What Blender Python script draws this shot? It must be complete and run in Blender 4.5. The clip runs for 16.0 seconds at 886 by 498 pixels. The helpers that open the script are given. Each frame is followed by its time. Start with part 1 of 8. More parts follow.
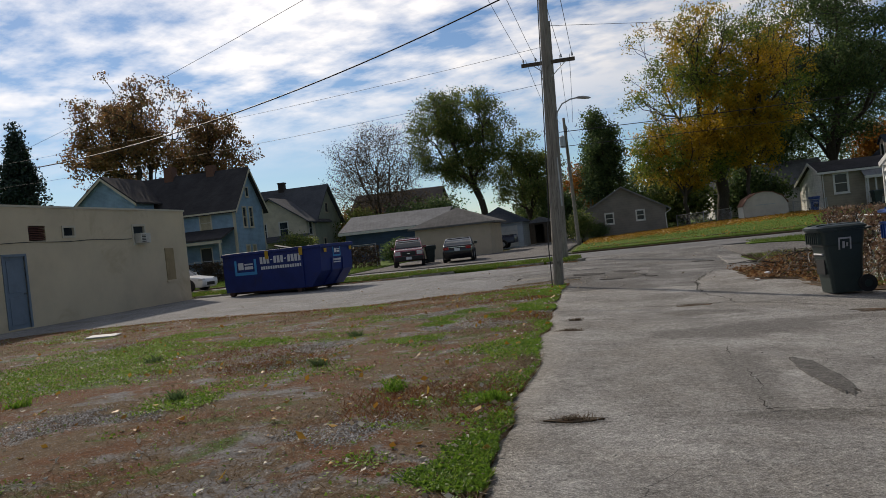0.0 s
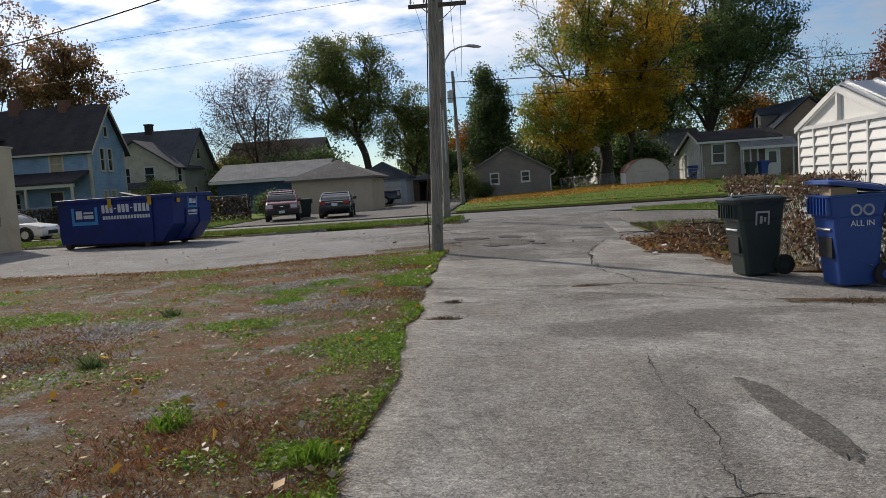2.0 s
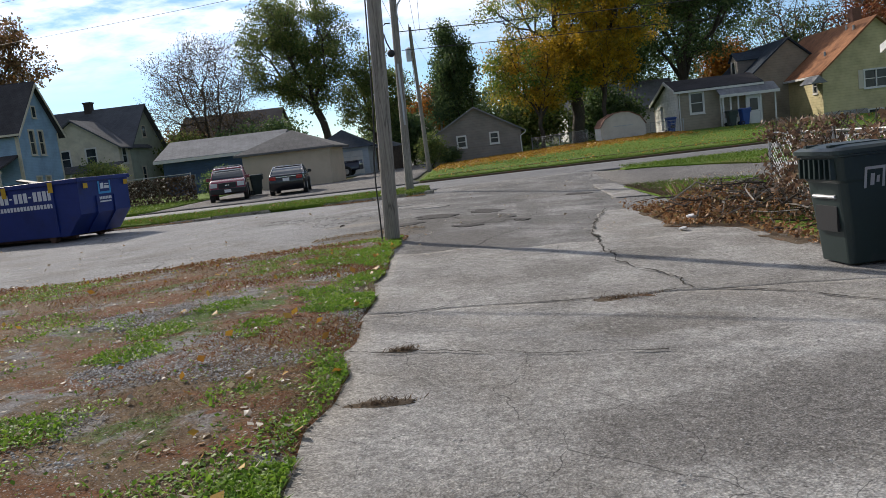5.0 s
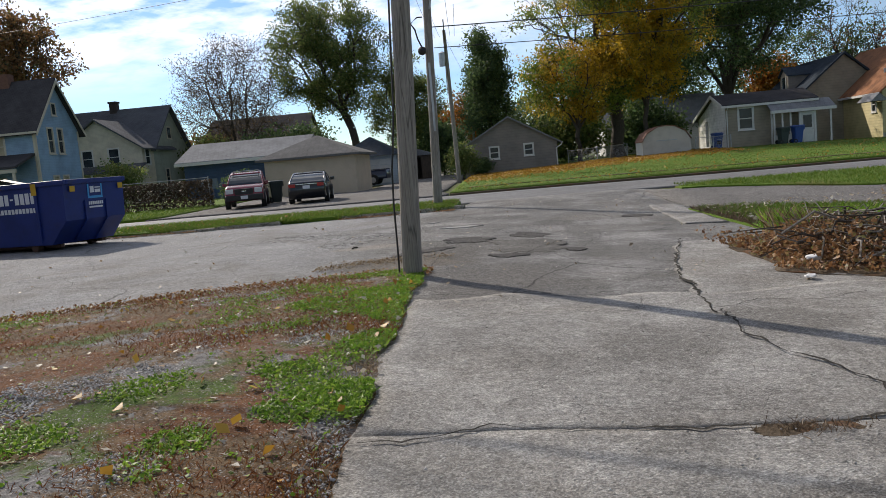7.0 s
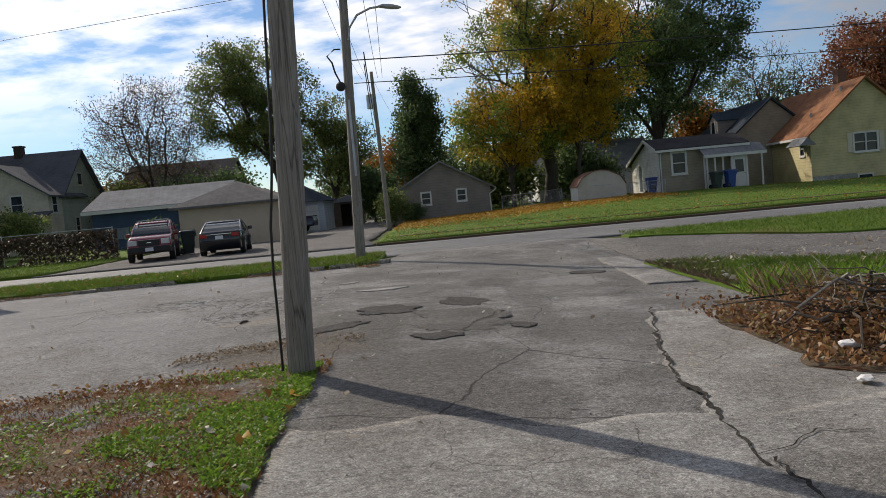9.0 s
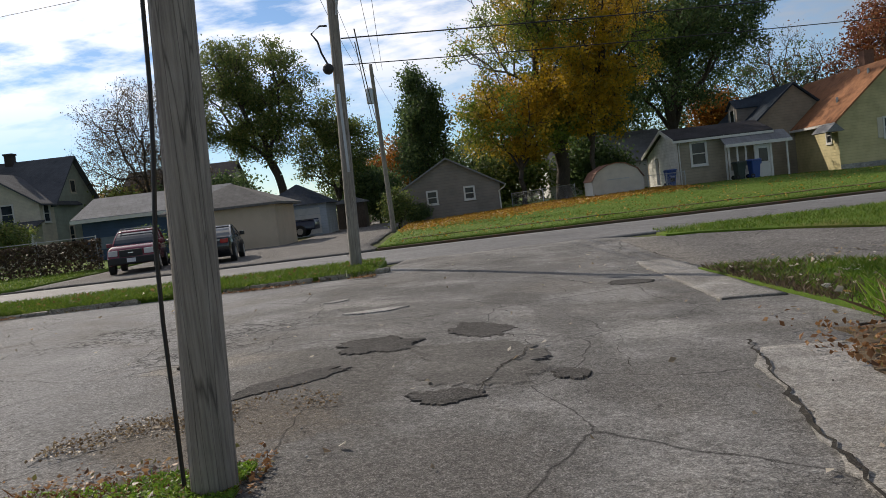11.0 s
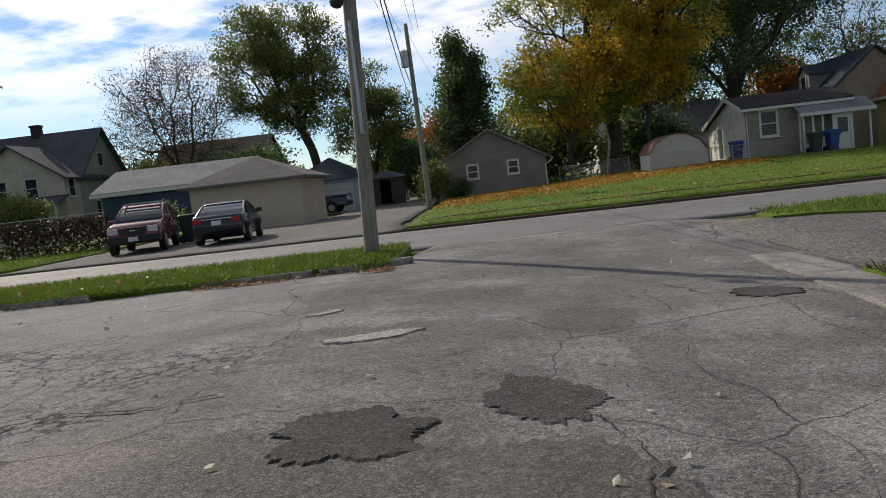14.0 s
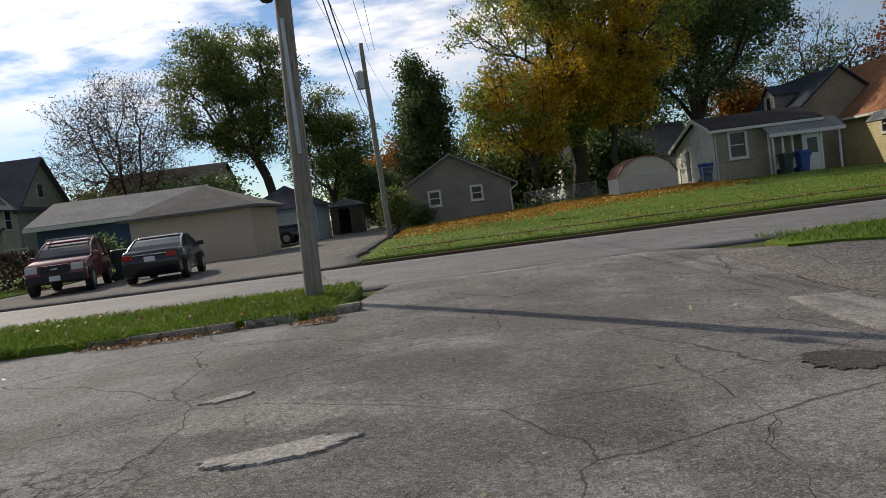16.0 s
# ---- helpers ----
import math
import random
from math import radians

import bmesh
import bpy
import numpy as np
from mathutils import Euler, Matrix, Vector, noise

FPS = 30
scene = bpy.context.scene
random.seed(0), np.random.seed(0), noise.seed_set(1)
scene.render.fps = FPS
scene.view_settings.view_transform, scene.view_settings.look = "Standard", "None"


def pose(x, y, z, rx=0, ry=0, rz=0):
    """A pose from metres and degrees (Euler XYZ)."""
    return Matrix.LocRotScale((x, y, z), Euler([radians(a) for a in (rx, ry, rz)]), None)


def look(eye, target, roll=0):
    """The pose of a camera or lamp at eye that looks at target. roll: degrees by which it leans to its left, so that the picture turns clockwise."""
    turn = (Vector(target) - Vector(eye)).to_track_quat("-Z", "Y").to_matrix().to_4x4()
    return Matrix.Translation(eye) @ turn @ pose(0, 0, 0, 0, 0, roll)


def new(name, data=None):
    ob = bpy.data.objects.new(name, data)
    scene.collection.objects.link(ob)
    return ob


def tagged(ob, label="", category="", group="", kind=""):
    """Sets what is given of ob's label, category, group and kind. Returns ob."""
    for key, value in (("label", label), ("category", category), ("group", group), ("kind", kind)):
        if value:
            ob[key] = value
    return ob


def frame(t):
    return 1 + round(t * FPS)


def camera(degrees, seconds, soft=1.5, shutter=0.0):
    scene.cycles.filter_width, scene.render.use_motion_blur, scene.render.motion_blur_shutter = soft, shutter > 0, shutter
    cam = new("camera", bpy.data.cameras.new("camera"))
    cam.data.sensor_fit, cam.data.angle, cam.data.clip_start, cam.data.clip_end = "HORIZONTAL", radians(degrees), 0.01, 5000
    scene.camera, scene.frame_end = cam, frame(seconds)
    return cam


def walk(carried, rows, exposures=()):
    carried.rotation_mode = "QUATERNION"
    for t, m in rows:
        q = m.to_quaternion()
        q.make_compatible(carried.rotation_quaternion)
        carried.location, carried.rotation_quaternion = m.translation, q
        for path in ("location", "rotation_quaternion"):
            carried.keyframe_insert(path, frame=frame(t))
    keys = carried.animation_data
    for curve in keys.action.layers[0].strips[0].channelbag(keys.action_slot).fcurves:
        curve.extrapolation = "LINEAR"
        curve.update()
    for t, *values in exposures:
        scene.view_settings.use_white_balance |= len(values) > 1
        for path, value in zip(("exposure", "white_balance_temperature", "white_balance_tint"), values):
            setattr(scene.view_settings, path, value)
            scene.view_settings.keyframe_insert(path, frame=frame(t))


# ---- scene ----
cam = camera(59.76, 16.0, 0.65)
PATH = [
    (0.0, pose(1.406, -18.289, 1.365, 89.38, 6.049, 12.352)),
    (0.5, pose(1.381, -17.797, 1.399, 90.723, 7.062, 10.61)),
    (1.0, pose(1.336, -17.131, 1.366, 87.32, 5.574, 8.014)),
    (1.5, pose(1.357, -16.484, 1.38, 86.537, 4.685, 5.46)),
    (2.0, pose(1.342, -15.867, 1.371, 85.356, 3.69, 3.862)),
    (2.5, pose(1.374, -15.153, 1.333, 84.291, 5.083, 2.524)),
    (3.0, pose(1.343, -14.517, 1.323, 83.4, 4.781, 1.788)),
    (3.5, pose(1.417, -14.073, 1.342, 83.017, 5.972, 0.358)),
    (5.8, pose(1.228, -10.87, 1.338, 81.742, 6.848, 2.766)),
    (6.0, pose(1.201, -10.61, 1.316, 81.378, 6.743, 3.135)),
    (6.5, pose(1.167, -9.915, 1.32, 82.295, 5.86, 4.073)),
    (7.0, pose(1.152, -9.257, 1.332, 83.614, 4.977, 3.667)),
    (7.5, pose(1.163, -8.706, 1.356, 84.082, 5.081, 3.025)),
    (8.0, pose(1.173, -7.971, 1.358, 85.031, 5.586, 1.538)),
    (8.5, pose(1.201, -7.361, 1.345, 84.883, 5.487, 0.645)),
    (9.0, pose(1.289, -6.652, 1.384, 86.508, 5.294, -1.255)),
    (9.2, pose(1.304, -6.38, 1.378, 86.897, 5.394, -2.293)),
    (11.3, pose(1.355, -3.478, 1.333, 86.309, 6.99, -0.22)),
    (11.5, pose(1.35, -3.209, 1.323, 85.871, 6.987, 0.336)),
    (12.0, pose(1.348, -2.491, 1.298, 85.06, 7.48, 1.104)),
    (12.5, pose(1.326, -1.956, 1.299, 84.977, 7.678, 1.296)),
    (13.0, pose(1.38, -1.312, 1.268, 85.151, 7.779, 1.297)),
    (13.5, pose(1.375, -0.702, 1.263, 85.2, 7.081, 1.688)),
    (14.0, pose(1.444, -0.07, 1.244, 85.116, 6.482, 2.423)),
    (14.5, pose(1.431, 0.56, 1.23, 84.403, 5.381, 3.15)),
    (15.0, pose(1.442, 1.148, 1.234, 85.679, 6.881, 3.621)),
    (15.5, pose(1.425, 1.699, 1.238, 86.14, 6.288, 2.754)),
    (16.0, pose(1.451, 2.278, 1.238, 86.792, 7.292, -0.383)),
]
walk(cam, PATH, exposures=[(t, e, k, 12) for t, e, k in ((0.0, -0.76, 6900), (1.5, -0.52, 6800), (3.0, -0.24, 6750), (3.7, -0.16, 6700), (5.8, 0.06, 6350), (6.5, 0.24, 6250), (7.0, -0.14, 6600), (8.0, -0.29, 6750), (9.0, -0.38, 6800), (11.4, -0.32, 6850), (12.0, -0.28, 6850), (12.5, -0.1, 6850), (13.0, -0.2, 6900), (13.5, -0.34, 6900), (14.0, -0.36, 6900), (16.0, -0.42, 6950))])

# ---- world, sun ----
SUN_DIR = Vector((-0.545, 0.635, 0.548)).normalized()
world = bpy.data.worlds.new("sky")
scene.world = world
world.use_nodes = True
wn, wl = world.node_tree.nodes, world.node_tree.links
wn.clear()
sky = wn.new("ShaderNodeTexSky")
sky.sky_type, sky.sun_disc = "NISHITA", False
sky.sun_elevation = math.asin(SUN_DIR.z)
sky.sun_rotation = math.atan2(SUN_DIR.x, SUN_DIR.y)
sky.air_density, sky.dust_density, sky.ozone_density = 1.0, 0.15, 2.2
tc = wn.new("ShaderNodeTexCoord")
sep = wn.new("ShaderNodeSeparateXYZ")
wl.new(tc.outputs["Generated"], sep.inputs[0])
zup = wn.new("ShaderNodeMath"); zup.operation = "MAXIMUM"; zup.inputs[1].default_value = 0.03
wl.new(sep.outputs[2], zup.inputs[0])
zadd = wn.new("ShaderNodeMath"); zadd.operation = "ADD"; zadd.inputs[1].default_value = 0.22
wl.new(zup.outputs[0], zadd.inputs[0])
cu = wn.new("ShaderNodeMath"); cu.operation = "DIVIDE"
cv = wn.new("ShaderNodeMath"); cv.operation = "DIVIDE"
wl.new(sep.outputs[0], cu.inputs[0]); wl.new(zadd.outputs[0], cu.inputs[1])
wl.new(sep.outputs[1], cv.inputs[0]); wl.new(zadd.outputs[0], cv.inputs[1])
cc = wn.new("ShaderNodeCombineXYZ")
wl.new(cu.outputs[0], cc.inputs[0]); wl.new(cv.outputs[0], cc.inputs[1])
cmap = wn.new("ShaderNodeMapping")
cmap.inputs["Rotation"].default_value = (0, 0, 0.35)
cmap.inputs["Location"].default_value = (1.3, 0.4, 0)
cmap.inputs["Scale"].default_value = (1.15, 1.5, 1)
wl.new(cc.outputs[0], cmap.inputs[0])
n1 = wn.new("ShaderNodeTexNoise"); n1.inputs["Scale"].default_value = 0.75
n1.inputs["Detail"].default_value = 9; n1.inputs["Roughness"].default_value = 0.62; n1.inputs["Distortion"].default_value = 0.35
n2 = wn.new("ShaderNodeTexNoise"); n2.inputs["Scale"].default_value = 5.5
n2.inputs["Detail"].default_value = 6; n2.inputs["Roughness"].default_value = 0.55
for n in (n1, n2):
    wl.new(cmap.outputs[0], n.inputs["Vector"])
nm = wn.new("ShaderNodeMath"); nm.operation = "MULTIPLY_ADD"; nm.inputs[1].default_value = 0.42
wl.new(n2.outputs["Fac"], nm.inputs[0]); wl.new(n1.outputs["Fac"], nm.inputs[2])
cr = wn.new("ShaderNodeValToRGB")
cr.color_ramp.elements[0].position, cr.color_ramp.elements[0].color = 0.61, (0, 0, 0, 1)
cr.color_ramp.elements[1].position, cr.color_ramp.elements[1].color = 0.79, (1, 1, 1, 1)
wl.new(nm.outputs[0], cr.inputs[0])
# clear band near the horizon
hz = wn.new("ShaderNodeMapRange"); hz.inputs[1].default_value = 0.10; hz.inputs[2].default_value = 0.21
wl.new(sep.outputs[2], hz.inputs[0])
cm = wn.new("ShaderNodeMath"); cm.operation = "MULTIPLY"
wl.new(cr.outputs[0], cm.inputs[0]); wl.new(hz.outputs[0], cm.inputs[1])
mixs = wn.new("ShaderNodeMixRGB")
# clouds scatter forwards: brightest round the sun, dim on the far side
dsun = wn.new("ShaderNodeVectorMath"); dsun.operation = "DOT_PRODUCT"
dsun.inputs[1].default_value = SUN_DIR
wl.new(tc.outputs["Generated"], dsun.inputs[0])
glow = wn.new("ShaderNodeMapRange"); glow.interpolation_type = "SMOOTHSTEP"
glow.inputs[1].default_value, glow.inputs[2].default_value, glow.inputs[3].default_value, glow.inputs[4].default_value = 0.2, 1.0, 0.15, 0.86
wl.new(dsun.outputs["Value"], glow.inputs[0])
ccol = wn.new("ShaderNodeMixRGB"); ccol.blend_type = "MULTIPLY"; ccol.inputs[0].default_value = 1.0
ccol.inputs[1].default_value = (17.0, 17.2, 17.8, 1)
wl.new(glow.outputs[0], ccol.inputs[2])
wl.new(ccol.outputs[0], mixs.inputs[2])
wl.new(cm.outputs[0], mixs.inputs[0])
tint = wn.new("ShaderNodeMixRGB"); tint.blend_type = "MULTIPLY"; tint.inputs[0].default_value = 1.0
tint.inputs[2].default_value = (0.80, 0.95, 1.12, 1)
wl.new(sky.outputs[0], tint.inputs[1]); wl.new(tint.outputs[0], mixs.inputs[1])

bg = wn.new("ShaderNodeBackground"); bg.inputs["Strength"].default_value = 0.125
wo = wn.new("ShaderNodeOutputWorld")
wl.new(mixs.outputs[0], bg.inputs[0]); wl.new(bg.outputs[0], wo.inputs[0])
sun = new("sun", bpy.data.lights.new("sun", "SUN"))
sun.data.energy, sun.data.angle, sun.data.color = 4.9, radians(0.55), (1.0, 0.92, 0.80)
sun.matrix_world = look((0, 0, 60), Vector((0, 0, 60)) - SUN_DIR)

# ---- materials ----
def node(nt, kind, **kw):
    n = nt.nodes.new(kind)
    for k, v in kw.items():
        n.inputs[k.replace("_", " ")].default_value = v
    return n


def ramp(nt, src, stops):
    r = nt.nodes.new("ShaderNodeValToRGB")
    el = r.color_ramp.elements
    while len(el) < len(stops):
        el.new(0.5)
    for e, (p, c) in zip(el, stops):
        e.position, e.color = p, (*c, 1)
    nt.links.new(src, r.inputs[0])
    return r.outputs[0]


def mixc(nt, fac, a, b, mode="MIX"):
    m = nt.nodes.new("ShaderNodeMixRGB")
    m.blend_type = mode
    for i, v in ((0, fac), (1, a), (2, b)):
        if isinstance(v, (int, float)):
            m.inputs[i].default_value = v
        elif isinstance(v, tuple):
            m.inputs[i].default_value = (*v, 1)
        else:
            nt.links.new(v, m.inputs[i])
    return m.outputs[0]


def noise_of(nt, vec, scale, detail=5, rough=0.6, dist=0.0):
    n = node(nt, "ShaderNodeTexNoise", Scale=scale, Detail=detail, Roughness=rough, Distortion=dist)
    nt.links.new(vec, n.inputs["Vector"])
    return n.outputs["Fac"]


def shader(name):
    m = bpy.data.materials.new(name)
    m.use_nodes = True
    nt = m.node_tree
    b = nt.nodes["Principled BSDF"]
    g = nt.nodes.new("ShaderNodeNewGeometry")
    return m, nt, b, g.outputs["Position"], g


def bump(nt, b, height, strength, distance=0.01):
    bp = node(nt, "ShaderNodeBump", Strength=strength, Distance=distance)
    nt.links.new(height, bp.inputs["Height"])
    nt.links.new(bp.outputs[0], b.inputs["Normal"])


def plain(name, col, rough=0.6, metal=0.0, var=0.18, scale=3.0, grain=60.0, gb=0.15, stain_or_shade=None, spec=0.5):
    """Painted or simple surface: base colour with broad stains, fine grain and a little relief."""
    m, nt, b, pos, _ = shader(name)
    big = noise_of(nt, pos, scale, 6, 0.65)
    fine = noise_of(nt, pos, grain, 4, 0.6)
    dark = tuple(c * (1 - 1.6 * var) for c in col)
    lite = tuple(min(1, c * (1 + var)) for c in col)
    c1 = ramp(nt, big, [(0.28, dark), (0.5, col), (0.75, lite)])
    c2 = mixc(nt, 0.25, c1, ramp(nt, fine, [(0.3, tuple(c * 0.7 for c in col)), (0.7, lite)]))
    if stain_or_shade:
        s = noise_of(nt, pos, scale * 0.6, 7, 0.7, 0.6)
        c2 = mixc(nt, ramp(nt, s, [(0.55, (0, 0, 0)), (0.72, (0.8, 0.8, 0.8))]), c2, stain_or_shade)
    nt.links.new(c2, b.inputs["Base Color"])
    b.inputs["Roughness"].default_value, b.inputs["Metallic"].default_value = rough, metal
    b.inputs["Specular IOR Level"].default_value = spec
    bump(nt, b, fine, gb)
    return m


def siding(name, col, pitch=0.11, stain_or_shade=None, rough=0.65):
    """Painted lap boards: shadow lines run level at the given pitch."""
    m, nt, b, pos, _ = shader(name)
    sp = nt.nodes.new("ShaderNodeSeparateXYZ")
    nt.links.new(pos, sp.inputs[0])
    md = nt.nodes.new("ShaderNodeMath"); md.operation = "MULTIPLY"; md.inputs[1].default_value = 1 / pitch
    nt.links.new(sp.outputs[2], md.inputs[0])
    fr = nt.nodes.new("ShaderNodeMath"); fr.operation = "FRACT"
    nt.links.new(md.outputs[0], fr.inputs[0])
    big = noise_of(nt, pos, 0.9, 6, 0.65)
    c = ramp(nt, big, [(0.3, tuple(v * 0.72 for v in col)), (0.55, col), (0.75, tuple(min(1, v * 1.12) for v in col))])
    # shade under each lap, drawn as a dark line in the board colour
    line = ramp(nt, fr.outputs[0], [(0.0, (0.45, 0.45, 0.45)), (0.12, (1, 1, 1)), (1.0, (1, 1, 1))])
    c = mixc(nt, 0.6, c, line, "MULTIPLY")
    if stain_or_shade:
        s = noise_of(nt, pos, 1.7, 7, 0.7, 0.5)
        c = mixc(nt, ramp(nt, s, [(0.52, (0, 0, 0)), (0.75, (0.7, 0.7, 0.7))]), c, stain_or_shade)
    nt.links.new(c, b.inputs["Base Color"])
    b.inputs["Roughness"].default_value = rough
    inv = nt.nodes.new("ShaderNodeMath"); inv.operation = "SUBTRACT"; inv.inputs[0].default_value = 1
    nt.links.new(fr.outputs[0], inv.inputs[1])
    bump(nt, b, inv.outputs[0], 0.7, 0.015)
    return m


def shingles(name, col, lite=1.35, stain_or_shade=None):
    m, nt, b, pos, _ = shader(name)
    br = node(nt, "ShaderNodeTexBrick", Scale=1.0, Mortar_Size=0.012, Bias=0.0, Brick_Width=0.32, Row_Height=0.14)
    mp = nt.nodes.new("ShaderNodeMapping")
    mp.inputs["Rotation"].default_value = (radians(0), 0, 0)
    sp = nt.nodes.new("ShaderNodeSeparateXYZ"); nt.links.new(pos, sp.inputs[0])
    ad = nt.nodes.new("ShaderNodeMath"); ad.operation = "ADD"
    nt.links.new(sp.outputs[0], ad.inputs[0]); nt.links.new(sp.outputs[1], ad.inputs[1])
    zz = nt.nodes.new("ShaderNodeMath"); zz.operation = "MULTIPLY"; zz.inputs[1].default_value = 1.8
    nt.links.new(sp.outputs[2], zz.inputs[0])
    cb = nt.nodes.new("ShaderNodeCombineXYZ")
    nt.links.new(ad.outputs[0], cb.inputs[0]); nt.links.new(zz.outputs[0], cb.inputs[1])
    nt.links.new(cb.outputs[0], br.inputs["Vector"])
    br.inputs["Color1"].default_value = (*col, 1)
    br.inputs["Color2"].default_value = (*[min(1, v * lite) for v in col], 1)
    br.inputs["Mortar"].default_value = (*[v * 0.45 for v in col], 1)
    big = noise_of(nt, pos, 0.7, 7, 0.7)
    c = mixc(nt, 0.55, br.outputs["Color"], ramp(nt, big, [(0.3, tuple(v * 0.6 for v in col)), (0.7, tuple(min(1, v * 1.5) for v in col))]))
    if stain_or_shade:
        s = noise_of(nt, pos, 1.1, 7, 0.7, 0.5)
        c = mixc(nt, ramp(nt, s, [(0.5, (0, 0, 0)), (0.68, (0.75, 0.75, 0.75))]), c, stain_or_shade)
    nt.links.new(c, b.inputs["Base Color"])
    b.inputs["Roughness"].default_value = 0.95
    b.inputs["Specular IOR Level"].default_value = 0.12
    bump(nt, b, noise_of(nt, pos, 90, 3), 0.3)
    return m


def foliage(name, stops, thru=0.45, rough=0.5, other=None, patch=0.16):
    """Leaves: each one its own shade, with light shining through."""
    m, nt, b, pos, g = shader(name)
    isl = g.outputs["Random Per Island"]
    c = ramp(nt, isl, stops)
    if other:
        c = mixc(nt, ramp(nt, noise_of(nt, pos, patch, 4, 0.6), [(0.50, (0, 0, 0)), (0.58, (1, 1, 1))]), c, ramp(nt, isl, other))
    big = noise_of(nt, pos, 0.45, 3)
    c = mixc(nt, 0.5, c, ramp(nt, big, [(0.3, (0.45, 0.45, 0.45)), (0.7, (1, 1, 1))]), "MULTIPLY")
    nt.links.new(c, b.inputs["Base Color"])
    b.inputs["Roughness"].default_value = rough
    b.inputs["Specular IOR Level"].default_value = 0.25
    tr = nt.nodes.new("ShaderNodeBsdfTranslucent")
    nt.links.new(c, tr.inputs["Color"])
    mx = nt.nodes.new("ShaderNodeMixShader"); mx.inputs[0].default_value = thru
    nt.links.new(b.outputs[0], mx.inputs[1]); nt.links.new(tr.outputs[0], mx.inputs[2])
    nt.links.new(mx.outputs[0], nt.nodes["Material Output"].inputs["Surface"])
    return m


def cracks_of(nt, pos, scale, width, warp=0.6):
    """Thin wandering lines: 0 on the crack, 1 away from it."""
    w = node(nt, "ShaderNodeTexNoise", Scale=scale * 2.2, Detail=4)
    nt.links.new(pos, w.inputs["Vector"])
    ms = nt.nodes.new("ShaderNodeVectorMath"); ms.operation = "MULTIPLY_ADD"
    ms.inputs[1].default_value = (warp, warp, 0)
    nt.links.new(w.outputs["Color"], ms.inputs[0]); nt.links.new(pos, ms.inputs[2])
    v = node(nt, "ShaderNodeTexVoronoi", Scale=scale)
    v.feature = "DISTANCE_TO_EDGE"
    nt.links.new(ms.outputs[0], v.inputs["Vector"])
    return ramp(nt, v.outputs["Distance"], [(0.0, (0, 0, 0)), (width, (1, 1, 1))])


def paving(name, cols, gravel=70.0, rough=0.9, relief=0.5, crack=(0.35, 0.012, 0.5), fine_crack=None, blotch=0.5, speck=0.35, pebble=0.25, grit=0.5, webs=(), old=None, dirt=None, stains=()):
    """Concrete or asphalt: blotches, exposed stones, cracks and fine relief."""
    m, nt, b, pos, _ = shader(name)
    big = noise_of(nt, pos, blotch, 8, 0.68, 0.4)
    c = ramp(nt, big, [(0.36, cols[0]), (0.5, cols[1]), (0.63, cols[2])])
    mid = noise_of(nt, pos, 5.0, 8, 0.75)
    c = mixc(nt, 0.5, c, ramp(nt, mid, [(0.32, (0.4, 0.4, 0.4)), (0.62, (1.0, 1.0, 1.0))]), "MULTIPLY")
    strk = noise_of(nt, pos, 1.7, 7, 0.7, 0.8)
    c = mixc(nt, 0.55, c, ramp(nt, strk, [(0.36, (0.5, 0.49, 0.47)), (0.55, (1.0, 1.0, 1.0))]), "MULTIPLY")
    if old:
        # an older, paler surface west of a wandering edge
        sx = nt.nodes.new("ShaderNodeSeparateXYZ"); nt.links.new(pos, sx.inputs[0])
        ad = nt.nodes.new("ShaderNodeMath"); ad.operation = "MULTIPLY_ADD"; ad.inputs[1].default_value = 4.0
        nt.links.new(noise_of(nt, pos, 0.5, 6, 0.7), ad.inputs[0]); nt.links.new(sx.outputs[0], ad.inputs[2])
        mr = nt.nodes.new("ShaderNodeMapRange"); mr.inputs[1].default_value, mr.inputs[2].default_value = old[0], old[1]
        nt.links.new(ad.outputs[0], mr.inputs[0])
        c = mixc(nt, mr.outputs[0], c, mixc(nt, 0.5, c, old[2]))
    if dirt:
        sm_ = noise_of(nt, pos, 0.42, 7, 0.7, 0.9)
        c = mixc(nt, ramp(nt, sm_, [(0.48, (0, 0, 0)), (0.64, (0.6, 0.6, 0.6))]), c, dirt)
    if stains:
        ragged = noise_of(nt, pos, 1.5, 8, 0.72, 0.5)
    for sx_, sy_, ax, ay, tone, amount in stains:
        # spilt dirt, oil and worn stretches, each with its own ragged outline
        mp = nt.nodes.new("ShaderNodeMapping")
        mp.inputs["Location"].default_value = (-sx_ / ax, -sy_ / ay, 0)
        mp.inputs["Scale"].default_value = (1 / ax, 1 / ay, 0)
        nt.links.new(pos, mp.inputs[0])
        ln = nt.nodes.new("ShaderNodeVectorMath"); ln.operation = "LENGTH"
        nt.links.new(mp.outputs[0], ln.inputs[0])
        ad = nt.nodes.new("ShaderNodeMath"); ad.operation = "MULTIPLY_ADD"; ad.inputs[1].default_value = 2.6
        nt.links.new(ragged, ad.inputs[0]); nt.links.new(ln.outputs["Value"], ad.inputs[2])
        mr = nt.nodes.new("ShaderNodeMapRange"); mr.inputs[1].default_value, mr.inputs[2].default_value, mr.inputs[4].default_value = 2.45, 2.0, amount
        nt.links.new(ad.outputs[0], mr.inputs[0])
        c = mixc(nt, mr.outputs[0], c, tone)
    vo = node(nt, "ShaderNodeTexVoronoi", Scale=gravel)
    nt.links.new(pos, vo.inputs["Vector"])
    st = ramp(nt, vo.outputs["Color"], [(0.15, tuple(v * 0.45 for v in cols[1])), (0.5, cols[1]), (0.9, tuple(min(1, v * 1.9) for v in cols[2]))])
    c = mixc(nt, speck, c, st)
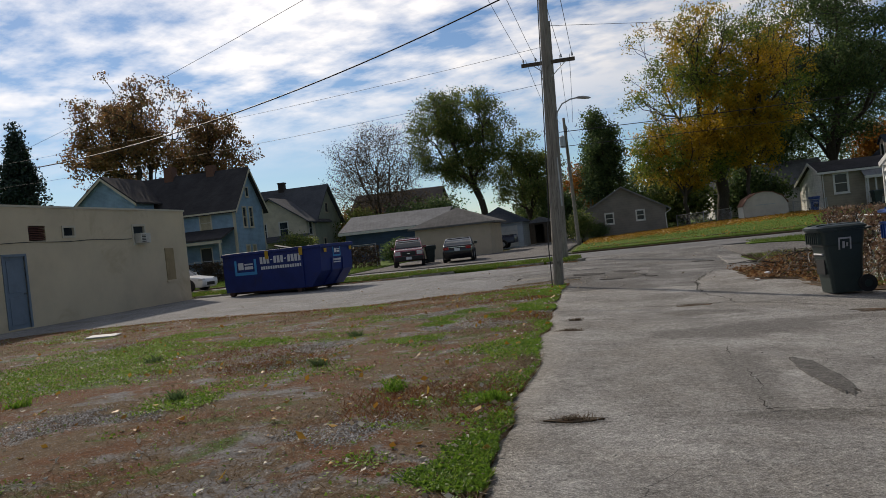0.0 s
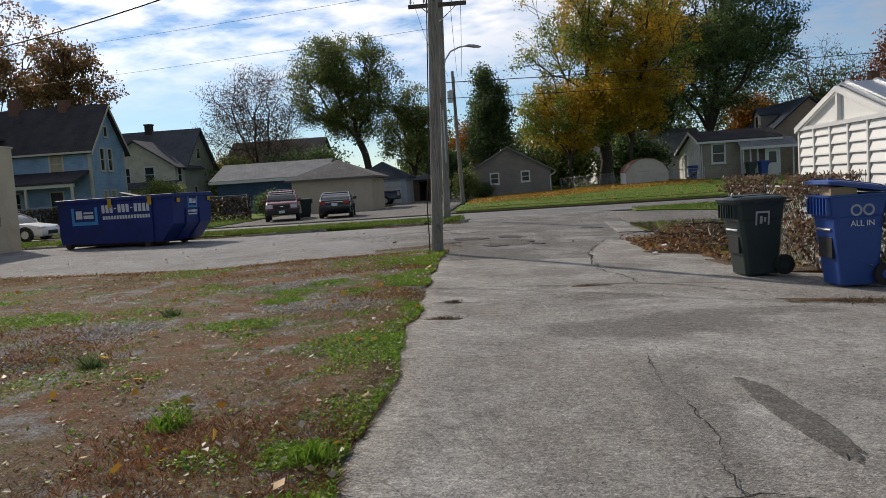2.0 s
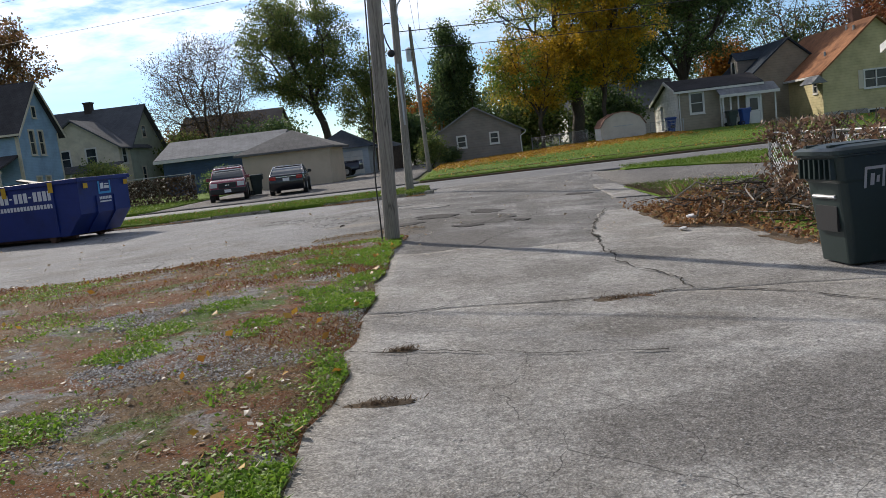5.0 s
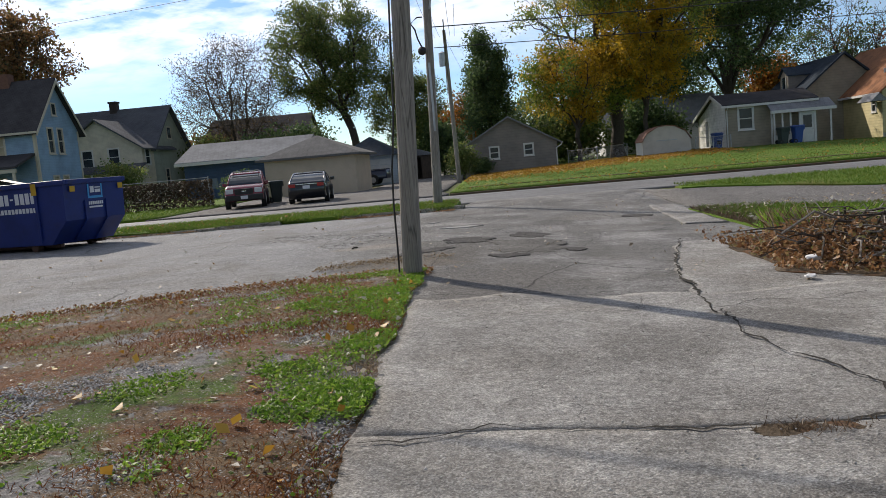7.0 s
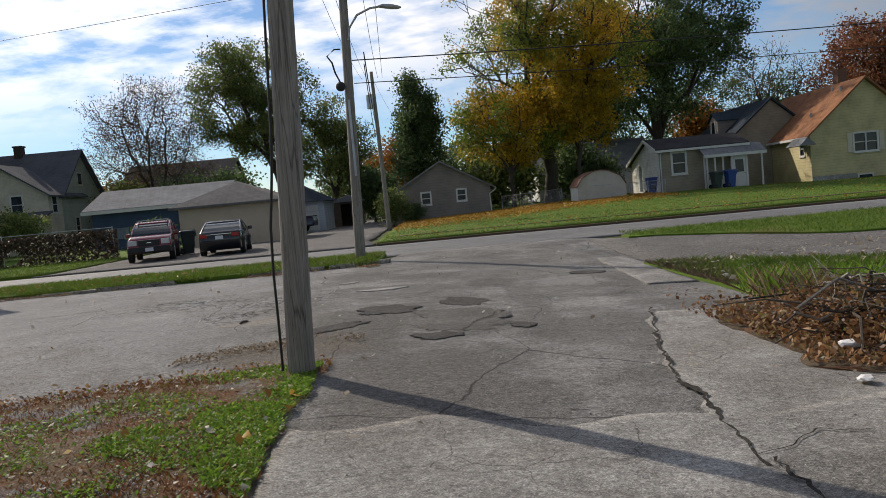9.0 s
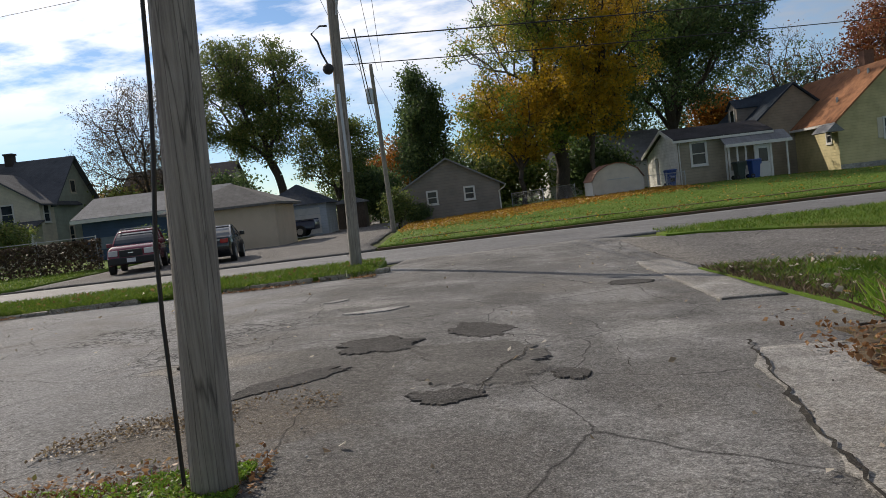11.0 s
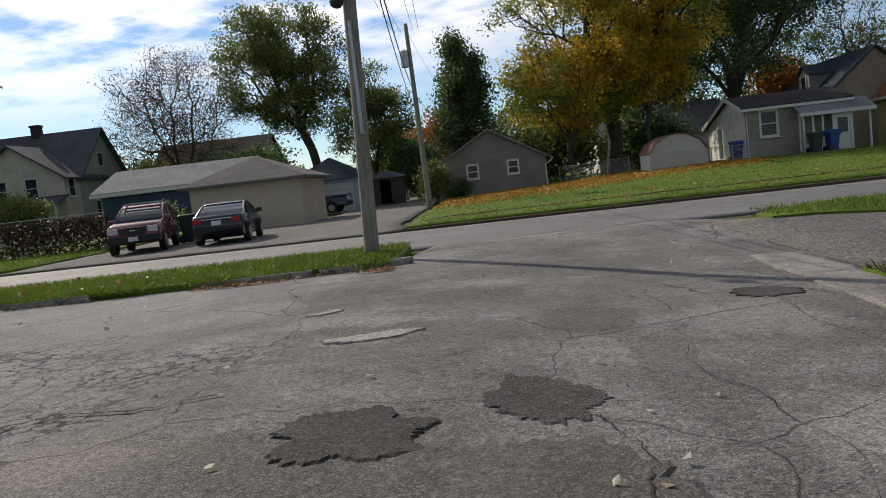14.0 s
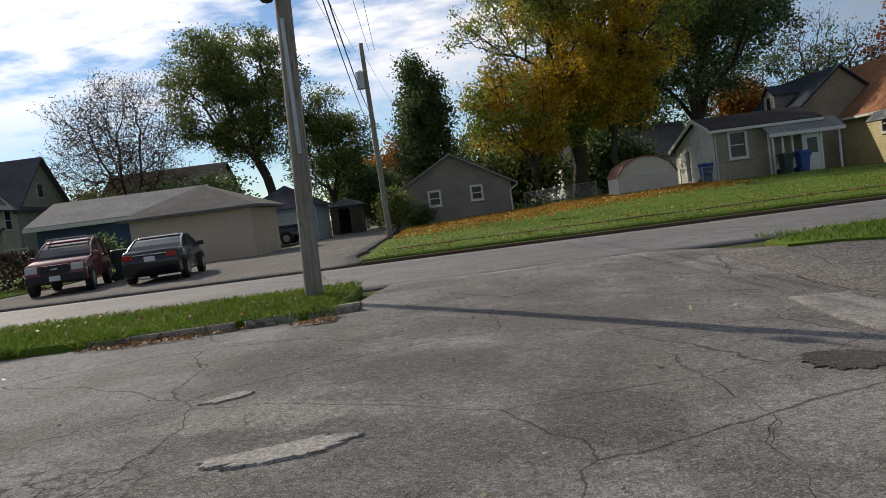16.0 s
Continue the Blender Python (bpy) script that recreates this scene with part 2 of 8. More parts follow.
    if pebble:
        v2 = node(nt, "ShaderNodeTexVoronoi", Scale=gravel * 0.33)
        nt.links.new(pos, v2.inputs["Vector"])
        dk = ramp(nt, v2.outputs["Distance"], [(0.25, (1, 1, 1)), (0.62, (0.45, 0.45, 0.45))])
        c = mixc(nt, pebble, c, dk, "MULTIPLY")
    lump = noise_of(nt, pos, 28.0, 6, 0.75)
    c = mixc(nt, grit, c, ramp(nt, lump, [(0.34, (0.30, 0.29, 0.28)), (0.5, (0.85, 0.85, 0.85)), (0.66, (1.35, 1.33, 1.30))]), "MULTIPLY")
    spall = noise_of(nt, pos, 19.0, 5, 0.7, 0.3)
    c = mixc(nt, 0.75 * grit, c, ramp(nt, spall, [(0.38, (0.50, 0.49, 0.475)), (0.5, (0.93, 0.93, 0.92)), (0.62, (1.32, 1.31, 1.29))]), "MULTIPLY")
    fine = noise_of(nt, pos, 75.0, 3, 0.6)
    c = mixc(nt, 0.55 * min(1.0, 1.6 * grit), c, ramp(nt, fine, [(0.36, (0.35, 0.34, 0.33)), (0.5, (0.9, 0.9, 0.9)), (0.64, (1.5, 1.49, 1.47))]), "MULTIPLY")
    if crack:
        k = cracks_of(nt, pos, *crack)
        c = mixc(nt, 1.0, c, mixc(nt, 0.75, (1, 1, 1), k), "MULTIPLY")
    if fine_crack:
        k2 = cracks_of(nt, pos, *fine_crack)
        msk = ramp(nt, noise_of(nt, pos, 0.25, 3), [(0.44, (0, 0, 0)), (0.54, (1, 1, 1))])
        c = mixc(nt, 1.0, c, mixc(nt, msk, (1, 1, 1), mixc(nt, 0.7, (1, 1, 1), k2)), "MULTIPLY")
    for wx, wy, wr in webs:
        # worn hollow crazed into small plates
        ds = nt.nodes.new("ShaderNodeVectorMath"); ds.operation = "DISTANCE"; ds.inputs[1].default_value = (wx, wy, 0)
        nt.links.new(pos, ds.inputs[0])
        ad = nt.nodes.new("ShaderNodeMath"); ad.operation = "MULTIPLY_ADD"; ad.inputs[1].default_value = 2.2 * wr
        nt.links.new(noise_of(nt, pos, 0.9, 5, 0.65), ad.inputs[0]); nt.links.new(ds.outputs["Value"], ad.inputs[2])
        mr = nt.nodes.new("ShaderNodeMapRange"); mr.inputs[1].default_value, mr.inputs[2].default_value = 2.1 * wr, 1.5 * wr
        nt.links.new(ad.outputs[0], mr.inputs[0])
        c = mixc(nt, 1.0, c, mixc(nt, mr.outputs[0], (1, 1, 1), mixc(nt, 0.92, (1, 1, 1), cracks_of(nt, pos, 4.6, 0.11, 0.25))), "MULTIPLY")
    nt.links.new(c, b.inputs["Base Color"])
    b.inputs["Roughness"].default_value = rough
    b.inputs["Specular IOR Level"].default_value = 0.3
    sm = nt.nodes.new("ShaderNodeMath"); sm.operation = "ADD"
    nt.links.new(fine, sm.inputs[0]); nt.links.new(lump, sm.inputs[1])
    bump(nt, b, sm.outputs[0], relief, 0.02)
    return m


def earth(name, layers, fine=35.0, relief=0.8, stones=None):
    """Ground of several soils: layers of (noise scale, threshold, softness, colours)."""
    m, nt, b, pos, _ = shader(name)
    c = None
    f = noise_of(nt, pos, fine, 6, 0.7)
    for i, (sc, lo, soft, c0, c1) in enumerate(layers):
        col = ramp(nt, f, [(0.3, c0), (0.7, c1)])
        if c is None:
            c = col
        else:
            off = nt.nodes.new("ShaderNodeVectorMath"); off.operation = "ADD"
            off.inputs[1].default_value = (17.3 * i, 9.1 * i, 0)
            nt.links.new(pos, off.inputs[0])
            msk = ramp(nt, noise_of(nt, off.outputs[0], sc, 7, 0.68, 0.3), [(lo, (0, 0, 0)), (lo + soft, (1, 1, 1))])
            c = mixc(nt, msk, c, col)
    if stones:
        # small stones and fibres trodden into the soil
        for k, (sc, share) in enumerate(stones):
            vo = node(nt, "ShaderNodeTexVoronoi", Scale=sc)
            nt.links.new(pos, vo.inputs["Vector"])
            sp = nt.nodes.new("ShaderNodeSeparateColor")
            nt.links.new(vo.outputs["Color"], sp.inputs[0])
            tone = ramp(nt, sp.outputs[1], [(0.1, (0.045, 0.04, 0.035)), (0.45, (0.19, 0.175, 0.16)), (0.8, (0.36, 0.345, 0.33)), (1.0, (0.58, 0.56, 0.53))])
            pick = ramp(nt, sp.outputs[0], [(share - 0.02, (0.85, 0.85, 0.85)), (share, (0, 0, 0))])
            core = ramp(nt, vo.outputs["Distance"], [(0.32, (1, 1, 1)), (0.5, (0, 0, 0))])
            c = mixc(nt, mixc(nt, 1.0, pick, core, "MULTIPLY"), c, tone)
        wide = noise_of(nt, pos, 9.0, 7, 0.75)
        c = mixc(nt, 0.7, c, ramp(nt, wide, [(0.36, (0.5, 0.49, 0.48)), (0.6, (1.1, 1.1, 1.1))]), "MULTIPLY")
    nt.links.new(c, b.inputs["Base Color"])
    b.inputs["Roughness"].default_value = 0.95
    b.inputs["Specular IOR Level"].default_value = 0.15
    bump(nt, b, f, relief, 0.03)
    return m


def glass_dark(name, tint=(0.02, 0.025, 0.03), rough=0.06):
    m, nt, b, pos, _ = shader(name)
    c = ramp(nt, noise_of(nt, pos, 1.3, 4), [(0.3, tint), (0.7, tuple(v * 2.2 for v in tint))])
    nt.links.new(c, b.inputs["Base Color"])
    b.inputs["Roughness"].default_value = rough
    b.inputs["Specular IOR Level"].default_value = 0.22
    return m


M_GROUND = earth("far_ground", [(0.1, 0, 0, (0.05, 0.07, 0.02), (0.12, 0.13, 0.05)), (0.05, 0.5, 0.1, (0.08, 0.07, 0.03), (0.16, 0.13, 0.07))])
M_VERGE = earth("worn_verge", [
    (1.0, 0, 0, (0.10, 0.066, 0.036), (0.26, 0.178, 0.105)),
    (0.9, 0.52, 0.06, (0.10, 0.098, 0.096), (0.40, 0.39, 0.385)),
    (1.1, 0.49, 0.07, (0.115, 0.047, 0.022), (0.25, 0.12, 0.055)),
    (0.7, 0.56, 0.06, (0.05, 0.085, 0.015), (0.13, 0.20, 0.04))], 45.0, 1.0, ((55.0, 0.22), (105.0, 0.3)))
M_LAWN = earth("lawn_soil", [(1.0, 0, 0, (0.05, 0.10, 0.012), (0.14, 0.22, 0.03)), (0.35, 0.55, 0.12, (0.09, 0.10, 0.02), (0.20, 0.19, 0.06))], 30.0, 0.8)
M_DIRT = earth("leafy_dirt", [(1.0, 0, 0, (0.06, 0.045, 0.03), (0.19, 0.145, 0.10)), (1.6, 0.54, 0.08, (0.11, 0.055, 0.03), (0.24, 0.13, 0.07))], 40.0, 1.0)
M_CONC = paving("old_concrete", [(0.27, 0.258, 0.242), (0.40, 0.388, 0.367), (0.55, 0.54, 0.52)], 130.0, 0.92, 1.0, None, (1.1, 0.003, 0.3), 0.9, 0.22, 0.08, 0.55, (), None, (0.26, 0.235, 0.20),
                [(2.4, -8.6, 0.8, 0.5, (0.13, 0.12, 0.11), 0.8), (3.2, -8.2, 0.7, 0.5, (0.14, 0.13, 0.12), 0.8), (2.6, -6.6, 0.6, 0.35, (0.14, 0.125, 0.105), 0.8), (4.0, -7.7, 0.9, 0.25, (0.15, 0.14, 0.125), 0.8),
                 (2.45, -11.2, 0.25, 1.3, (0.17, 0.16, 0.145), 0.8), (2.6, -12.65, 0.5, 0.16, (0.08, 0.07, 0.055), 0.7), (2.2, -4.0, 0.5, 0.6, (0.17, 0.16, 0.145), 0.8), (3.4, -3.2, 0.6, 0.5, (0.16, 0.15, 0.135), 0.8), (0.95, -12.76, 0.25, 0.08, (0.08, 0.065, 0.05), 0.7)])
M_ASPH = paving("worn_asphalt", [(0.12, 0.116, 0.11), (0.235, 0.232, 0.226), (0.41, 0.405, 0.398)], 140.0, 0.92, 1.0, (0.36, 0.0018, 0.8), (4.2, 0.016, 0.3), 0.6, 0.26, 0.08, 0.6, ((-1.2, 6.1, 1.0), (-3.0, 6.9, 1.4), (-1.6, 4.6, 0.7)), (1.6, -0.4, (0.48, 0.49, 0.515)), (0.18, 0.16, 0.135),
                [(0.35, 2.1, 0.75, 1.3, (0.085, 0.075, 0.062), 0.85), (-0.3, 1.3, 0.8, 0.8, (0.13, 0.10, 0.065), 0.85), (2.6, 4.6, 0.28, 1.6, (0.11, 0.105, 0.098), 0.6), (2.5, 2.2, 0.26, 1.5, (0.11, 0.105, 0.098), 0.6),
                 (2.3, 6.8, 0.42, 0.9, (0.085, 0.08, 0.074), 0.85), (1.2, 8.6, 0.9, 0.5, (0.10, 0.095, 0.09), 0.85), (-1.0, 3.8, 0.7, 0.4, (0.34, 0.31, 0.26), 0.85), (3.4, 3.6, 0.6, 0.5, (0.40, 0.395, 0.38), 0.85),
                 (0.2, 7.4, 0.9, 0.35, (0.36, 0.35, 0.33), 0.85), (3.3, 2.0, 0.5, 0.8, (0.16, 0.155, 0.15), 0.6), (0.1, 3.2, 1.0, 0.8, (0.10, 0.092, 0.08), 0.6), (3.6, 6.3, 0.7, 0.8, (0.33, 0.325, 0.315), 0.85), (1.2, -0.6, 0.9, 1.3, (0.12, 0.11, 0.10), 0.85), (2.6, 10.5, 1.6, 0.7, (0.13, 0.125, 0.12), 0.85)])
M_STREET = paving("street_asphalt", [(0.155, 0.156, 0.162), (0.20, 0.201, 0.206), (0.25, 0.25, 0.253)], 80.0, 0.75, 0.3, (0.16, 0.0015, 0.8), None, 0.2, 0.2, 0.1)
M_PATCH = paving("patch_asphalt", [(0.06, 0.057, 0.054), (0.095, 0.09, 0.085), (0.15, 0.143, 0.135)], 95.0, 0.95, 1.0, None, None, 1.2, 0.45, 0.4)
M_PATCH2 = paving("grey_patch", [(0.13, 0.125, 0.117), (0.175, 0.168, 0.158), (0.225, 0.216, 0.203)], 95.0, 0.95, 0.8, None, None, 1.2, 0.3, 0.3)
M_PALE = paving("pale_patch", [(0.34, 0.33, 0.31), (0.42, 0.41, 0.39), (0.50, 0.49, 0.47)], 70.0, 0.9, 0.6, None, None, 1.2, 0.25, 0.3)
M_GRAVEL = paving("gravel_lot", [(0.14, 0.133, 0.124), (0.21, 0.20, 0.19), (0.29, 0.28, 0.27)], 45.0, 0.95, 1.0, (0.3, 0.003, 0.6), None, 0.4, 0.5, 0.4)
M_KERB = paving("kerb_stone", [(0.34, 0.30, 0.24), (0.50, 0.46, 0.38), (0.62, 0.57, 0.48)], 40.0, 0.9, 0.8, (1.2, 0.02, 0.4), None, 1.5, 0.25, 0.3)


def weathered(name, c0, c1, c2):
    """Grey weathered wood with upright grain and checks."""
    m, nt, b, pos, _ = shader(name)
    mp = nt.nodes.new("ShaderNodeMapping"); mp.inputs["Scale"].default_value = (9, 9, 0.35)
    nt.links.new(pos, mp.inputs[0])
    g1 = noise_of(nt, mp.outputs[0], 5.0, 7, 0.7)
    c = ramp(nt, g1, [(0.28, c0), (0.5, c1), (0.72, c2)])
    big = noise_of(nt, pos, 1.4, 5, 0.65)
    c = mixc(nt, 0.55, c, ramp(nt, big, [(0.3, (0.5, 0.48, 0.45)), (0.7, (1, 1, 1))]), "MULTIPLY")
    mp2 = nt.nodes.new("ShaderNodeMapping"); mp2.inputs["Scale"].default_value = (14, 14, 0.5)
    nt.links.new(pos, mp2.inputs[0])
    k = cracks_of(nt, mp2.outputs[0], 1.1, 0.035, 0.3)
    c = mixc(nt, 0.55, c, k, "MULTIPLY")
    nt.links.new(c, b.inputs["Base Color"])
    b.inputs["Roughness"].default_value = 0.9
    bump(nt, b, g1, 0.7, 0.01)
    return m


M_POLE = weathered("weathered_pole", (0.15, 0.135, 0.118), (0.29, 0.265, 0.232), (0.41, 0.38, 0.338))
M_BARK = weathered("bark", (0.03, 0.024, 0.018), (0.075, 0.06, 0.045), (0.14, 0.115, 0.09))
M_BLACK = plain("black_rubber", (0.012, 0.012, 0.013), 0.55)
M_TYRE = plain("tyre", (0.018, 0.018, 0.018), 0.85)
M_STEEL = plain("galvanised_steel", (0.42, 0.43, 0.44), 0.45, 0.9)
M_CHROME = plain("bright_metal", (0.6, 0.6, 0.6), 0.2, 1.0, 0.05)
M_WIRE = plain("wire", (0.02, 0.02, 0.02), 0.6)
M_STUCCO = plain("cream_stucco", (0.62, 0.52, 0.37), 0.92, 0, 0.12, 0.6, 35.0, 0.6, (0.40, 0.31, 0.19))
M_TRIM = plain("white_trim", (0.62, 0.61, 0.58), 0.6, 0, 0.1)
M_CREAMTRIM = plain("cream_trim", (0.55, 0.50, 0.40), 0.6, 0, 0.1)
M_GLASS = glass_dark("window_glass")
M_BLIND = plain("drawn_blind", (0.42, 0.36, 0.25), 0.8)
M_DOORGREY = plain("blue_grey_door", (0.16, 0.21, 0.27), 0.6, 0, 0.15)
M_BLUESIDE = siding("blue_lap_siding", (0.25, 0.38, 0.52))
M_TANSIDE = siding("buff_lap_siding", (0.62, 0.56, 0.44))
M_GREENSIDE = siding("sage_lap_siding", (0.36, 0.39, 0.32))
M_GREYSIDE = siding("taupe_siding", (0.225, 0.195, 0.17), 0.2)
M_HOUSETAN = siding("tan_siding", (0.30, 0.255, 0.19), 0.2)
# dark blotches put the shade of trees into the white colour
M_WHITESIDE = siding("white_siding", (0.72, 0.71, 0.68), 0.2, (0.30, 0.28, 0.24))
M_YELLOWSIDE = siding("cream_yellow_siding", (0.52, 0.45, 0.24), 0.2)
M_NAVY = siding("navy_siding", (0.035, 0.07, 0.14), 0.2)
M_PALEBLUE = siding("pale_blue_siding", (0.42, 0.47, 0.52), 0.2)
M_TANWALL = plain("tan_painted_block", (0.54, 0.44, 0.335), 0.85, 0, 0.1, 0.8, 40, 0.3)
M_ROOFDK = shingles("dark_shingles", (0.055, 0.052, 0.055))
M_ROOFGREY = shingles("grey_shingles", (0.19, 0.195, 0.205))
M_ROOFTAUPE = shingles("taupe_shingles", (0.135, 0.132, 0.13))
M_ROOFBLUE = shingles("blue_shingles", (0.036, 0.047, 0.062))
M_ROOFSLATE = shingles("slate_grey_shingles", (0.095, 0.10, 0.112))
M_ROOFRED = shingles("rust_shingles", (0.27, 0.13, 0.07), 1.3, (0.12, 0.06, 0.04))
M_BRICK = plain("chimney_brick", (0.16, 0.08, 0.055), 0.9, 0, 0.25, 6.0)
M_SOOT = plain("sooty_brick", (0.05, 0.04, 0.038), 0.9, 0, 0.25, 6.0)
M_FENCE = weathered("old_fence", (0.05, 0.04, 0.03), (0.11, 0.085, 0.065), (0.18, 0.14, 0.11))
M_SHEDWHITE = plain("white_enamel", (0.74, 0.74, 0.71), 0.4, 0, 0.05, 1.5, 50, 0.05)

# ---- mesh helpers ----
def part(name, bm, material, parent=None, label="", smooth=False):
    """Links a bmesh as one mesh object, under parent if given."""
    me = bpy.data.meshes.new(name)
    if "wall" in name or "wing" in name:
        bmesh.ops.remove_doubles(bm, verts=bm.verts, dist=0.0005)
    bmesh.ops.recalc_face_normals(bm, faces=bm.faces)
    bm.to_mesh(me)
    bm.free()
    me.materials.append(material)
    if smooth:
        for p in me.polygons:
            p.use_smooth = True
    ob = new(name, me)
    if parent is not None:
        ob.parent = parent
    if label:
        ob["label"] = label
    return ob


def raw(name, verts, faces, material, parent=None, smooth=False):
    me = bpy.data.meshes.new(name)
    me.from_pydata([tuple(map(float, v)) for v in verts], [], faces)
    me.materials.append(material)
    me.update()
    if smooth:
        for p in me.polygons:
            p.use_smooth = True
    ob = new(name, me)
    if parent is not None:
        ob.parent = parent
    return ob


def fast(name, verts, faces, material, parent=None):
    """Mesh from numpy arrays: verts (n, 3) and faces (m, k), all of k corners."""
    me = bpy.data.meshes.new(name)
    n, (m, k) = len(verts), faces.shape
    me.vertices.add(n)
    me.vertices.foreach_set("co", np.asarray(verts, np.float32).ravel())
    me.loops.add(m * k)
    me.loops.foreach_set("vertex_index", faces.astype(np.int32).ravel())
    me.polygons.add(m)
    me.polygons.foreach_set("loop_start", np.arange(0, m * k, k, dtype=np.int32))
    me.update(calc_edges=True)
    me.materials.append(material)
    ob = new(name, me)
    if parent is not None:
        ob.parent = parent
    return ob


def thing(name, m, label, category, group="", kind=""):
    ob = new(name)
    ob.matrix_world = m
    return tagged(ob, label, category, group, kind)


def box(bm, x0, y0, z0, x1, y1, z1, bev=0.0):
    v = [bm.verts.new(p) for p in ((x0, y0, z0), (x1, y0, z0), (x1, y1, z0), (x0, y1, z0), (x0, y0, z1), (x1, y0, z1), (x1, y1, z1), (x0, y1, z1))]
    fs = [bm.faces.new([v[i] for i in f]) for f in ((0, 3, 2, 1), (4, 5, 6, 7), (0, 1, 5, 4), (1, 2, 6, 5), (2, 3, 7, 6), (3, 0, 4, 7))]
    if bev:
        es = list({e for f in fs for e in f.edges})
        bmesh.ops.bevel(bm, geom=es, offset=bev, segments=2, affect="EDGES", profile=0.6)
    return bm


def boxes(*dims, bev=0.0):
    bm = bmesh.new()
    for d in dims:
        box(bm, *d, bev=bev)
    return bm


def tube(bm, p0, p1, r0, r1=None, n=10, caps=True):
    r1 = r0 if r1 is None else r1
    p0, p1 = Vector(p0), Vector(p1)
    d = (p1 - p0).normalized()
    a = d.orthogonal().normalized()
    b = d.cross(a)
    rings = []
    for p, r in ((p0, r0), (p1, r1)):
        rings.append([bm.verts.new(p + (a * math.cos(t) + b * math.sin(t)) * r) for t in (2 * math.pi * i / n for i in range(n))])
    for i in range(n):
        bm.faces.new((rings[0][i], rings[0][(i + 1) % n], rings[1][(i + 1) % n], rings[1][i]))
    if caps:
        bm.faces.new(rings[0][::-1])
        bm.faces.new(rings[1])
    return bm


def pipe(bm, pts, r, n=6):
    """A tube along a line of points."""
    pts = [Vector(p) for p in pts]
    rings = []
    for i, p in enumerate(pts):
        d = (pts[min(i + 1, len(pts) - 1)] - pts[max(i - 1, 0)]).normalized()
        a = d.cross(Vector((0.31, 0.17, 0.93))).normalized()
        b = d.cross(a)
        rr = r[i] if isinstance(r, (list, tuple)) else r
        rings.append([bm.verts.new(p + (a * math.cos(t) + b * math.sin(t)) * rr) for t in (2 * math.pi * k / n for k in range(n))])
    for q, s in zip(rings, rings[1:]):
        for k in range(n):
            bm.faces.new((q[k], q[(k + 1) % n], s[(k + 1) % n], s[k]))
    bm.faces.new(rings[0][::-1])
    bm.faces.new(rings[-1])
    return bm


def prism(bm, pts, lo, hi, axis):
    """A flat outline pushed along an axis. pts are the two other coordinates in order."""
    def at(p, v):
        return {"x": (v, p[0], p[1]), "y": (p[0], v, p[1]), "z": (p[0], p[1], v)}[axis]
    a = [bm.verts.new(at(p, lo)) for p in pts]
    b = [bm.verts.new(at(p, hi)) for p in pts]
    n = len(pts)
    bm.faces.new(a[::-1])
    bm.faces.new(b)
    for i in range(n):
        bm.faces.new((a[i], a[(i + 1) % n], b[(i + 1) % n], b[i]))
    return bm


def wall(bm, axis, fixed, thick, u0, u1, z0, z1, holes=()):
    """A wall along axis with openings (u0, u1, z0, z1) cut right through."""
    us = sorted({u0, u1, *[h[0] for h in holes], *[h[1] for h in holes]})
    zs = sorted({z0, z1, *[h[2] for h in holes], *[h[3] for h in holes]})
    lo, hi = sorted((fixed, fixed + thick))
    for a, b in zip(us, us[1:]):
        run = None
        for c, d in zip(zs, zs[1:]):
            mu, mz = (a + b) / 2, (c + d) / 2
            if any(h[0] < mu < h[1] and h[2] < mz < h[3] for h in holes):
                continue
            if axis == "x":
                box(bm, a, lo, c, b, hi, d)
            else:
                box(bm, lo, a, c, hi, b, d)
    return bm


def face_m(axis, u, z, fixed, out):
    """The pose of a part that looks out of a wall: its own x runs along the wall, -y points outwards."""
    if axis == "x":
        return pose(u, fixed, z, 0, 0, 0 if out < 0 else 180)
    return pose(fixed, u, z, 0, 0, -90 if out < 0 else 90)


def window(parent, axis, hole, fixed, out, frame_mat, pane_mat, trim=0.09, rail=True, sill=True):
    """A sash window in an opening: frame > pane, sill."""
    w, h = hole[1] - hole[0], hole[3] - hole[2]
    bm = bmesh.new()
    t = trim
    for d in ((-w / 2 - t, -h / 2 - t, w / 2 + t, -h / 2 + 0.02), (-w / 2 - t, h / 2 - 0.02, w / 2 + t, h / 2 + t),
              (-w / 2 - t, -h / 2 + 0.02, -w / 2 + 0.02, h / 2 - 0.02), (w / 2 - 0.02, -h / 2 + 0.02, w / 2 + t, h / 2 - 0.02)):
        box(bm, d[0], -0.035, d[1], d[2], 0.05, d[3])
    if rail:
        box(bm, -w / 2 + 0.02, 0.0, -0.03, w / 2 - 0.02, 0.05, 0.03)
    f = part("window", bm, frame_mat, parent)
    f.matrix_local = face_m(axis, (hole[0] + hole[1]) / 2, (hole[2] + hole[3]) / 2, fixed, out)
    part("pane", boxes((-w / 2 + 0.02, 0.052, -h / 2 + 0.02, w / 2 - 0.02, 0.062, h / 2 - 0.02)), pane_mat, f)
    if sill:
        part("sill", boxes((-w / 2 - t - 0.03, -0.09, -h / 2 - t - 0.04, w / 2 + t + 0.03, -0.036, -h / 2 - t + 0.005)), frame_mat, f)
    return f


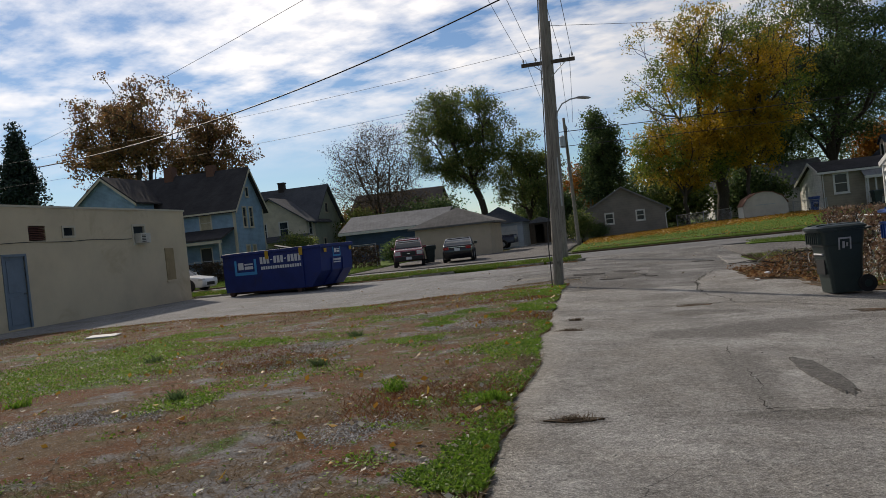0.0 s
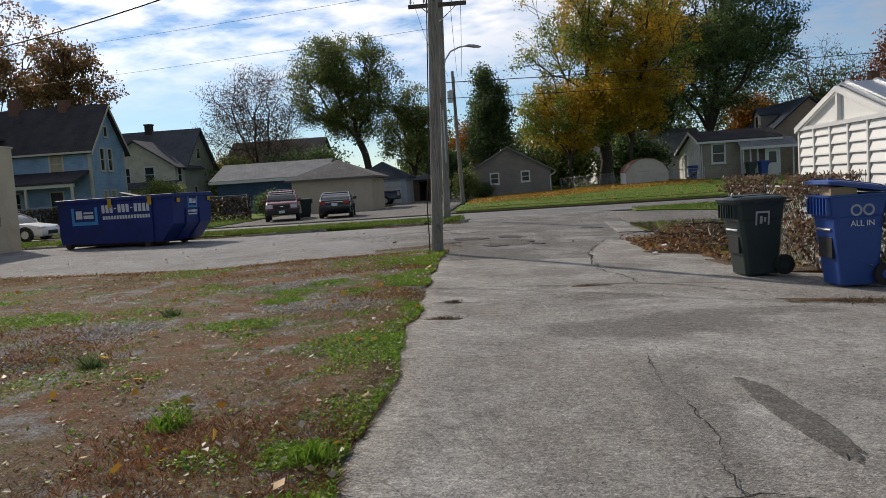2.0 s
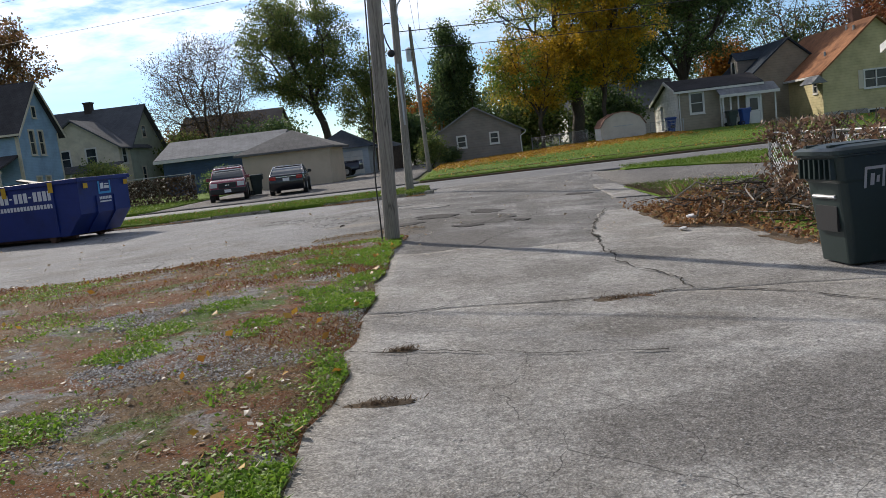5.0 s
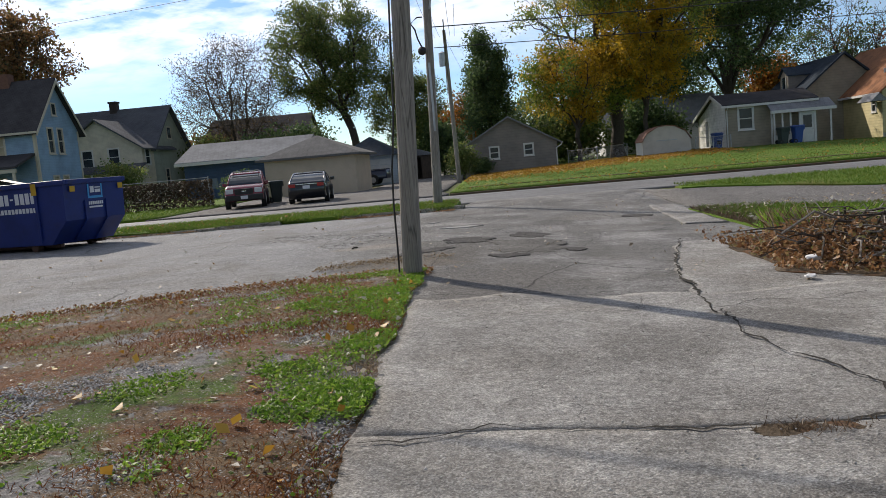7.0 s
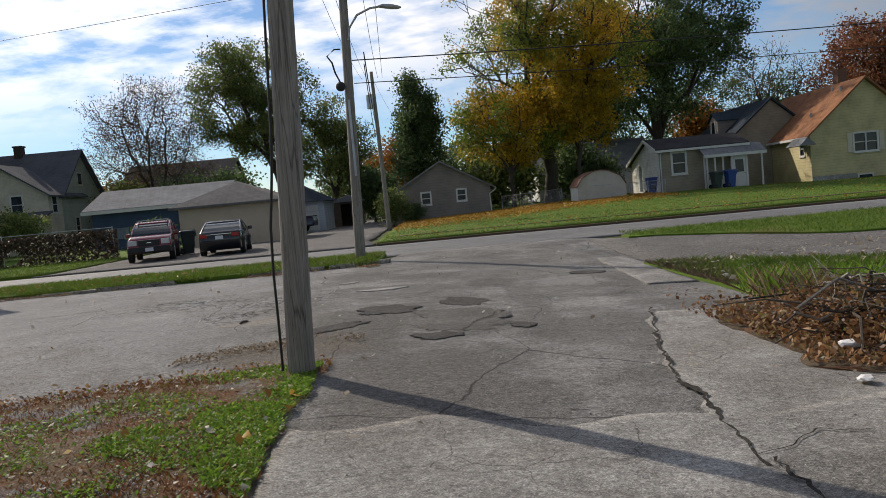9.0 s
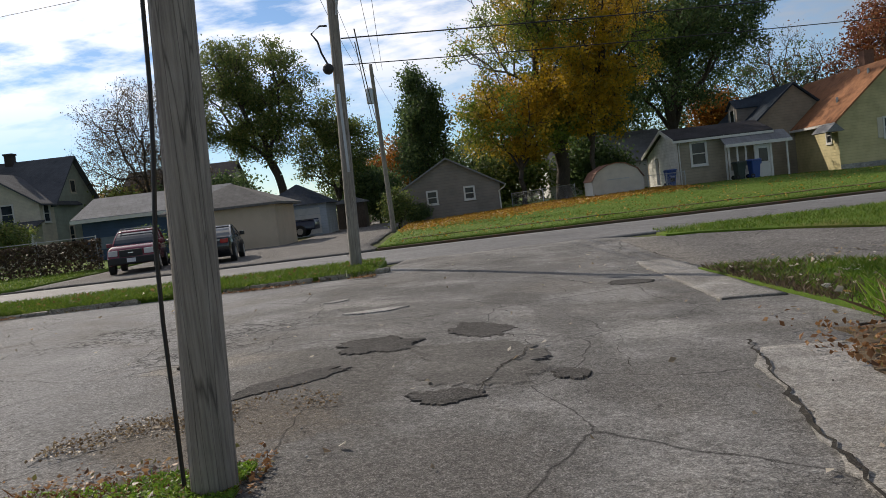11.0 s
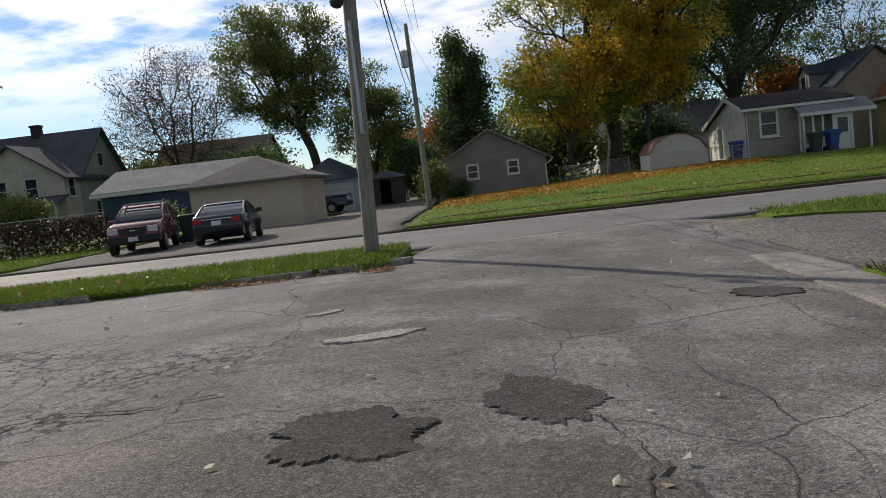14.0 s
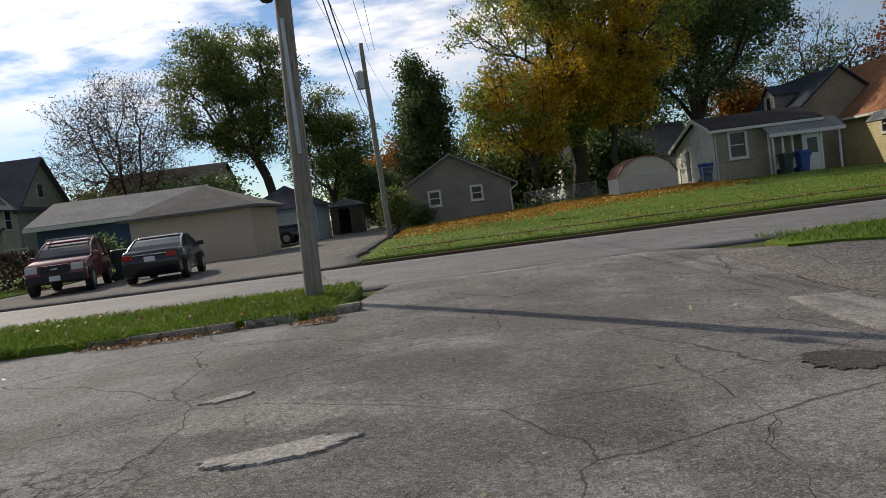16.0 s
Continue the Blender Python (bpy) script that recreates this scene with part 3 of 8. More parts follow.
def panel_door(parent, axis, hole, fixed, out, mat, trim_mat, lite=False):
    w, h = hole[1] - hole[0], hole[3] - hole[2]
    bm = bmesh.new()
    box(bm, -w / 2, 0.03, -h / 2, w / 2, 0.08, h / 2)
    for z0, z1 in ((-h / 2 + 0.12, -0.15), (0.0, h / 2 - 0.12)):
        box(bm, -w / 2 + 0.12, 0.015, z0, w / 2 - 0.12, 0.029, z1, 0.005)
    d = part("door", bm, mat, parent)
    d.matrix_local = face_m(axis, (hole[0] + hole[1]) / 2, (hole[2] + hole[3]) / 2, fixed, out)
    bm = bmesh.new()
    for q in ((-w / 2 - 0.08, -h / 2, -w / 2, h / 2 + 0.08), (w / 2, -h / 2, w / 2 + 0.08, h / 2 + 0.08), (-w / 2, h / 2, w / 2, h / 2 + 0.08)):
        box(bm, q[0], -0.03, q[1], q[2], 0.05, q[3])
    part("door_frame", bm, trim_mat, d)
    if lite:
        part("pane", boxes((-w / 2 + 0.16, 0.005, 0.05, w / 2 - 0.16, 0.013, h / 2 - 0.17)), M_GLASS, d)
    bm = bmesh.new()
    tube(bm, (w / 2 - 0.1, 0.03, -0.05), (w / 2 - 0.1, -0.04, -0.05), 0.03, 0.026, 10)
    part("handle", bm, M_CHROME, d)
    return d


def gable_roof(bm, axis, a0, a1, b0, b1, ze, zr, over=0.35, thick=0.12):
    """Two slopes, ridge along axis from a0 to a1, eaves at b0 and b1."""
    mid = (b0 + b1) / 2
    sl = (zr - ze) / (mid - b0)
    o = over
    pts = [(b0 - o, ze - o * sl), (mid, zr), (b1 + o, ze - o * sl), (b1 + o, ze - o * sl + thick), (mid, zr + thick * 1.15), (b0 - o, ze - o * sl + thick)]
    prism(bm, pts, a0 - o, a1 + o, "x" if axis == "x" else "y")
    return bm


def smooth01(a, b, v):
    t = max(0.0, min(1.0, (v - a) / (b - a)))
    return t * t * (3 - 2 * t)


def g(x, y):
    """The lie of the ground."""
    z = -0.036 * max(0.0, min(6.0, x)) * (1 - smooth01(9, 16, y)) * smooth01(-40, -25, y)
    z += 0.5 * smooth01(-3, 15, x) * smooth01(22, 46, y) * (1 - 0.45 * smooth01(20, 32, x))
    z += 0.10 * smooth01(-9, -14, x) * smooth01(24, 40, y)
    return z


def wig(u, seed, amp, scale=1.0):
    return amp * (noise.noise((u * scale, seed * 7.7, 0.3)) + 0.5 * noise.noise((u * scale * 2.7, seed * 3.1, 5.3)) + 0.3 * noise.noise((u * scale * 7.1, seed, 9.3)))


def surface(name, u0, u1, nu, lo, hi, nv, off, mat, label, axis="x", rough=0.0, skirt=0.12, kind="structure", parent=None, category="ground", warp=False):
    """A laid sheet: u runs along axis, between the lines lo(u) and hi(u), following the ground with its own thickness."""
    verts, faces = [], []
    for i in range(nu + 1):
        u = u0 + (u1 - u0) * i / nu
        a, b = lo(u), hi(u)
        for j in range(nv + 1):
            v = a + (b - a) * j / nv
            x, y = (u, v) if axis == "x" else (v, u)
            if warp:
                y += (0.10 + 0.75 * math.exp(-((y + 1.9) / 0.9) ** 2)) * noise.noise((x * 0.9, y * 0.25, 8.2)) + 0.025 * noise.noise((x * 4.5, y * 0.5, 2.2))
            dz = rough * noise.noise((x * 0.9, y * 0.9, 1.7)) + 0.5 * rough * noise.noise((x * 2.9, y * 2.9, 4.7)) if rough else 0
            verts.append((x, y, g(x, y) + off + dz))
    w = nv + 1
    for i in range(nu):
        for j in range(nv):
            q = (i * w + j, (i + 1) * w + j, (i + 1) * w + j + 1, i * w + j + 1)
            faces.append(q if axis == "x" else q[::-1])
    rim = [i * w for i in range(nu + 1)] + [nu * w + j for j in range(1, nv + 1)] + [i * w + nv for i in range(nu - 1, -1, -1)] + [j for j in range(nv - 1, 0, -1)]
    k = len(verts)
    verts += [(verts[i][0], verts[i][1], verts[i][2] - skirt) for i in rim]
    n = len(rim)
    for i in range(n):
        q = (rim[i], rim[(i + 1) % n], k + (i + 1) % n, k + i)
        faces.append(q[::-1] if axis == "x" else q)
    ob = raw(name, verts, faces, mat, parent, True)
    for p in ob.data.polygons[-n:]:
        p.use_smooth = False
    return tagged(ob, label, category, "", kind)


def table(pairs):
    """A line through the given (u, v) pairs."""
    def f(u):
        if u <= pairs[0][0]:
            return pairs[0][1]
        for (a, va), (b, vb) in zip(pairs, pairs[1:]):
            if u <= b:
                return va + (vb - va) * (u - a) / (b - a)
        return pairs[-1][1]
    return f

# ---- the ground and paving ----
def build_ground():
    xs = sorted({-1800, -900, -400, -200, 200, 400, 900, 1800, *range(-120, 121, 6), *range(-12, 13, 1)})
    ys = sorted({-900, -400, -150, 400, 900, 1800, *range(-60, 241, 6), *range(-20, 30, 1)})
    verts = [(x, y, g(x, y) - 0.06) for y in ys for x in xs]
    n = len(xs)
    faces = [(j * n + i, j * n + i + 1, (j + 1) * n + i + 1, (j + 1) * n + i) for j in range(len(ys) - 1) for i in range(n - 1)]
    return tagged(raw("ground", verts, faces, M_GROUND, None, True), "level ground of grass and soil under the whole neighbourhood", "ground", "", "structure")


build_ground()
VERGE_Y = table([(-40, -6), (-16.5, -4), (-13.2, -0.9), (-9, -0.4), (-4.7, -1.2), (-2.6, -0.2), (-0.6, 0.35), (0.3, 0.3), (0.6, -0.2)])
DRIVE_X = table([(-60, 0.75), (-14, 0.6), (-10, 0.5), (-7, 0.4), (-5.7, 0.36), (-3, 0.3), (0, 0.2), (3, 0.2)])


def verge_sheet():
    """West of the drive, up to the edge of the lot."""
    verts, faces = [], []
    nu, nv = 150, 150
    for i in range(nu + 1):
        s = (i / nu) ** 1.8
        for j in range(nv + 1):
            y0 = -45 + 45 * (1 - (1 - j / nv) ** 1.7)
            xr = DRIVE_X(y0) + wig(y0, 1, 0.10, 0.9) + 0.03
            x = xr - s * 44
            top = VERGE_Y(x) + wig(x, 2, 0.22, 0.7)
            y = min(y0 / 45.0 * (45 + top) + top, top)
            if x > -0.8:
                y = min(y, top)
            dz = 0.025 * noise.noise((x * 0.8, y * 0.8, 2)) + 0.012 * noise.noise((x * 3.1, y * 3.1, 6))
            edge = smooth01(0, 0.35, s * 44) * smooth01(0, 0.5, top - y)
            verts.append((x, y, g(x, y) - 0.01 + (0.045 + dz) * edge))
    w = nv + 1
    for i in range(nu):
        for j in range(nv):
            faces.append((i * w + j, i * w + j + 1, (i + 1) * w + j + 1, (i + 1) * w + j))
    ob = raw("verge", verts, faces, M_VERGE, None, True)
    return tagged(ob, "worn verge of brown grass, gravel and weeds beside the drive", "verge", "", "structure")


verge_sheet()
lot_hi = table([(-60, 12.0), (-0.3, 12.15), (0.1, 12.6), (0.35, 15.6), (5.0, 15.6), (5.6, 15.2), (6.5, 14.2)])
surface("parking_lot", -45, 6.5, 206, lambda u: table([(-45, -9), (-12, -4), (-2, -4), (6.5, -4)])(u), lot_hi, 60, 0.0, M_ASPH,
        "patched and cracked grey asphalt of the lot and apron", rough=0.012)
drive_r = table([(-60, 14), (-7.2, 14), (-6.6, 7.2), (-5.0, 6.6), (-4.4, 5.2), (-1.5, 5.1), (-0.8, 4.4), (0.5, 4.3), (2.2, 4.6)])
SLAB_JOINTS = [-45, -33, -27, -21.5, -18.6, -15.6, -5.55, -1.9]
driveway = thing("driveway", Matrix(), "old pale concrete driveway with worn, cracked slabs", "driveway", "", "structure")
for k, (a, b) in enumerate(zip(SLAB_JOINTS, SLAB_JOINTS[1:])):
    s = surface("slab", a + 0.005, b - 0.005, int((b - a) * 10), lambda u: DRIVE_X(u) + wig(u, 1, 0.10, 0.9), lambda u: drive_r(u) + wig(u, 3, 0.12, 0.8), 40,
                0.016 + 0.002 * ((k * 7) % 3), M_CONC, "", "y", 0.012, 0.06, "", driveway, "ground", True)
    del s["category"]
CRACK_X = table([(-2.9, 2.93), (-1.87, 2.97), (-1.3, 3.06), (-0.77, 3.07), (1.86, 3.66), (2.4, 3.95)])
s = surface("slab", -2.2, 2.3, 40, lambda u: CRACK_X(u) + wig(u, 31, 0.12, 2.0), lambda u: max(CRACK_X(u) + 0.25, drive_r(u) + wig(u, 3, 0.12, 0.8)), 16, 0.012, M_CONC, "", "y", 0.01, 0.05, "", driveway)
del s["category"]
street = surface("street", -320, 320, 160, lambda u: 15.45, lambda u: 22.05, 8, -0.03, M_STREET, "smooth pale grey asphalt street with patched edges", rough=0.01)
surface("tree_lawn", -90, 0.05, 180, lambda u: 12.03 + 0.22 * smooth01(-2.5, -0.4, u) + 0.45 * smooth01(-0.5, 0.0, u), lambda u: 15.5 + wig(u, 6, 0.08, 0.6) - 0.6 * smooth01(-0.8, 0.0, u), 14, 0.09, M_LAWN,
        "narrow strip of green grass between lot and street", rough=0.03)
surface("lawn", -0.7, 90, 160, lambda u: 22.25, lambda u: 120.0, 60, 0.10, M_LAWN, "wide green lawn rising gently to the houses", rough=0.03)
surface("front_yard", -90, -13.2, 70, lambda u: 22.3, lambda u: 110.0, 40, 0.06, M_LAWN, "grass yard behind the street kerb", rough=0.03)
surface("alley", 22.0, 140, 120, lambda u: -13.4 + 6.3 * smooth01(37, 39, u) + wig(u, 8, 0.2, 0.4), lambda u: -0.75 - 0.5 * smooth01(23, 27, u) + wig(u, 9, 0.15, 0.4), 20, 0.015, M_GRAVEL,
        "worn alley and parking pad of patched grey asphalt", "y", 0.02)
def STRIP_LO(u):
    return 10.7 + 3.2 * (1 - smooth01(6.4, 11.5, u)) + wig(u, 12, 0.35, 0.5)


surface("gravel_lot", 5.6, 60, 60, lambda u: 5.9 + wig(u, 11, 0.4, 0.3), lambda u: STRIP_LO(max(6.4, u)) + 0.4, 20, 0.012, M_GRAVEL, "worn gravel and asphalt pull-in beside the lawn strip", rough=0.02)
surface("lawn_strip", 6.6, 70, 90, lambda u: STRIP_LO(u), lambda u: 15.5 - 0.9 * (1 - smooth01(6.4, 8, u)), 14, 0.05, M_LAWN, "green grass strip beside the street", rough=0.03)
def BANK_HI(u):
    return 6.0 + 2.3 * (1 - smooth01(5.6, 8.5, u)) + wig(u, 13, 0.3, 0.5)


surface("weedy_bank", 5.4, 16, 40, lambda u: -3.5 + wig(u, 14, 0.3, 0.5), BANK_HI, 30, 0.045, M_LAWN, "weedy grass bank beside the brush", rough=0.04)
surface("leaf_bed", -4.3, 2.9, 50, lambda u: 4.2 + wig(u, 15, 0.2, 0.9) + 0.5 * smooth01(1.0, 2.9, u) + 0.75 * smooth01(-0.8, -1.6, u), lambda u: 7.4, 24, 0.028, M_DIRT, "bed of brown leaf litter and soil under the brush", "y", 0.05)
surface("concrete_walk", 5.0, 10.2, 30, lambda u: 4.55 + 0.07 * (u - 5) + wig(u, 16, 0.05, 1.5), lambda u: 5.32 + 0.05 * (u - 5) + wig(u, 17, 0.08, 1.5), 8, 0.02, M_CONC, "broken strip of pale concrete walk", "y", 0.01)


def blob(name, cx, cy, rx, ry, rot, mat, label, off=0.011, seed=0, wob=0.36, n=96):
    """A patch with a ragged outline laid flush on the paving."""
    bm = bmesh.new()
    c = bm.verts.new((cx, cy, g(cx, cy) + off))
    rings = []
    for f in (0.5, 0.94, 1.0):
        ring = []
        for i in range(n):
            t = 2 * math.pi * i / n
            k = f * (1 + wob * noise.noise((math.cos(t) * 1.6 + seed * 5, math.sin(t) * 1.6, seed)) + 0.5 * wob * noise.noise((math.cos(t) * 4 + seed, math.sin(t) * 4, seed + 3)) + 0.5 * wob * noise.noise((math.cos(t) * 9 + seed, math.sin(t) * 13, seed + 3)))
            px, py = rx * k * math.cos(t), ry * k * math.sin(t)
            x, y = cx + px * math.cos(rot) - py * math.sin(rot), cy + px * math.sin(rot) + py * math.cos(rot)
            ring.append(bm.verts.new((x, y, g(x, y) + (off if f < 1 else off - 0.016))))
        rings.append(ring)
    for i in range(n):
        j = (i + 1) % n
        bm.faces.new((c, rings[0][i], rings[0][j]))
        for q, s in zip(rings, rings[1:]):
            bm.faces.new((q[i], s[i], s[j], q[j]))
    ob = part(name, bm, mat)
    return tagged(ob, label, "patch", "", "structure")


PATCHES = [
    (0.64, 3.9, 0.45, 0.44, -0.3, M_PATCH, 1), (1.70, 4.32, 0.31, 0.50, 0.1, M_PATCH, 2), (1.26, 1.61, 0.27, 0.23, 0.0, M_PATCH, 3),
    (2.26, 2.0, 0.13, 0.21, 0.3, M_PATCH, 4),
    (1.55, 2.75, 0.66, 0.92, 0.1, M_PATCH2, 7),
    (4.1, 7.45, 0.32, 0.30, 0.3, M_PATCH, 10)]
for cx, cy, rx, ry, rot, mat, sd in PATCHES:
    blob("asphalt_patch", cx, cy, rx, ry, rot, mat, "dark asphalt patch with a ragged outline in the paving", 0.011 if cy > -3 else 0.03, sd)
blob("asphalt_patch", 3.0, -11.25, 0.115, 0.78, 0.05, M_PATCH2, "long grey asphalt repair in the concrete slab", 0.034, 21, 0.22)
blob("pale_repair", 0.40, 6.53, 0.42, 0.17, 0.42, M_PALE, "pale strip of concrete repair in the asphalt", 0.012, 22, 0.4)
blob("pale_repair", -0.30, 8.05, 0.19, 0.09, 0.6, M_PALE, "small pale scrap of concrete repair in the asphalt", 0.012, 41, 0.5)
blob("dirt_patch", 5.1, -7.3, 0.75, 0.28, -0.3, M_DIRT, "bare brown dirt with leaf scraps on the concrete", 0.026, 23)
blob("dirt_patch", -0.02, 2.55, 0.60, 0.19, 0.75, M_PATCH, "dark gravelly dirt with leaf scraps on the asphalt", 0.009, 24)
blob("dirt_patch", 0.76, -6.83, 0.10, 0.05, 0.0, M_DIRT, "small tuft of dirt and dead weed in a joint", 0.025, 25)
blob("dirt_patch", 2.55, -5.62, 0.26, 0.10, 0.1, M_DIRT, "brown dirt and dead weed filling a hollow in the concrete", 0.025, 29)
blob("dirt_patch", 0.72, -7.95, 0.20, 0.06, 0.1, M_DIRT, "small tuft of dirt and dead weed in a joint", 0.025, 26)
blob("dirt_patch", 1.0, -12.72, 0.20, 0.06, 0.1, M_DIRT, "small tuft of dirt and dead weed in a joint", 0.025, 27)


def crack(pts, w, label, off=0.018, seed=1):
    """A ragged open crack filled with dark grit."""
    bm = bmesh.new()
    last = None
    n = 14
    for (x0, y0), (x1, y1) in zip(pts, pts[1:]):
        L = math.hypot(x1 - x0, y1 - y0)
        nx, ny = -(y1 - y0) / L, (x1 - x0) / L
        for i in range(n + 1):
            f = i / n
            x, y = x0 + (x1 - x0) * f, y0 + (y1 - y0) * f
            j = 0.09 * noise.noise((x * 2.3 + seed, y * 2.3, seed)) + 0.04 * noise.noise((x * 11, y * 11, seed))
            ww = w * (0.08 + 1.5 * abs(noise.noise((x * 2.3, y * 2.3, seed + 4.4))) + 0.5 * abs(noise.noise((x * 9, y * 9, seed))))
            pair = [bm.verts.new((x + nx * (j + s * ww), y + ny * (j + s * ww), g(x, y) + off)) for s in (-1, 1)]
            if last:
                bm.faces.new((last[0], pair[0], pair[1], last[1]))
            last = pair
    return tagged(part("crack", bm, M_CRACK), label, "crack", "", "structure")


M_CRACK = paving("crack_grit", [(0.03, 0.027, 0.023), (0.05, 0.045, 0.038), (0.085, 0.075, 0.06)], 80.0, 1.0, 0.8, None, None, 1.5, 0.3, 0.3)
LBL = "ragged dark crack in the old paving"
crack([(2.93, -2.9), (2.97, -1.87), (3.06, -1.3), (3.07, -0.77), (3.4, 0.7), (3.66, 1.86), (3.9, 2.6)], 0.026, LBL, 0.026, 1)
crack([(2.9, -2.8), (2.88, -3.75), (3.18, -4.83), (3.21, -5.4), (3.9, -5.9), (4.5, -6.6)], 0.018, LBL, 0.033, 2)
crack([(0.39, -5.69), (1.1, -5.5), (1.75, -5.56), (2.19, -5.57), (2.76, -5.54), (3.2, -5.42)], 0.012, LBL, 0.034, 3)
crack([(0.38, -6.8), (0.92, -6.92), (1.3, -7.05), (1.9, -7.2), (2.48, -7.25)], 0.012, LBL, 0.034, 4)
crack([(2.44, -9.76), (2.43, -10.77), (2.5, -11.6), (2.41, -12.18), (2.4, -12.6)], 0.006, LBL, 0.036, 5)
crack([(0.59, -12.74), (1.21, -12.72), (1.92, -12.59), (2.42, -12.58), (3.1, -12.52), (4.2, -12.55)], 0.011, LBL, 0.036, 6)
crack([(0.5, -9.77), (1.03, -9.78), (1.5, -9.72)], 0.010, LBL, 0.036, 7)
crack([(2.9, -2.75), (3.4, -2.4), (3.9, -2.5), (4.4, -2.2)], 0.008, LBL, 0.026, 8)
crack([(1.96, 3.93), (2.1, 3.2), (1.75, 2.4), (1.52, 1.5), (1.2, 1.4)], 0.006, LBL, 0.016, 9)
crack([(-2.3, 4.0), (-1.9, 4.34), (-1.5, 4.81), (-0.9, 4.7), (-0.4, 4.9)], 0.022, LBL, 0.016, 10)
crack([(2.75, 2.0), (2.95, 3.4), (2.7, 5.0), (3.1, 6.6), (3.0, 8.2)], 0.006, LBL, 0.016, 11)
crack([(0.2, 12.0), (1.8, 11.3), (3.4, 11.6), (4.9, 10.8)], 0.012, LBL, 0.016, 12)

# kerbs
rnd = random.Random(5)
kerb_near = thing("kerb", Matrix(), "broken pale limestone kerb along the grass strip", "kerb", "", "structure")
x = 0.25
while x > -45:
    ln = rnd.uniform(0.7, 2.1)
    if rnd.random() > 0.18:
        bend = 0.45 * smooth01(-0.9, 0.3, x)
        bm = boxes((-ln + 0.05, -0.09 + rnd.uniform(-0.04, 0.04), -0.1, 0, 0.10, rnd.uniform(0.055, 0.1)), bev=0.025)
        for v in bm.verts:
            v.co += Vector((rnd.uniform(-1, 1), rnd.uniform(-1, 1), rnd.uniform(-1, 1))) * 0.02
        s = part("kerb_stone", bm, M_KERB, kerb_near)
        s.matrix_local = pose(x, 11.93 + bend + 0.22 * smooth01(-2.5, -0.4, x), 0, 0, 0, rnd.uniform(-2, 2) + 20 * smooth01(-0.9, 0.3, x))
    x -= ln
for nm, x0, x1, yy in (("kerb_west", -120, -13.2, 22.15), ("kerb_east", -0.7, 120, 22.15)):
    kerb = thing("kerb", Matrix(), "low soil-stained street kerb at the lawn edge", "kerb", "", "structure")
    n = int((x1 - x0) / 3)
    for i in range(n):
        a = x0 + i * 3
        s = part("kerb_stone", boxes((a + 0.01, yy - 0.10, -0.15, a + 2.99, yy + 0.10, g(a, 22.2) + (0.06 if nm == "kerb_east" else 0.05)), bev=0.02), M_DIRT, kerb)

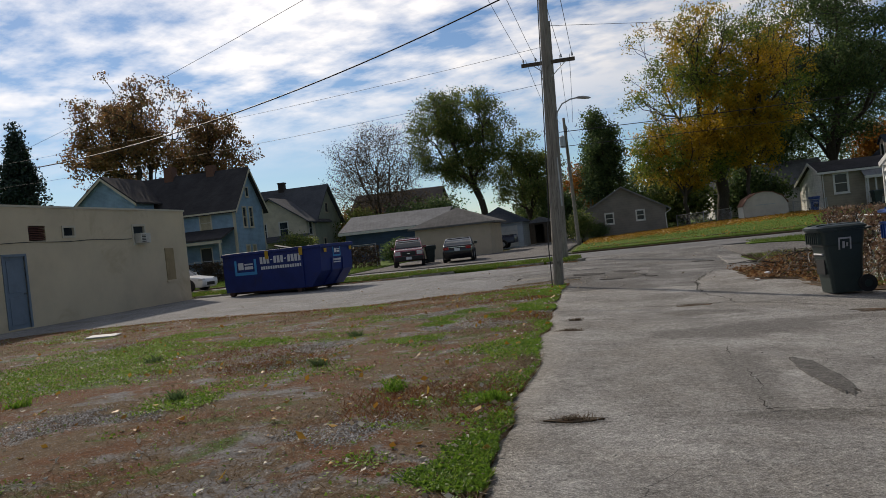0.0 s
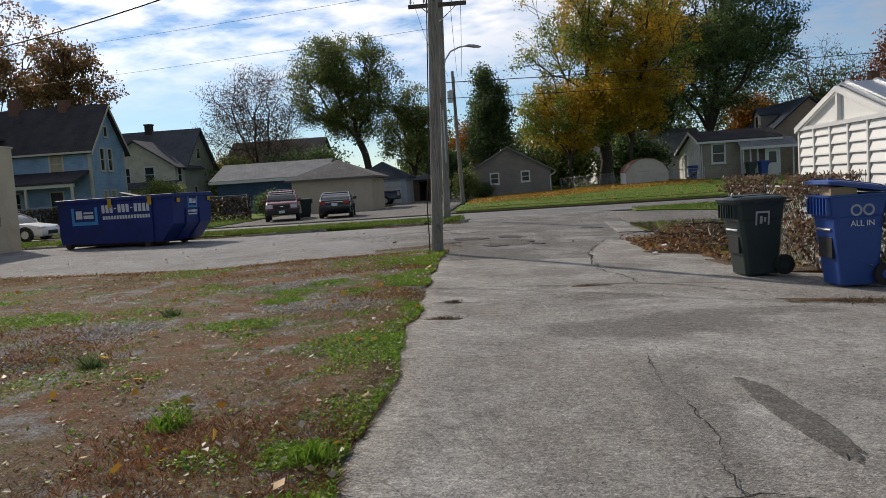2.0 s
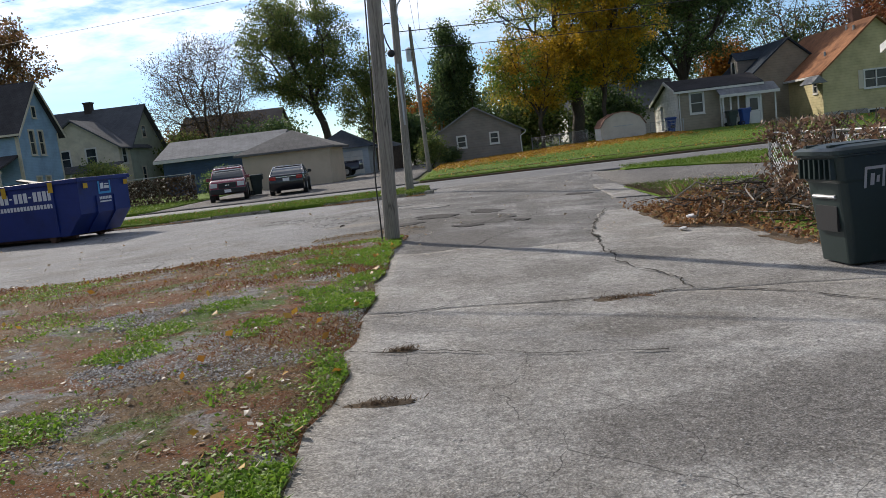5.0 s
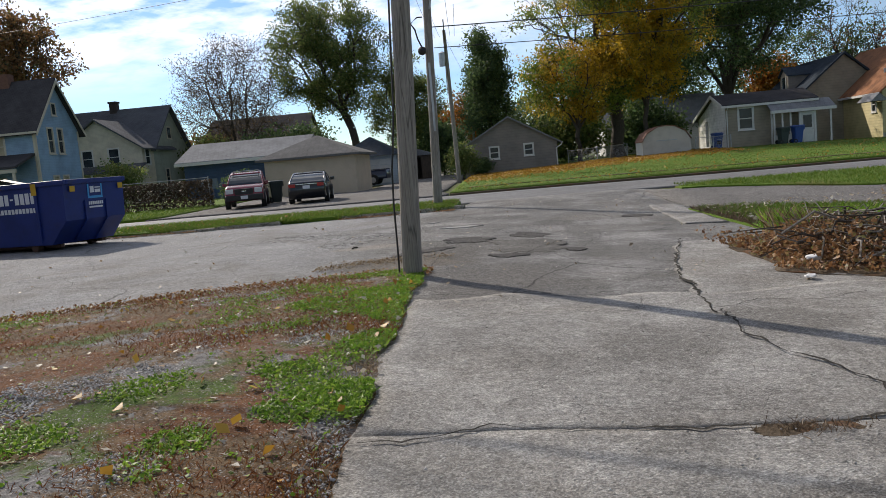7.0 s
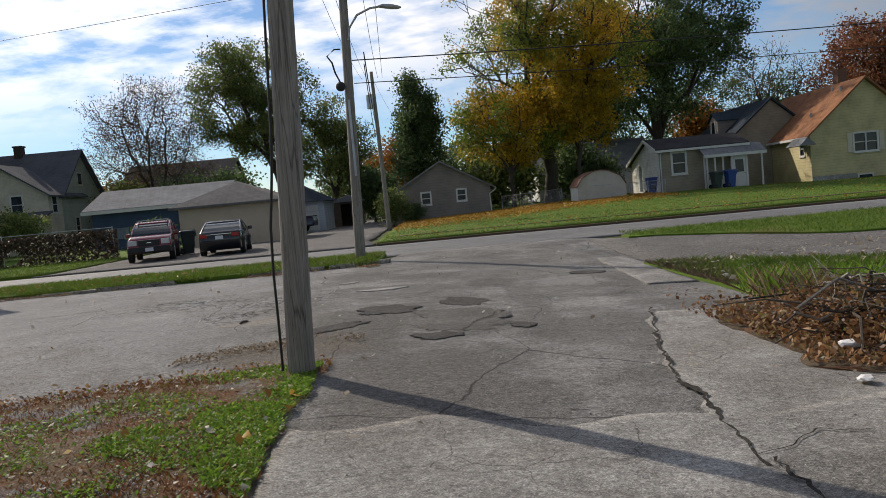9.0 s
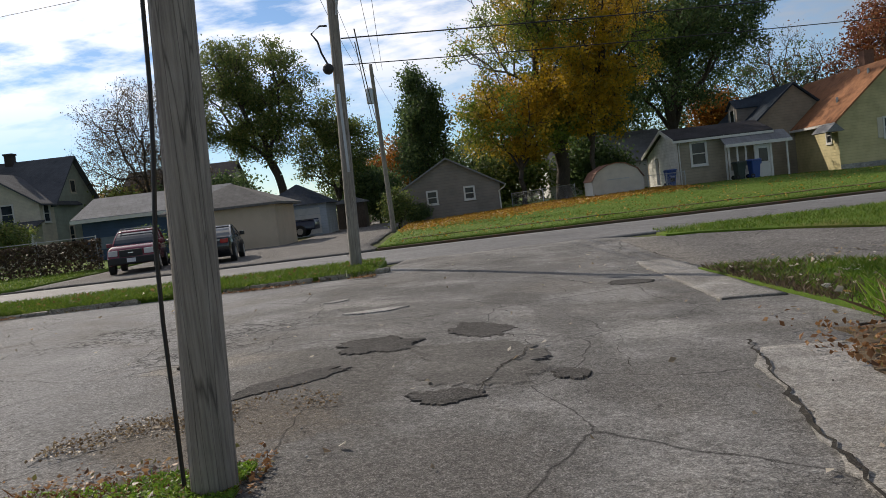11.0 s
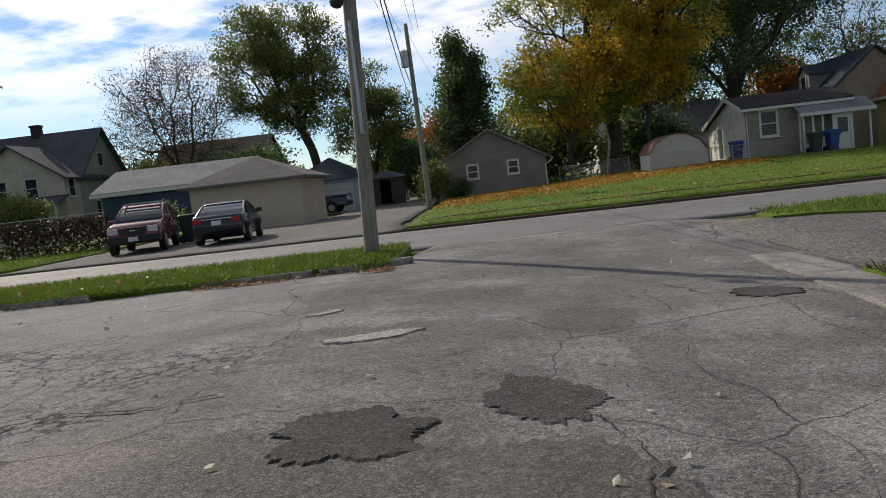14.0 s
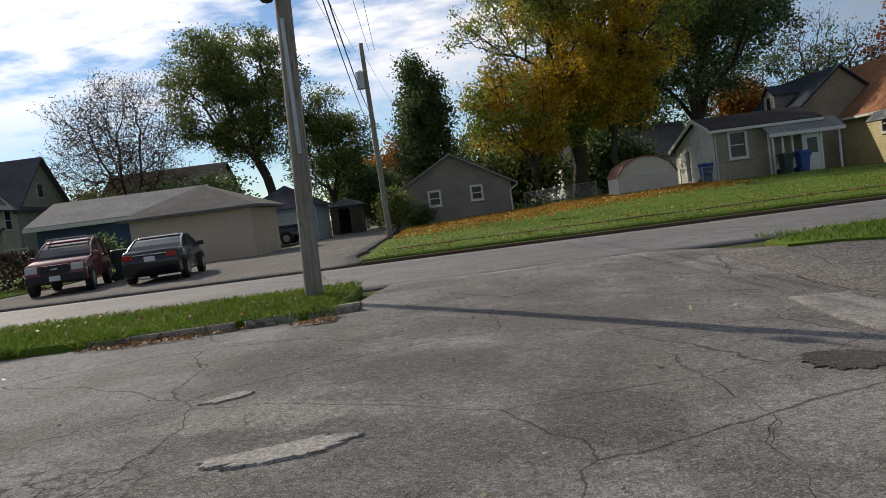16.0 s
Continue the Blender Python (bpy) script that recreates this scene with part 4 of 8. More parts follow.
# ---- buildings ----
def commercial_building():
    """Low flat-roofed stuccoed building beside the lot; its east wall faces the drive."""
    b = thing("commercial_building", pose(-16.4, -14, 0), "low cream stucco commercial building with a flat roof", "building")
    W, D, H = 14.0, 25.7, 3.78
    door = (15.45, 16.3, 0.05, 2.25)
    v1, v2, ac, bl = (16.6, 17.35, 2.72, 3.2), (18.15, 18.7, 2.84, 3.15), (22.0, 22.75, 2.5, 3.18), (24.0, 24.62, 0.95, 2.25)
    bm = bmesh.new()
    wall(bm, "y", -0.25, 0.25, 0, D, -0.1, H, [door, v1, v2, ac])
    wall(bm, "y", -W, 0.25, 0, D, -0.1, H)
    wall(bm, "x", 0, 0.25, -W + 0.25, -0.25, -0.1, H)
    wall(bm, "x", D - 0.25, 0.25, -W + 0.25, -0.25, -0.1, H)
    part("wall", bm, M_STUCCO, b)
    part("roof", boxes((-W + 0.25, 0.25, H - 0.35, -0.25, D - 0.25, H - 0.2)), M_ROOFGREY, b)
    bm = bmesh.new()
    for q in ((-0.30, -0.05, 0.04, D + 0.05), (-W - 0.05, -0.05, -W + 0.3, D + 0.05)):
        box(bm, q[0], q[1], H, q[2], q[3], H + 0.07)
    box(bm, -W + 0.3, -0.05, H, -0.30, 0.3, H + 0.07)
    box(bm, -W + 0.3, D - 0.3, H, -0.30, D + 0.05, H + 0.07)
    part("coping", bm, M_CREAMTRIM, b, "cream metal coping along the parapet")
    panel_door(b, "y", door, -0.0, 1, M_DOORGREY, M_DOORGREY)
    bm = bmesh.new()
    for i in range(8):
        z = v1[2] + 0.03 + i * 0.056
        box(bm, -0.12, v1[0], z, -0.02, v1[1], z + 0.03)
    part("louvre", bm, plain("rust_louvre", (0.09, 0.03, 0.02), 0.8), b, "dark red metal louvre vent")
    window(b, "y", v2, 0.0, 1, M_CREAMTRIM, M_GLASS, 0.05, False, False)
    window(b, "y", ac, 0.0, 1, M_CREAMTRIM, M_GLASS, 0.06, False, False)
    bm = boxes((-0.05, ac[0] + 0.1, 2.5, 0.28, ac[1] - 0.02, 2.88), bev=0.02)
    acu = part("air_conditioner", bm, plain("ac_case", (0.55, 0.53, 0.48), 0.5), b, "off-white window air conditioner with a dark grille")
    bm = bmesh.new()
    for i in range(5):
        box(bm, 0.281, ac[0] + 0.15, 2.54 + i * 0.06, 0.288, ac[1] - 0.35, 2.57 + i * 0.06)
    part("grille", bm, M_BLACK, acu)
    part("blind_window", boxes((0.003, bl[0], bl[2], 0.03, bl[1], bl[3])), plain("bricked_window", (0.33, 0.25, 0.14), 0.9), b, "painted-over tan window panel")
    part("sill", boxes((0.004, bl[0] - 0.05, bl[2] - 0.08, 0.06, bl[1] + 0.05, bl[2] - 0.003)), M_STUCCO, b)
    bm = bmesh.new()
    pipe(bm, [(0.02, 14.2 + 0.85 * i, 2.66 - 0.02 * math.sin(i * 1.7) + 0.004 * i) for i in range(10)], 0.012, 5)
    part("conduit", bm, M_WIRE, b, "thin cable along the wall")
    part("roof_unit", boxes((-8.5, 14, H, -6.6, 16, H + 1.1), bev=0.05), M_STEEL, b, "grey rooftop unit")
    return b


commercial_building()


def blue_house():
    """Two-storey frame house: main ridge east-west, front cross gable and porch."""
    b = thing("blue_house", pose(-28.6, 40, 0.3), "two-storey blue lap-sided house with dark shingle roof", "house")
    L, D, E, R = 13.0, 5.4, 5.65, 8.95
    up = (-3.1, -2.15, 3.95, 5.2)
    low = (-6.6, -5.7, 1.0, 2.5)
    dr = (-3.3, -2.35, 0.35, 2.45)
    w = (1.55, 2.15, 4.0, 5.9), (2.75, 3.35, 4.0, 5.9), (2.4, 2.85, 6.6, 7.35), (1.6, 2.2, 0.9, 2.4), (2.8, 3.4, 0.9, 2.4)
    bm = bmesh.new()
    wall(bm, "x", 0, 0.2, -L, 0, -0.3, E, [up, low, dr])
    wall(bm, "y", -0.2, 0.2, 0.2, D, -0.3, E, [w[0], w[1], w[3], w[4]] if False else [(w[0][0], w[0][1], w[0][2], E), (w[1][0], w[1][1], w[1][2], E), w[3], w[4]])
    wall(bm, "x", D - 0.2, 0.2, -L, -0.2, -0.3, E)
    wall(bm, "y", -L, 0.2, 0.2, D - 0.2, -0.3, E)
    for x0 in (-0.2, -L):
        prism(bm, [(0.0, E), (D, E), (D / 2, R)], x0, x0 + 0.2, "x")
    part("wall", bm, M_BLUESIDE, b)
    bm = bmesh.new()
    gable_roof(bm, "x", -L, 0, 0, D, E, R, 0.4, 0.14)
    part("roof", bm, M_ROOFDK, b, "dark brown shingle roof")
    bm = bmesh.new()
    box(bm, -L, -0.46, E - 0.42, 0.4, -0.36, E - 0.28)
    for s in (1, -1):
        prism(bm, [(D / 2, R + 0.02), (D / 2, R - 0.22), (D / 2 - s * (D / 2 + 0.4), E - 0.60), (D / 2 - s * (D / 2 + 0.4), E - 0.36)], 0.405, 0.45, "x")
    for yy in (0.0, D - 0.14):
        box(bm, 0.003, yy, -0.3, 0.05, yy + 0.14, E - 0.1)
    box(bm, -0.14, -0.04, -0.3, 0.0, -0.003, E - 0.1)
    part("trim", bm, M_CREAMTRIM, b)
    for h in w[:2]:
        window(b, "y", (h[0], h[1], h[2], E), 0.0, 1, M_CREAMTRIM, M_GLASS, 0.1)
    for h in w[3:]:
        window(b, "y", h, 0.0, 1, M_CREAMTRIM, M_BLIND, 0.1)
    f = window(b, "y", w[2], 0.005, 1, M_CREAMTRIM, M_GLASS, 0.08)
    f.children[0].matrix_local = pose(0, -0.075, 0)
    window(b, "x", up, 0.0, -1, M_CREAMTRIM, M_BLIND, 0.1)
    window(b, "x", low, 0.0, -1, M_CREAMTRIM, M_GLASS, 0.1)
    panel_door(b, "x", dr, 0.0, -1, plain("dark_door", (0.03, 0.025, 0.02), 0.5), M_CREAMTRIM)
    # front cross gable on the west
    bm = bmesh.new()
    x0, x1, y0, ap = -12.6, -7.2, -2.6, 9.0
    wall(bm, "x", y0, 0.2, x0, x1, -0.3, 6.9)
    wall(bm, "y", x1 - 0.2, 0.2, y0 + 0.2, 0, -0.3, 6.9)
    wall(bm, "y", x0, 0.2, y0 + 0.2, 0, -0.3, 6.9)
    prism(bm, [(x0, 6.9), (x1, 6.9), ((x0 + x1) / 2, ap)], y0, y0 + 0.2, "y")
    part("front_wing", bm, M_BLUESIDE, b)
    bm = bmesh.new()
    gable_roof(bm, "y", y0, 2.6, x0, x1, 6.9, ap, 0.35, 0.14)
    part("wing_roof", bm, M_ROOFDK, b)
    bm = bmesh.new()
    mx = (x0 + x1) / 2
    for s in (1, -1):
        prism(bm, [(mx, ap + 0.02), (mx, ap - 0.2), (mx - s * (2.7 + 0.35), 6.9 - 0.47), (mx - s * (2.7 + 0.35), 6.9 - 0.27)], y0 - 0.42, y0 - 0.36, "y")
    part("trim", bm, M_CREAMTRIM, b)
    # porch
    bm = bmesh.new()
    prism(bm, [(-2.4, 3.0), (0.0, 3.85), (0.0, 4.0), (-2.4, 3.15)], -6.9, -0.1, "x")
    part("porch_roof", bm, M_ROOFDK, b)
    part("porch_beam", boxes((-6.9, -2.35, 2.75, -0.15, -2.2, 2.98)), M_CREAMTRIM, b)
    for px in (-6.7, -3.9, -0.4):
        part("porch_post", boxes((px, -2.34, 0.3, px + 0.16, -2.2, 2.75)), M_CREAMTRIM, b)
    part("porch_floor", boxes((-6.9, -2.4, -0.3, -0.1, -0.003, 0.28)), M_FENCE, b)
    part("chimney", boxes((-3.4, 2.3, 8.0, -2.7, 3.0, 9.6)), M_BRICK, b)
    part("chimney", boxes((-7.4, 2.3, 8.0, -6.6, 3.1, 9.9)), M_BRICK, b)
    return b


blue_house()


def sage_house():
    b = thing("sage_house", pose(-29.2, 59, 0.3), "two-storey sage and buff frame house with dark roof", "house")
    L, D, E, R = 9.5, 8.0, 4.75, 8.55
    gw = (3.4, 4.2, 5.6, 6.6)
    bm = bmesh.new()
    wall(bm, "x", 0, 0.2, -L, 0, -0.3, E)
    wall(bm, "y", -0.2, 0.2, 0.2, D, -0.3, E, [(2.2, 3.0, 1.2, 2.7)])
    wall(bm, "x", D - 0.2, 0.2, -L, -0.2, -0.3, E)
    wall(bm, "y", -L, 0.2, 0.2, D - 0.2, -0.3, E)
    for x0 in (-0.2, -L):
        prism(bm, [(0.0, E), (D, E), (D / 2, R)], x0, x0 + 0.2, "x")
    part("wall", bm, M_GREENSIDE, b)
    bm = bmesh.new()
    gable_roof(bm, "x", -L, 0, 0, D, E, R, 0.45, 0.14)
    part("roof", bm, M_ROOFSLATE, b, "dark shingle roof")
    window(b, "y", (2.2, 3.0, 1.2, 2.7), 0.0, 1, M_CREAMTRIM, M_GLASS, 0.1)
    f = window(b, "y", gw, 0.005, 1, M_CREAMTRIM, M_GLASS, 0.1)
    f.children[0].matrix_local = pose(0, -0.075, 0)
    # buff front wing
    x0, x1, y0, ap = -7.7, 0.0, -2.3, 7.25
    up, up2, lw = (-3.0, -2.1, 3.3, 4.7), (-5.4, -4.5, 3.3, 4.7), (-2.6, -1.7, 0.9, 2.4)
    bm = bmesh.new()
    wall(bm, "x", y0, 0.2, x0, x1, -0.3, 4.7, [(*up[:3], 4.7), (*up2[:3], 4.7), lw])
    wall(bm, "y", x1 - 0.2, 0.2, y0 + 0.2, 0, -0.3, 4.7, [(-1.7, -0.8, 3.2, 4.5)])
    prism(bm, [(x0, 4.7), (x1, 4.7), ((x0 + x1) / 2, ap)], y0, y0 + 0.2, "y")
    part("front_wing", bm, M_TANSIDE, b)
    bm = bmesh.new()
    gable_roof(bm, "y", y0, 3.9, x0, x1, 4.7, ap, 0.4, 0.14)
    part("wing_roof", bm, M_ROOFSLATE, b)
    for h in (up, up2, lw):
        window(b, "x", h, y0, -1, M_TRIM, M_GLASS, 0.1)
    window(b, "y", (-1.7, -0.8, 3.2, 4.5), x1, 1, M_TRIM, M_GLASS, 0.1)
    bm = bmesh.new()
    prism(bm, [(y0 - 2.0, 2.6), (y0, 3.2), (y0, 3.32), (y0 - 2.0, 2.72)], x0, x1 + 0.3, "x")
    part("porch_roof", bm, M_ROOFSLATE, b)
    for px in (x0 + 0.1, (x0 + x1) / 2, x1):
        part("porch_post", boxes((px, y0 - 1.9, -0.3, px + 0.14, y0 - 1.76, 2.6)), M_TRIM, b)
    bm = boxes((-5.35, 3.6, 7.8, -4.7, 4.3, 9.45))
    box(bm, -5.42, 3.53, 9.3, -4.63, 4.37, 9.45)
    part("chimney", bm, M_SOOT, b)
    return b


sage_house()


def far_house(x, y, w, d, e, r, wall_mat, roof_mat, label, axis="x", chim=False):
    b = thing("house", pose(x, y, 0.2), label, "house")
    bm = bmesh.new()
    hole = (w * 0.3, w * 0.3 + 0.9, 1.0, 2.3)
    wall(bm, "x", 0, 0.2, 0, w, -0.3, e, [hole])
    wall(bm, "x", d - 0.2, 0.2, 0, w, -0.3, e)
    for x0 in (0, w - 0.2):
        wall(bm, "y", x0, 0.2, 0.2, d - 0.2, -0.3, e)
        if axis == "x":
            prism(bm, [(0.0, e), (d, e), (d / 2, r)], x0, x0 + 0.2, "x")
    if axis == "y":
        for y0 in (0, d - 0.2):
            prism(bm, [(0.0, e), (w, e), (w / 2, r)], y0, y0 + 0.2, "y")
    part("wall", bm, wall_mat, b)
    bm = bmesh.new()
    if axis == "x":
        gable_roof(bm, "x", 0, w, 0, d, e, r, 0.4, 0.14)
    else:
        gable_roof(bm, "y", 0, d, 0, w, e, r, 0.4, 0.14)
    part("roof", bm, roof_mat, b)
    window(b, "x", hole, 0.0, -1, M_TRIM, M_GLASS)
    if chim:
        part("chimney", boxes((w * 0.5, d * 0.5 - 0.3, r - 0.5, w * 0.5 + 0.6, d * 0.5 + 0.3, r + 0.9)), M_BRICK, b)
    return b


far_house(-33.0, 82, 12, 9, 5.6, 8.6, M_GREENSIDE, M_ROOFDK, "far dark-roofed house behind the trees")
far_house(-6.6, 86, 6, 7, 3.0, 5.2, M_TANSIDE, M_ROOFRED, "small far house with a red roof beside the alley", "y")
far_house(12, 66, 11, 8, 3.0, 5.6, M_WHITESIDE, M_ROOFGREY, "far pale house half hidden behind the trees")


def navy_garage():
    b = thing("garage", pose(-21.5, 46.5, 0.15), "long navy-sided garage with a pale grey shingle roof", "garage")
    L, D, E, R = 8.6, 7.0, 2.85, 4.1
    hole = (0.9, 2.4, 0.75, 1.5)
    bm = bmesh.new()
    wall(bm, "x", 0, 0.18, 0, L, -0.3, E, [hole])
    wall(bm, "x", D - 0.18, 0.18, 0, L, -0.3, E)
    for x0 in (0, L - 0.18):
        wall(bm, "y", x0, 0.18, 0.18, D - 0.18, -0.3, E)
        prism(bm, [(0.0, E), (D, E), (D / 2, R)], x0, x0 + 0.18, "x")
    part("wall", bm, M_NAVY, b)
    bm = bmesh.new()
    gable_roof(bm, "x", 0, L, 0, D, E, R, 0.5, 0.12)
    part("roof", bm, M_ROOFGREY, b)
    part("fascia", boxes((-0.52, -0.54, E - 0.32, L + 0.52, -0.505, E - 0.1)), M_TRIM, b)
    part("window_panel", boxes((hole[0], -0.03, hole[2], hole[1], 0.05, hole[3])), plain("boarded_panel", (0.16, 0.2, 0.25), 0.7), b, "grey boarded window")
    return b


navy_garage()


def tan_garage():
    """Hipped roof over painted block walls."""
    b = thing("garage", pose(-13.4, 39.5, 0.12), "tan painted block garage with a grey hipped roof", "garage")
    W, D, E, R, o = 5.9, 5.8, 2.28, 3.75, 0.45
    bm = bmesh.new()
    wall(bm, "x", 0, 0.2, 0, W, -0.3, E)
    wall(bm, "x", D - 0.2, 0.2, 0, W, -0.3, E)
    wall(bm, "y", 0, 0.2, 0.2, D - 0.2, -0.3, E)
    wall(bm, "y", W - 0.2, 0.2, 0.2, D - 0.2, -0.3, E)
    part("wall", bm, M_TANWALL, b)
    bm = bmesh.new()
    base = [bm.verts.new(p) for p in ((-o, -o, E - 0.05), (W + o, -o, E - 0.05), (W + o, D + o, E - 0.05), (-o, D + o, E - 0.05))]
    top = [bm.verts.new((v.co.x, v.co.y, E + 0.08)) for v in base]
    r0, r1 = bm.verts.new((W / 2, D / 2 - 0.35, R)), bm.verts.new((W / 2, D / 2 + 0.35, R))
    bm.faces.new(base[::-1])
    for i in range(4):
        bm.faces.new((base[i], base[(i + 1) % 4], top[(i + 1) % 4], top[i]))
    bm.faces.new((top[0], top[1], r0))
    bm.faces.new((top[1], top[2], r1, r0))
    bm.faces.new((top[2], top[3], r1))
    bm.faces.new((top[3], top[0], r0, r1))
    part("roof", bm, M_ROOFTAUPE, b)
    return b


tan_garage()


def white_garage():
    b = thing("garage", pose(-11.8, 55, 0.1), "pale blue garage with blue hipped roof and wide white door", "garage")
    W, D, E, R, o = 5.0, 6.0, 2.3, 4.0, 0.4
    dr = (0.9, 4.5, 0.0, 2.0)
    bm = bmesh.new()
    wall(bm, "x", 0, 0.2, 0, W, -0.3, E, [dr])
    wall(bm, "x", D - 0.2, 0.2, 0, W, -0.3, E)
    wall(bm, "y", 0, 0.2, 0.2, D - 0.2, -0.3, E)
    wall(bm, "y", W - 0.2, 0.2, 0.2, D - 0.2, -0.3, E)
    part("wall", bm, M_PALEBLUE, b)
    bm = bmesh.new()
    base = [bm.verts.new(p) for p in ((-o, -o, E - 0.02), (W + o, -o, E - 0.02), (W + o, D + o, E - 0.02), (-o, D + o, E - 0.02))]
    r0, r1 = bm.verts.new((W / 2, D / 2 - 0.4, R)), bm.verts.new((W / 2, D / 2 + 0.4, R))
    bm.faces.new(base[::-1])
    for q in ((base[0], base[1], r0), (base[1], base[2], r1, r0), (base[2], base[3], r1), (base[3], base[0], r0, r1)):
        bm.faces.new(q)
    part("roof", bm, M_ROOFBLUE, b)
    for i in range(4):
        part("door_panel", boxes((dr[0], 0.06, dr[2] + 0.5 * i + 0.01, dr[1], 0.11, dr[2] + 0.5 * i + 0.49), bev=0.012), M_TRIM, b)
    return b


white_garage()


def alley_shed():
    b = thing("shed", pose(-7.0, 63, 0.1), "small dark brown shed beside the alley", "shed")
    bm = bmesh.new()
    wall(bm, "x", 0, 0.12, 0, 2.4, -0.2, 2.1, [(0.6, 1.5, 0.0, 1.9)])
    wall(bm, "x", 2.9, 0.12, 0, 2.4, -0.2, 2.1)
    wall(bm, "y", 0, 0.12, 0.12, 2.9, -0.2, 2.1)
    wall(bm, "y", 2.28, 0.12, 0.12, 2.9, -0.2, 2.1)
    part("wall", bm, M_FENCE, b)
    bm = bmesh.new()
    prism(bm, [(-0.2, 2.1), (2.6, 2.1), (2.6, 2.2), (1.2, 2.7), (-0.2, 2.2)], -0.2, 3.2, "y")
    part("roof", bm, M_ROOFGREY, b)
    return b


alley_shed()


def taupe_garage():
    """Gabled garage end facing the street."""
    b = thing("garage", pose(-1.05, 49.5, 0.0), "taupe sided garage with a low gable and two small windows", "garage")
    W, D, E, R = 7.1, 9.0, 2.25, 4.25
    h1, h2 = (2.07, 2.68, 1.33, 2.13), (4.67, 5.26, 1.40, 2.16)
    bm = bmesh.new()
    wall(bm, "x", 0, 0.2, 0, W, -0.3, E, [h1, h2])
    wall(bm, "x", D - 0.2, 0.2, 0, W, -0.3, E)
    wall(bm, "y", 0, 0.2, 0.2, D - 0.2, -0.3, E)
    wall(bm, "y", W - 0.2, 0.2, 0.2, D - 0.2, -0.3, E)
    for y0 in (0, D - 0.2):
        prism(bm, [(0.0, E), (W, E), (W / 2, R)], y0, y0 + 0.2, "y")
    part("wall", bm, M_GREYSIDE, b)
    bm = bmesh.new()
    gable_roof(bm, "y", 0, D, 0, W, E, R, 0.35, 0.1)
    part("roof", bm, M_ROOFGREY, b)
    for h in (h1, h2):
        window(b, "x", h, 0.0, -1, M_TRIM, M_GLASS, 0.1)
    bm = bmesh.new()
    pipe(bm, [(W + 0.36, -0.3, E - 0.12), (W + 0.3, -0.25, E - 0.3), (W - 0.1, -0.08, E - 0.55), (W - 0.08, -0.08, 1.2), (W - 0.06, -0.08, 0.45), (W + 0.1, -0.15, 0.3)], 0.045, 6)
    part("downspout", bm, M_TRIM, b, "white downspout on the corner")
    return b


taupe_garage()


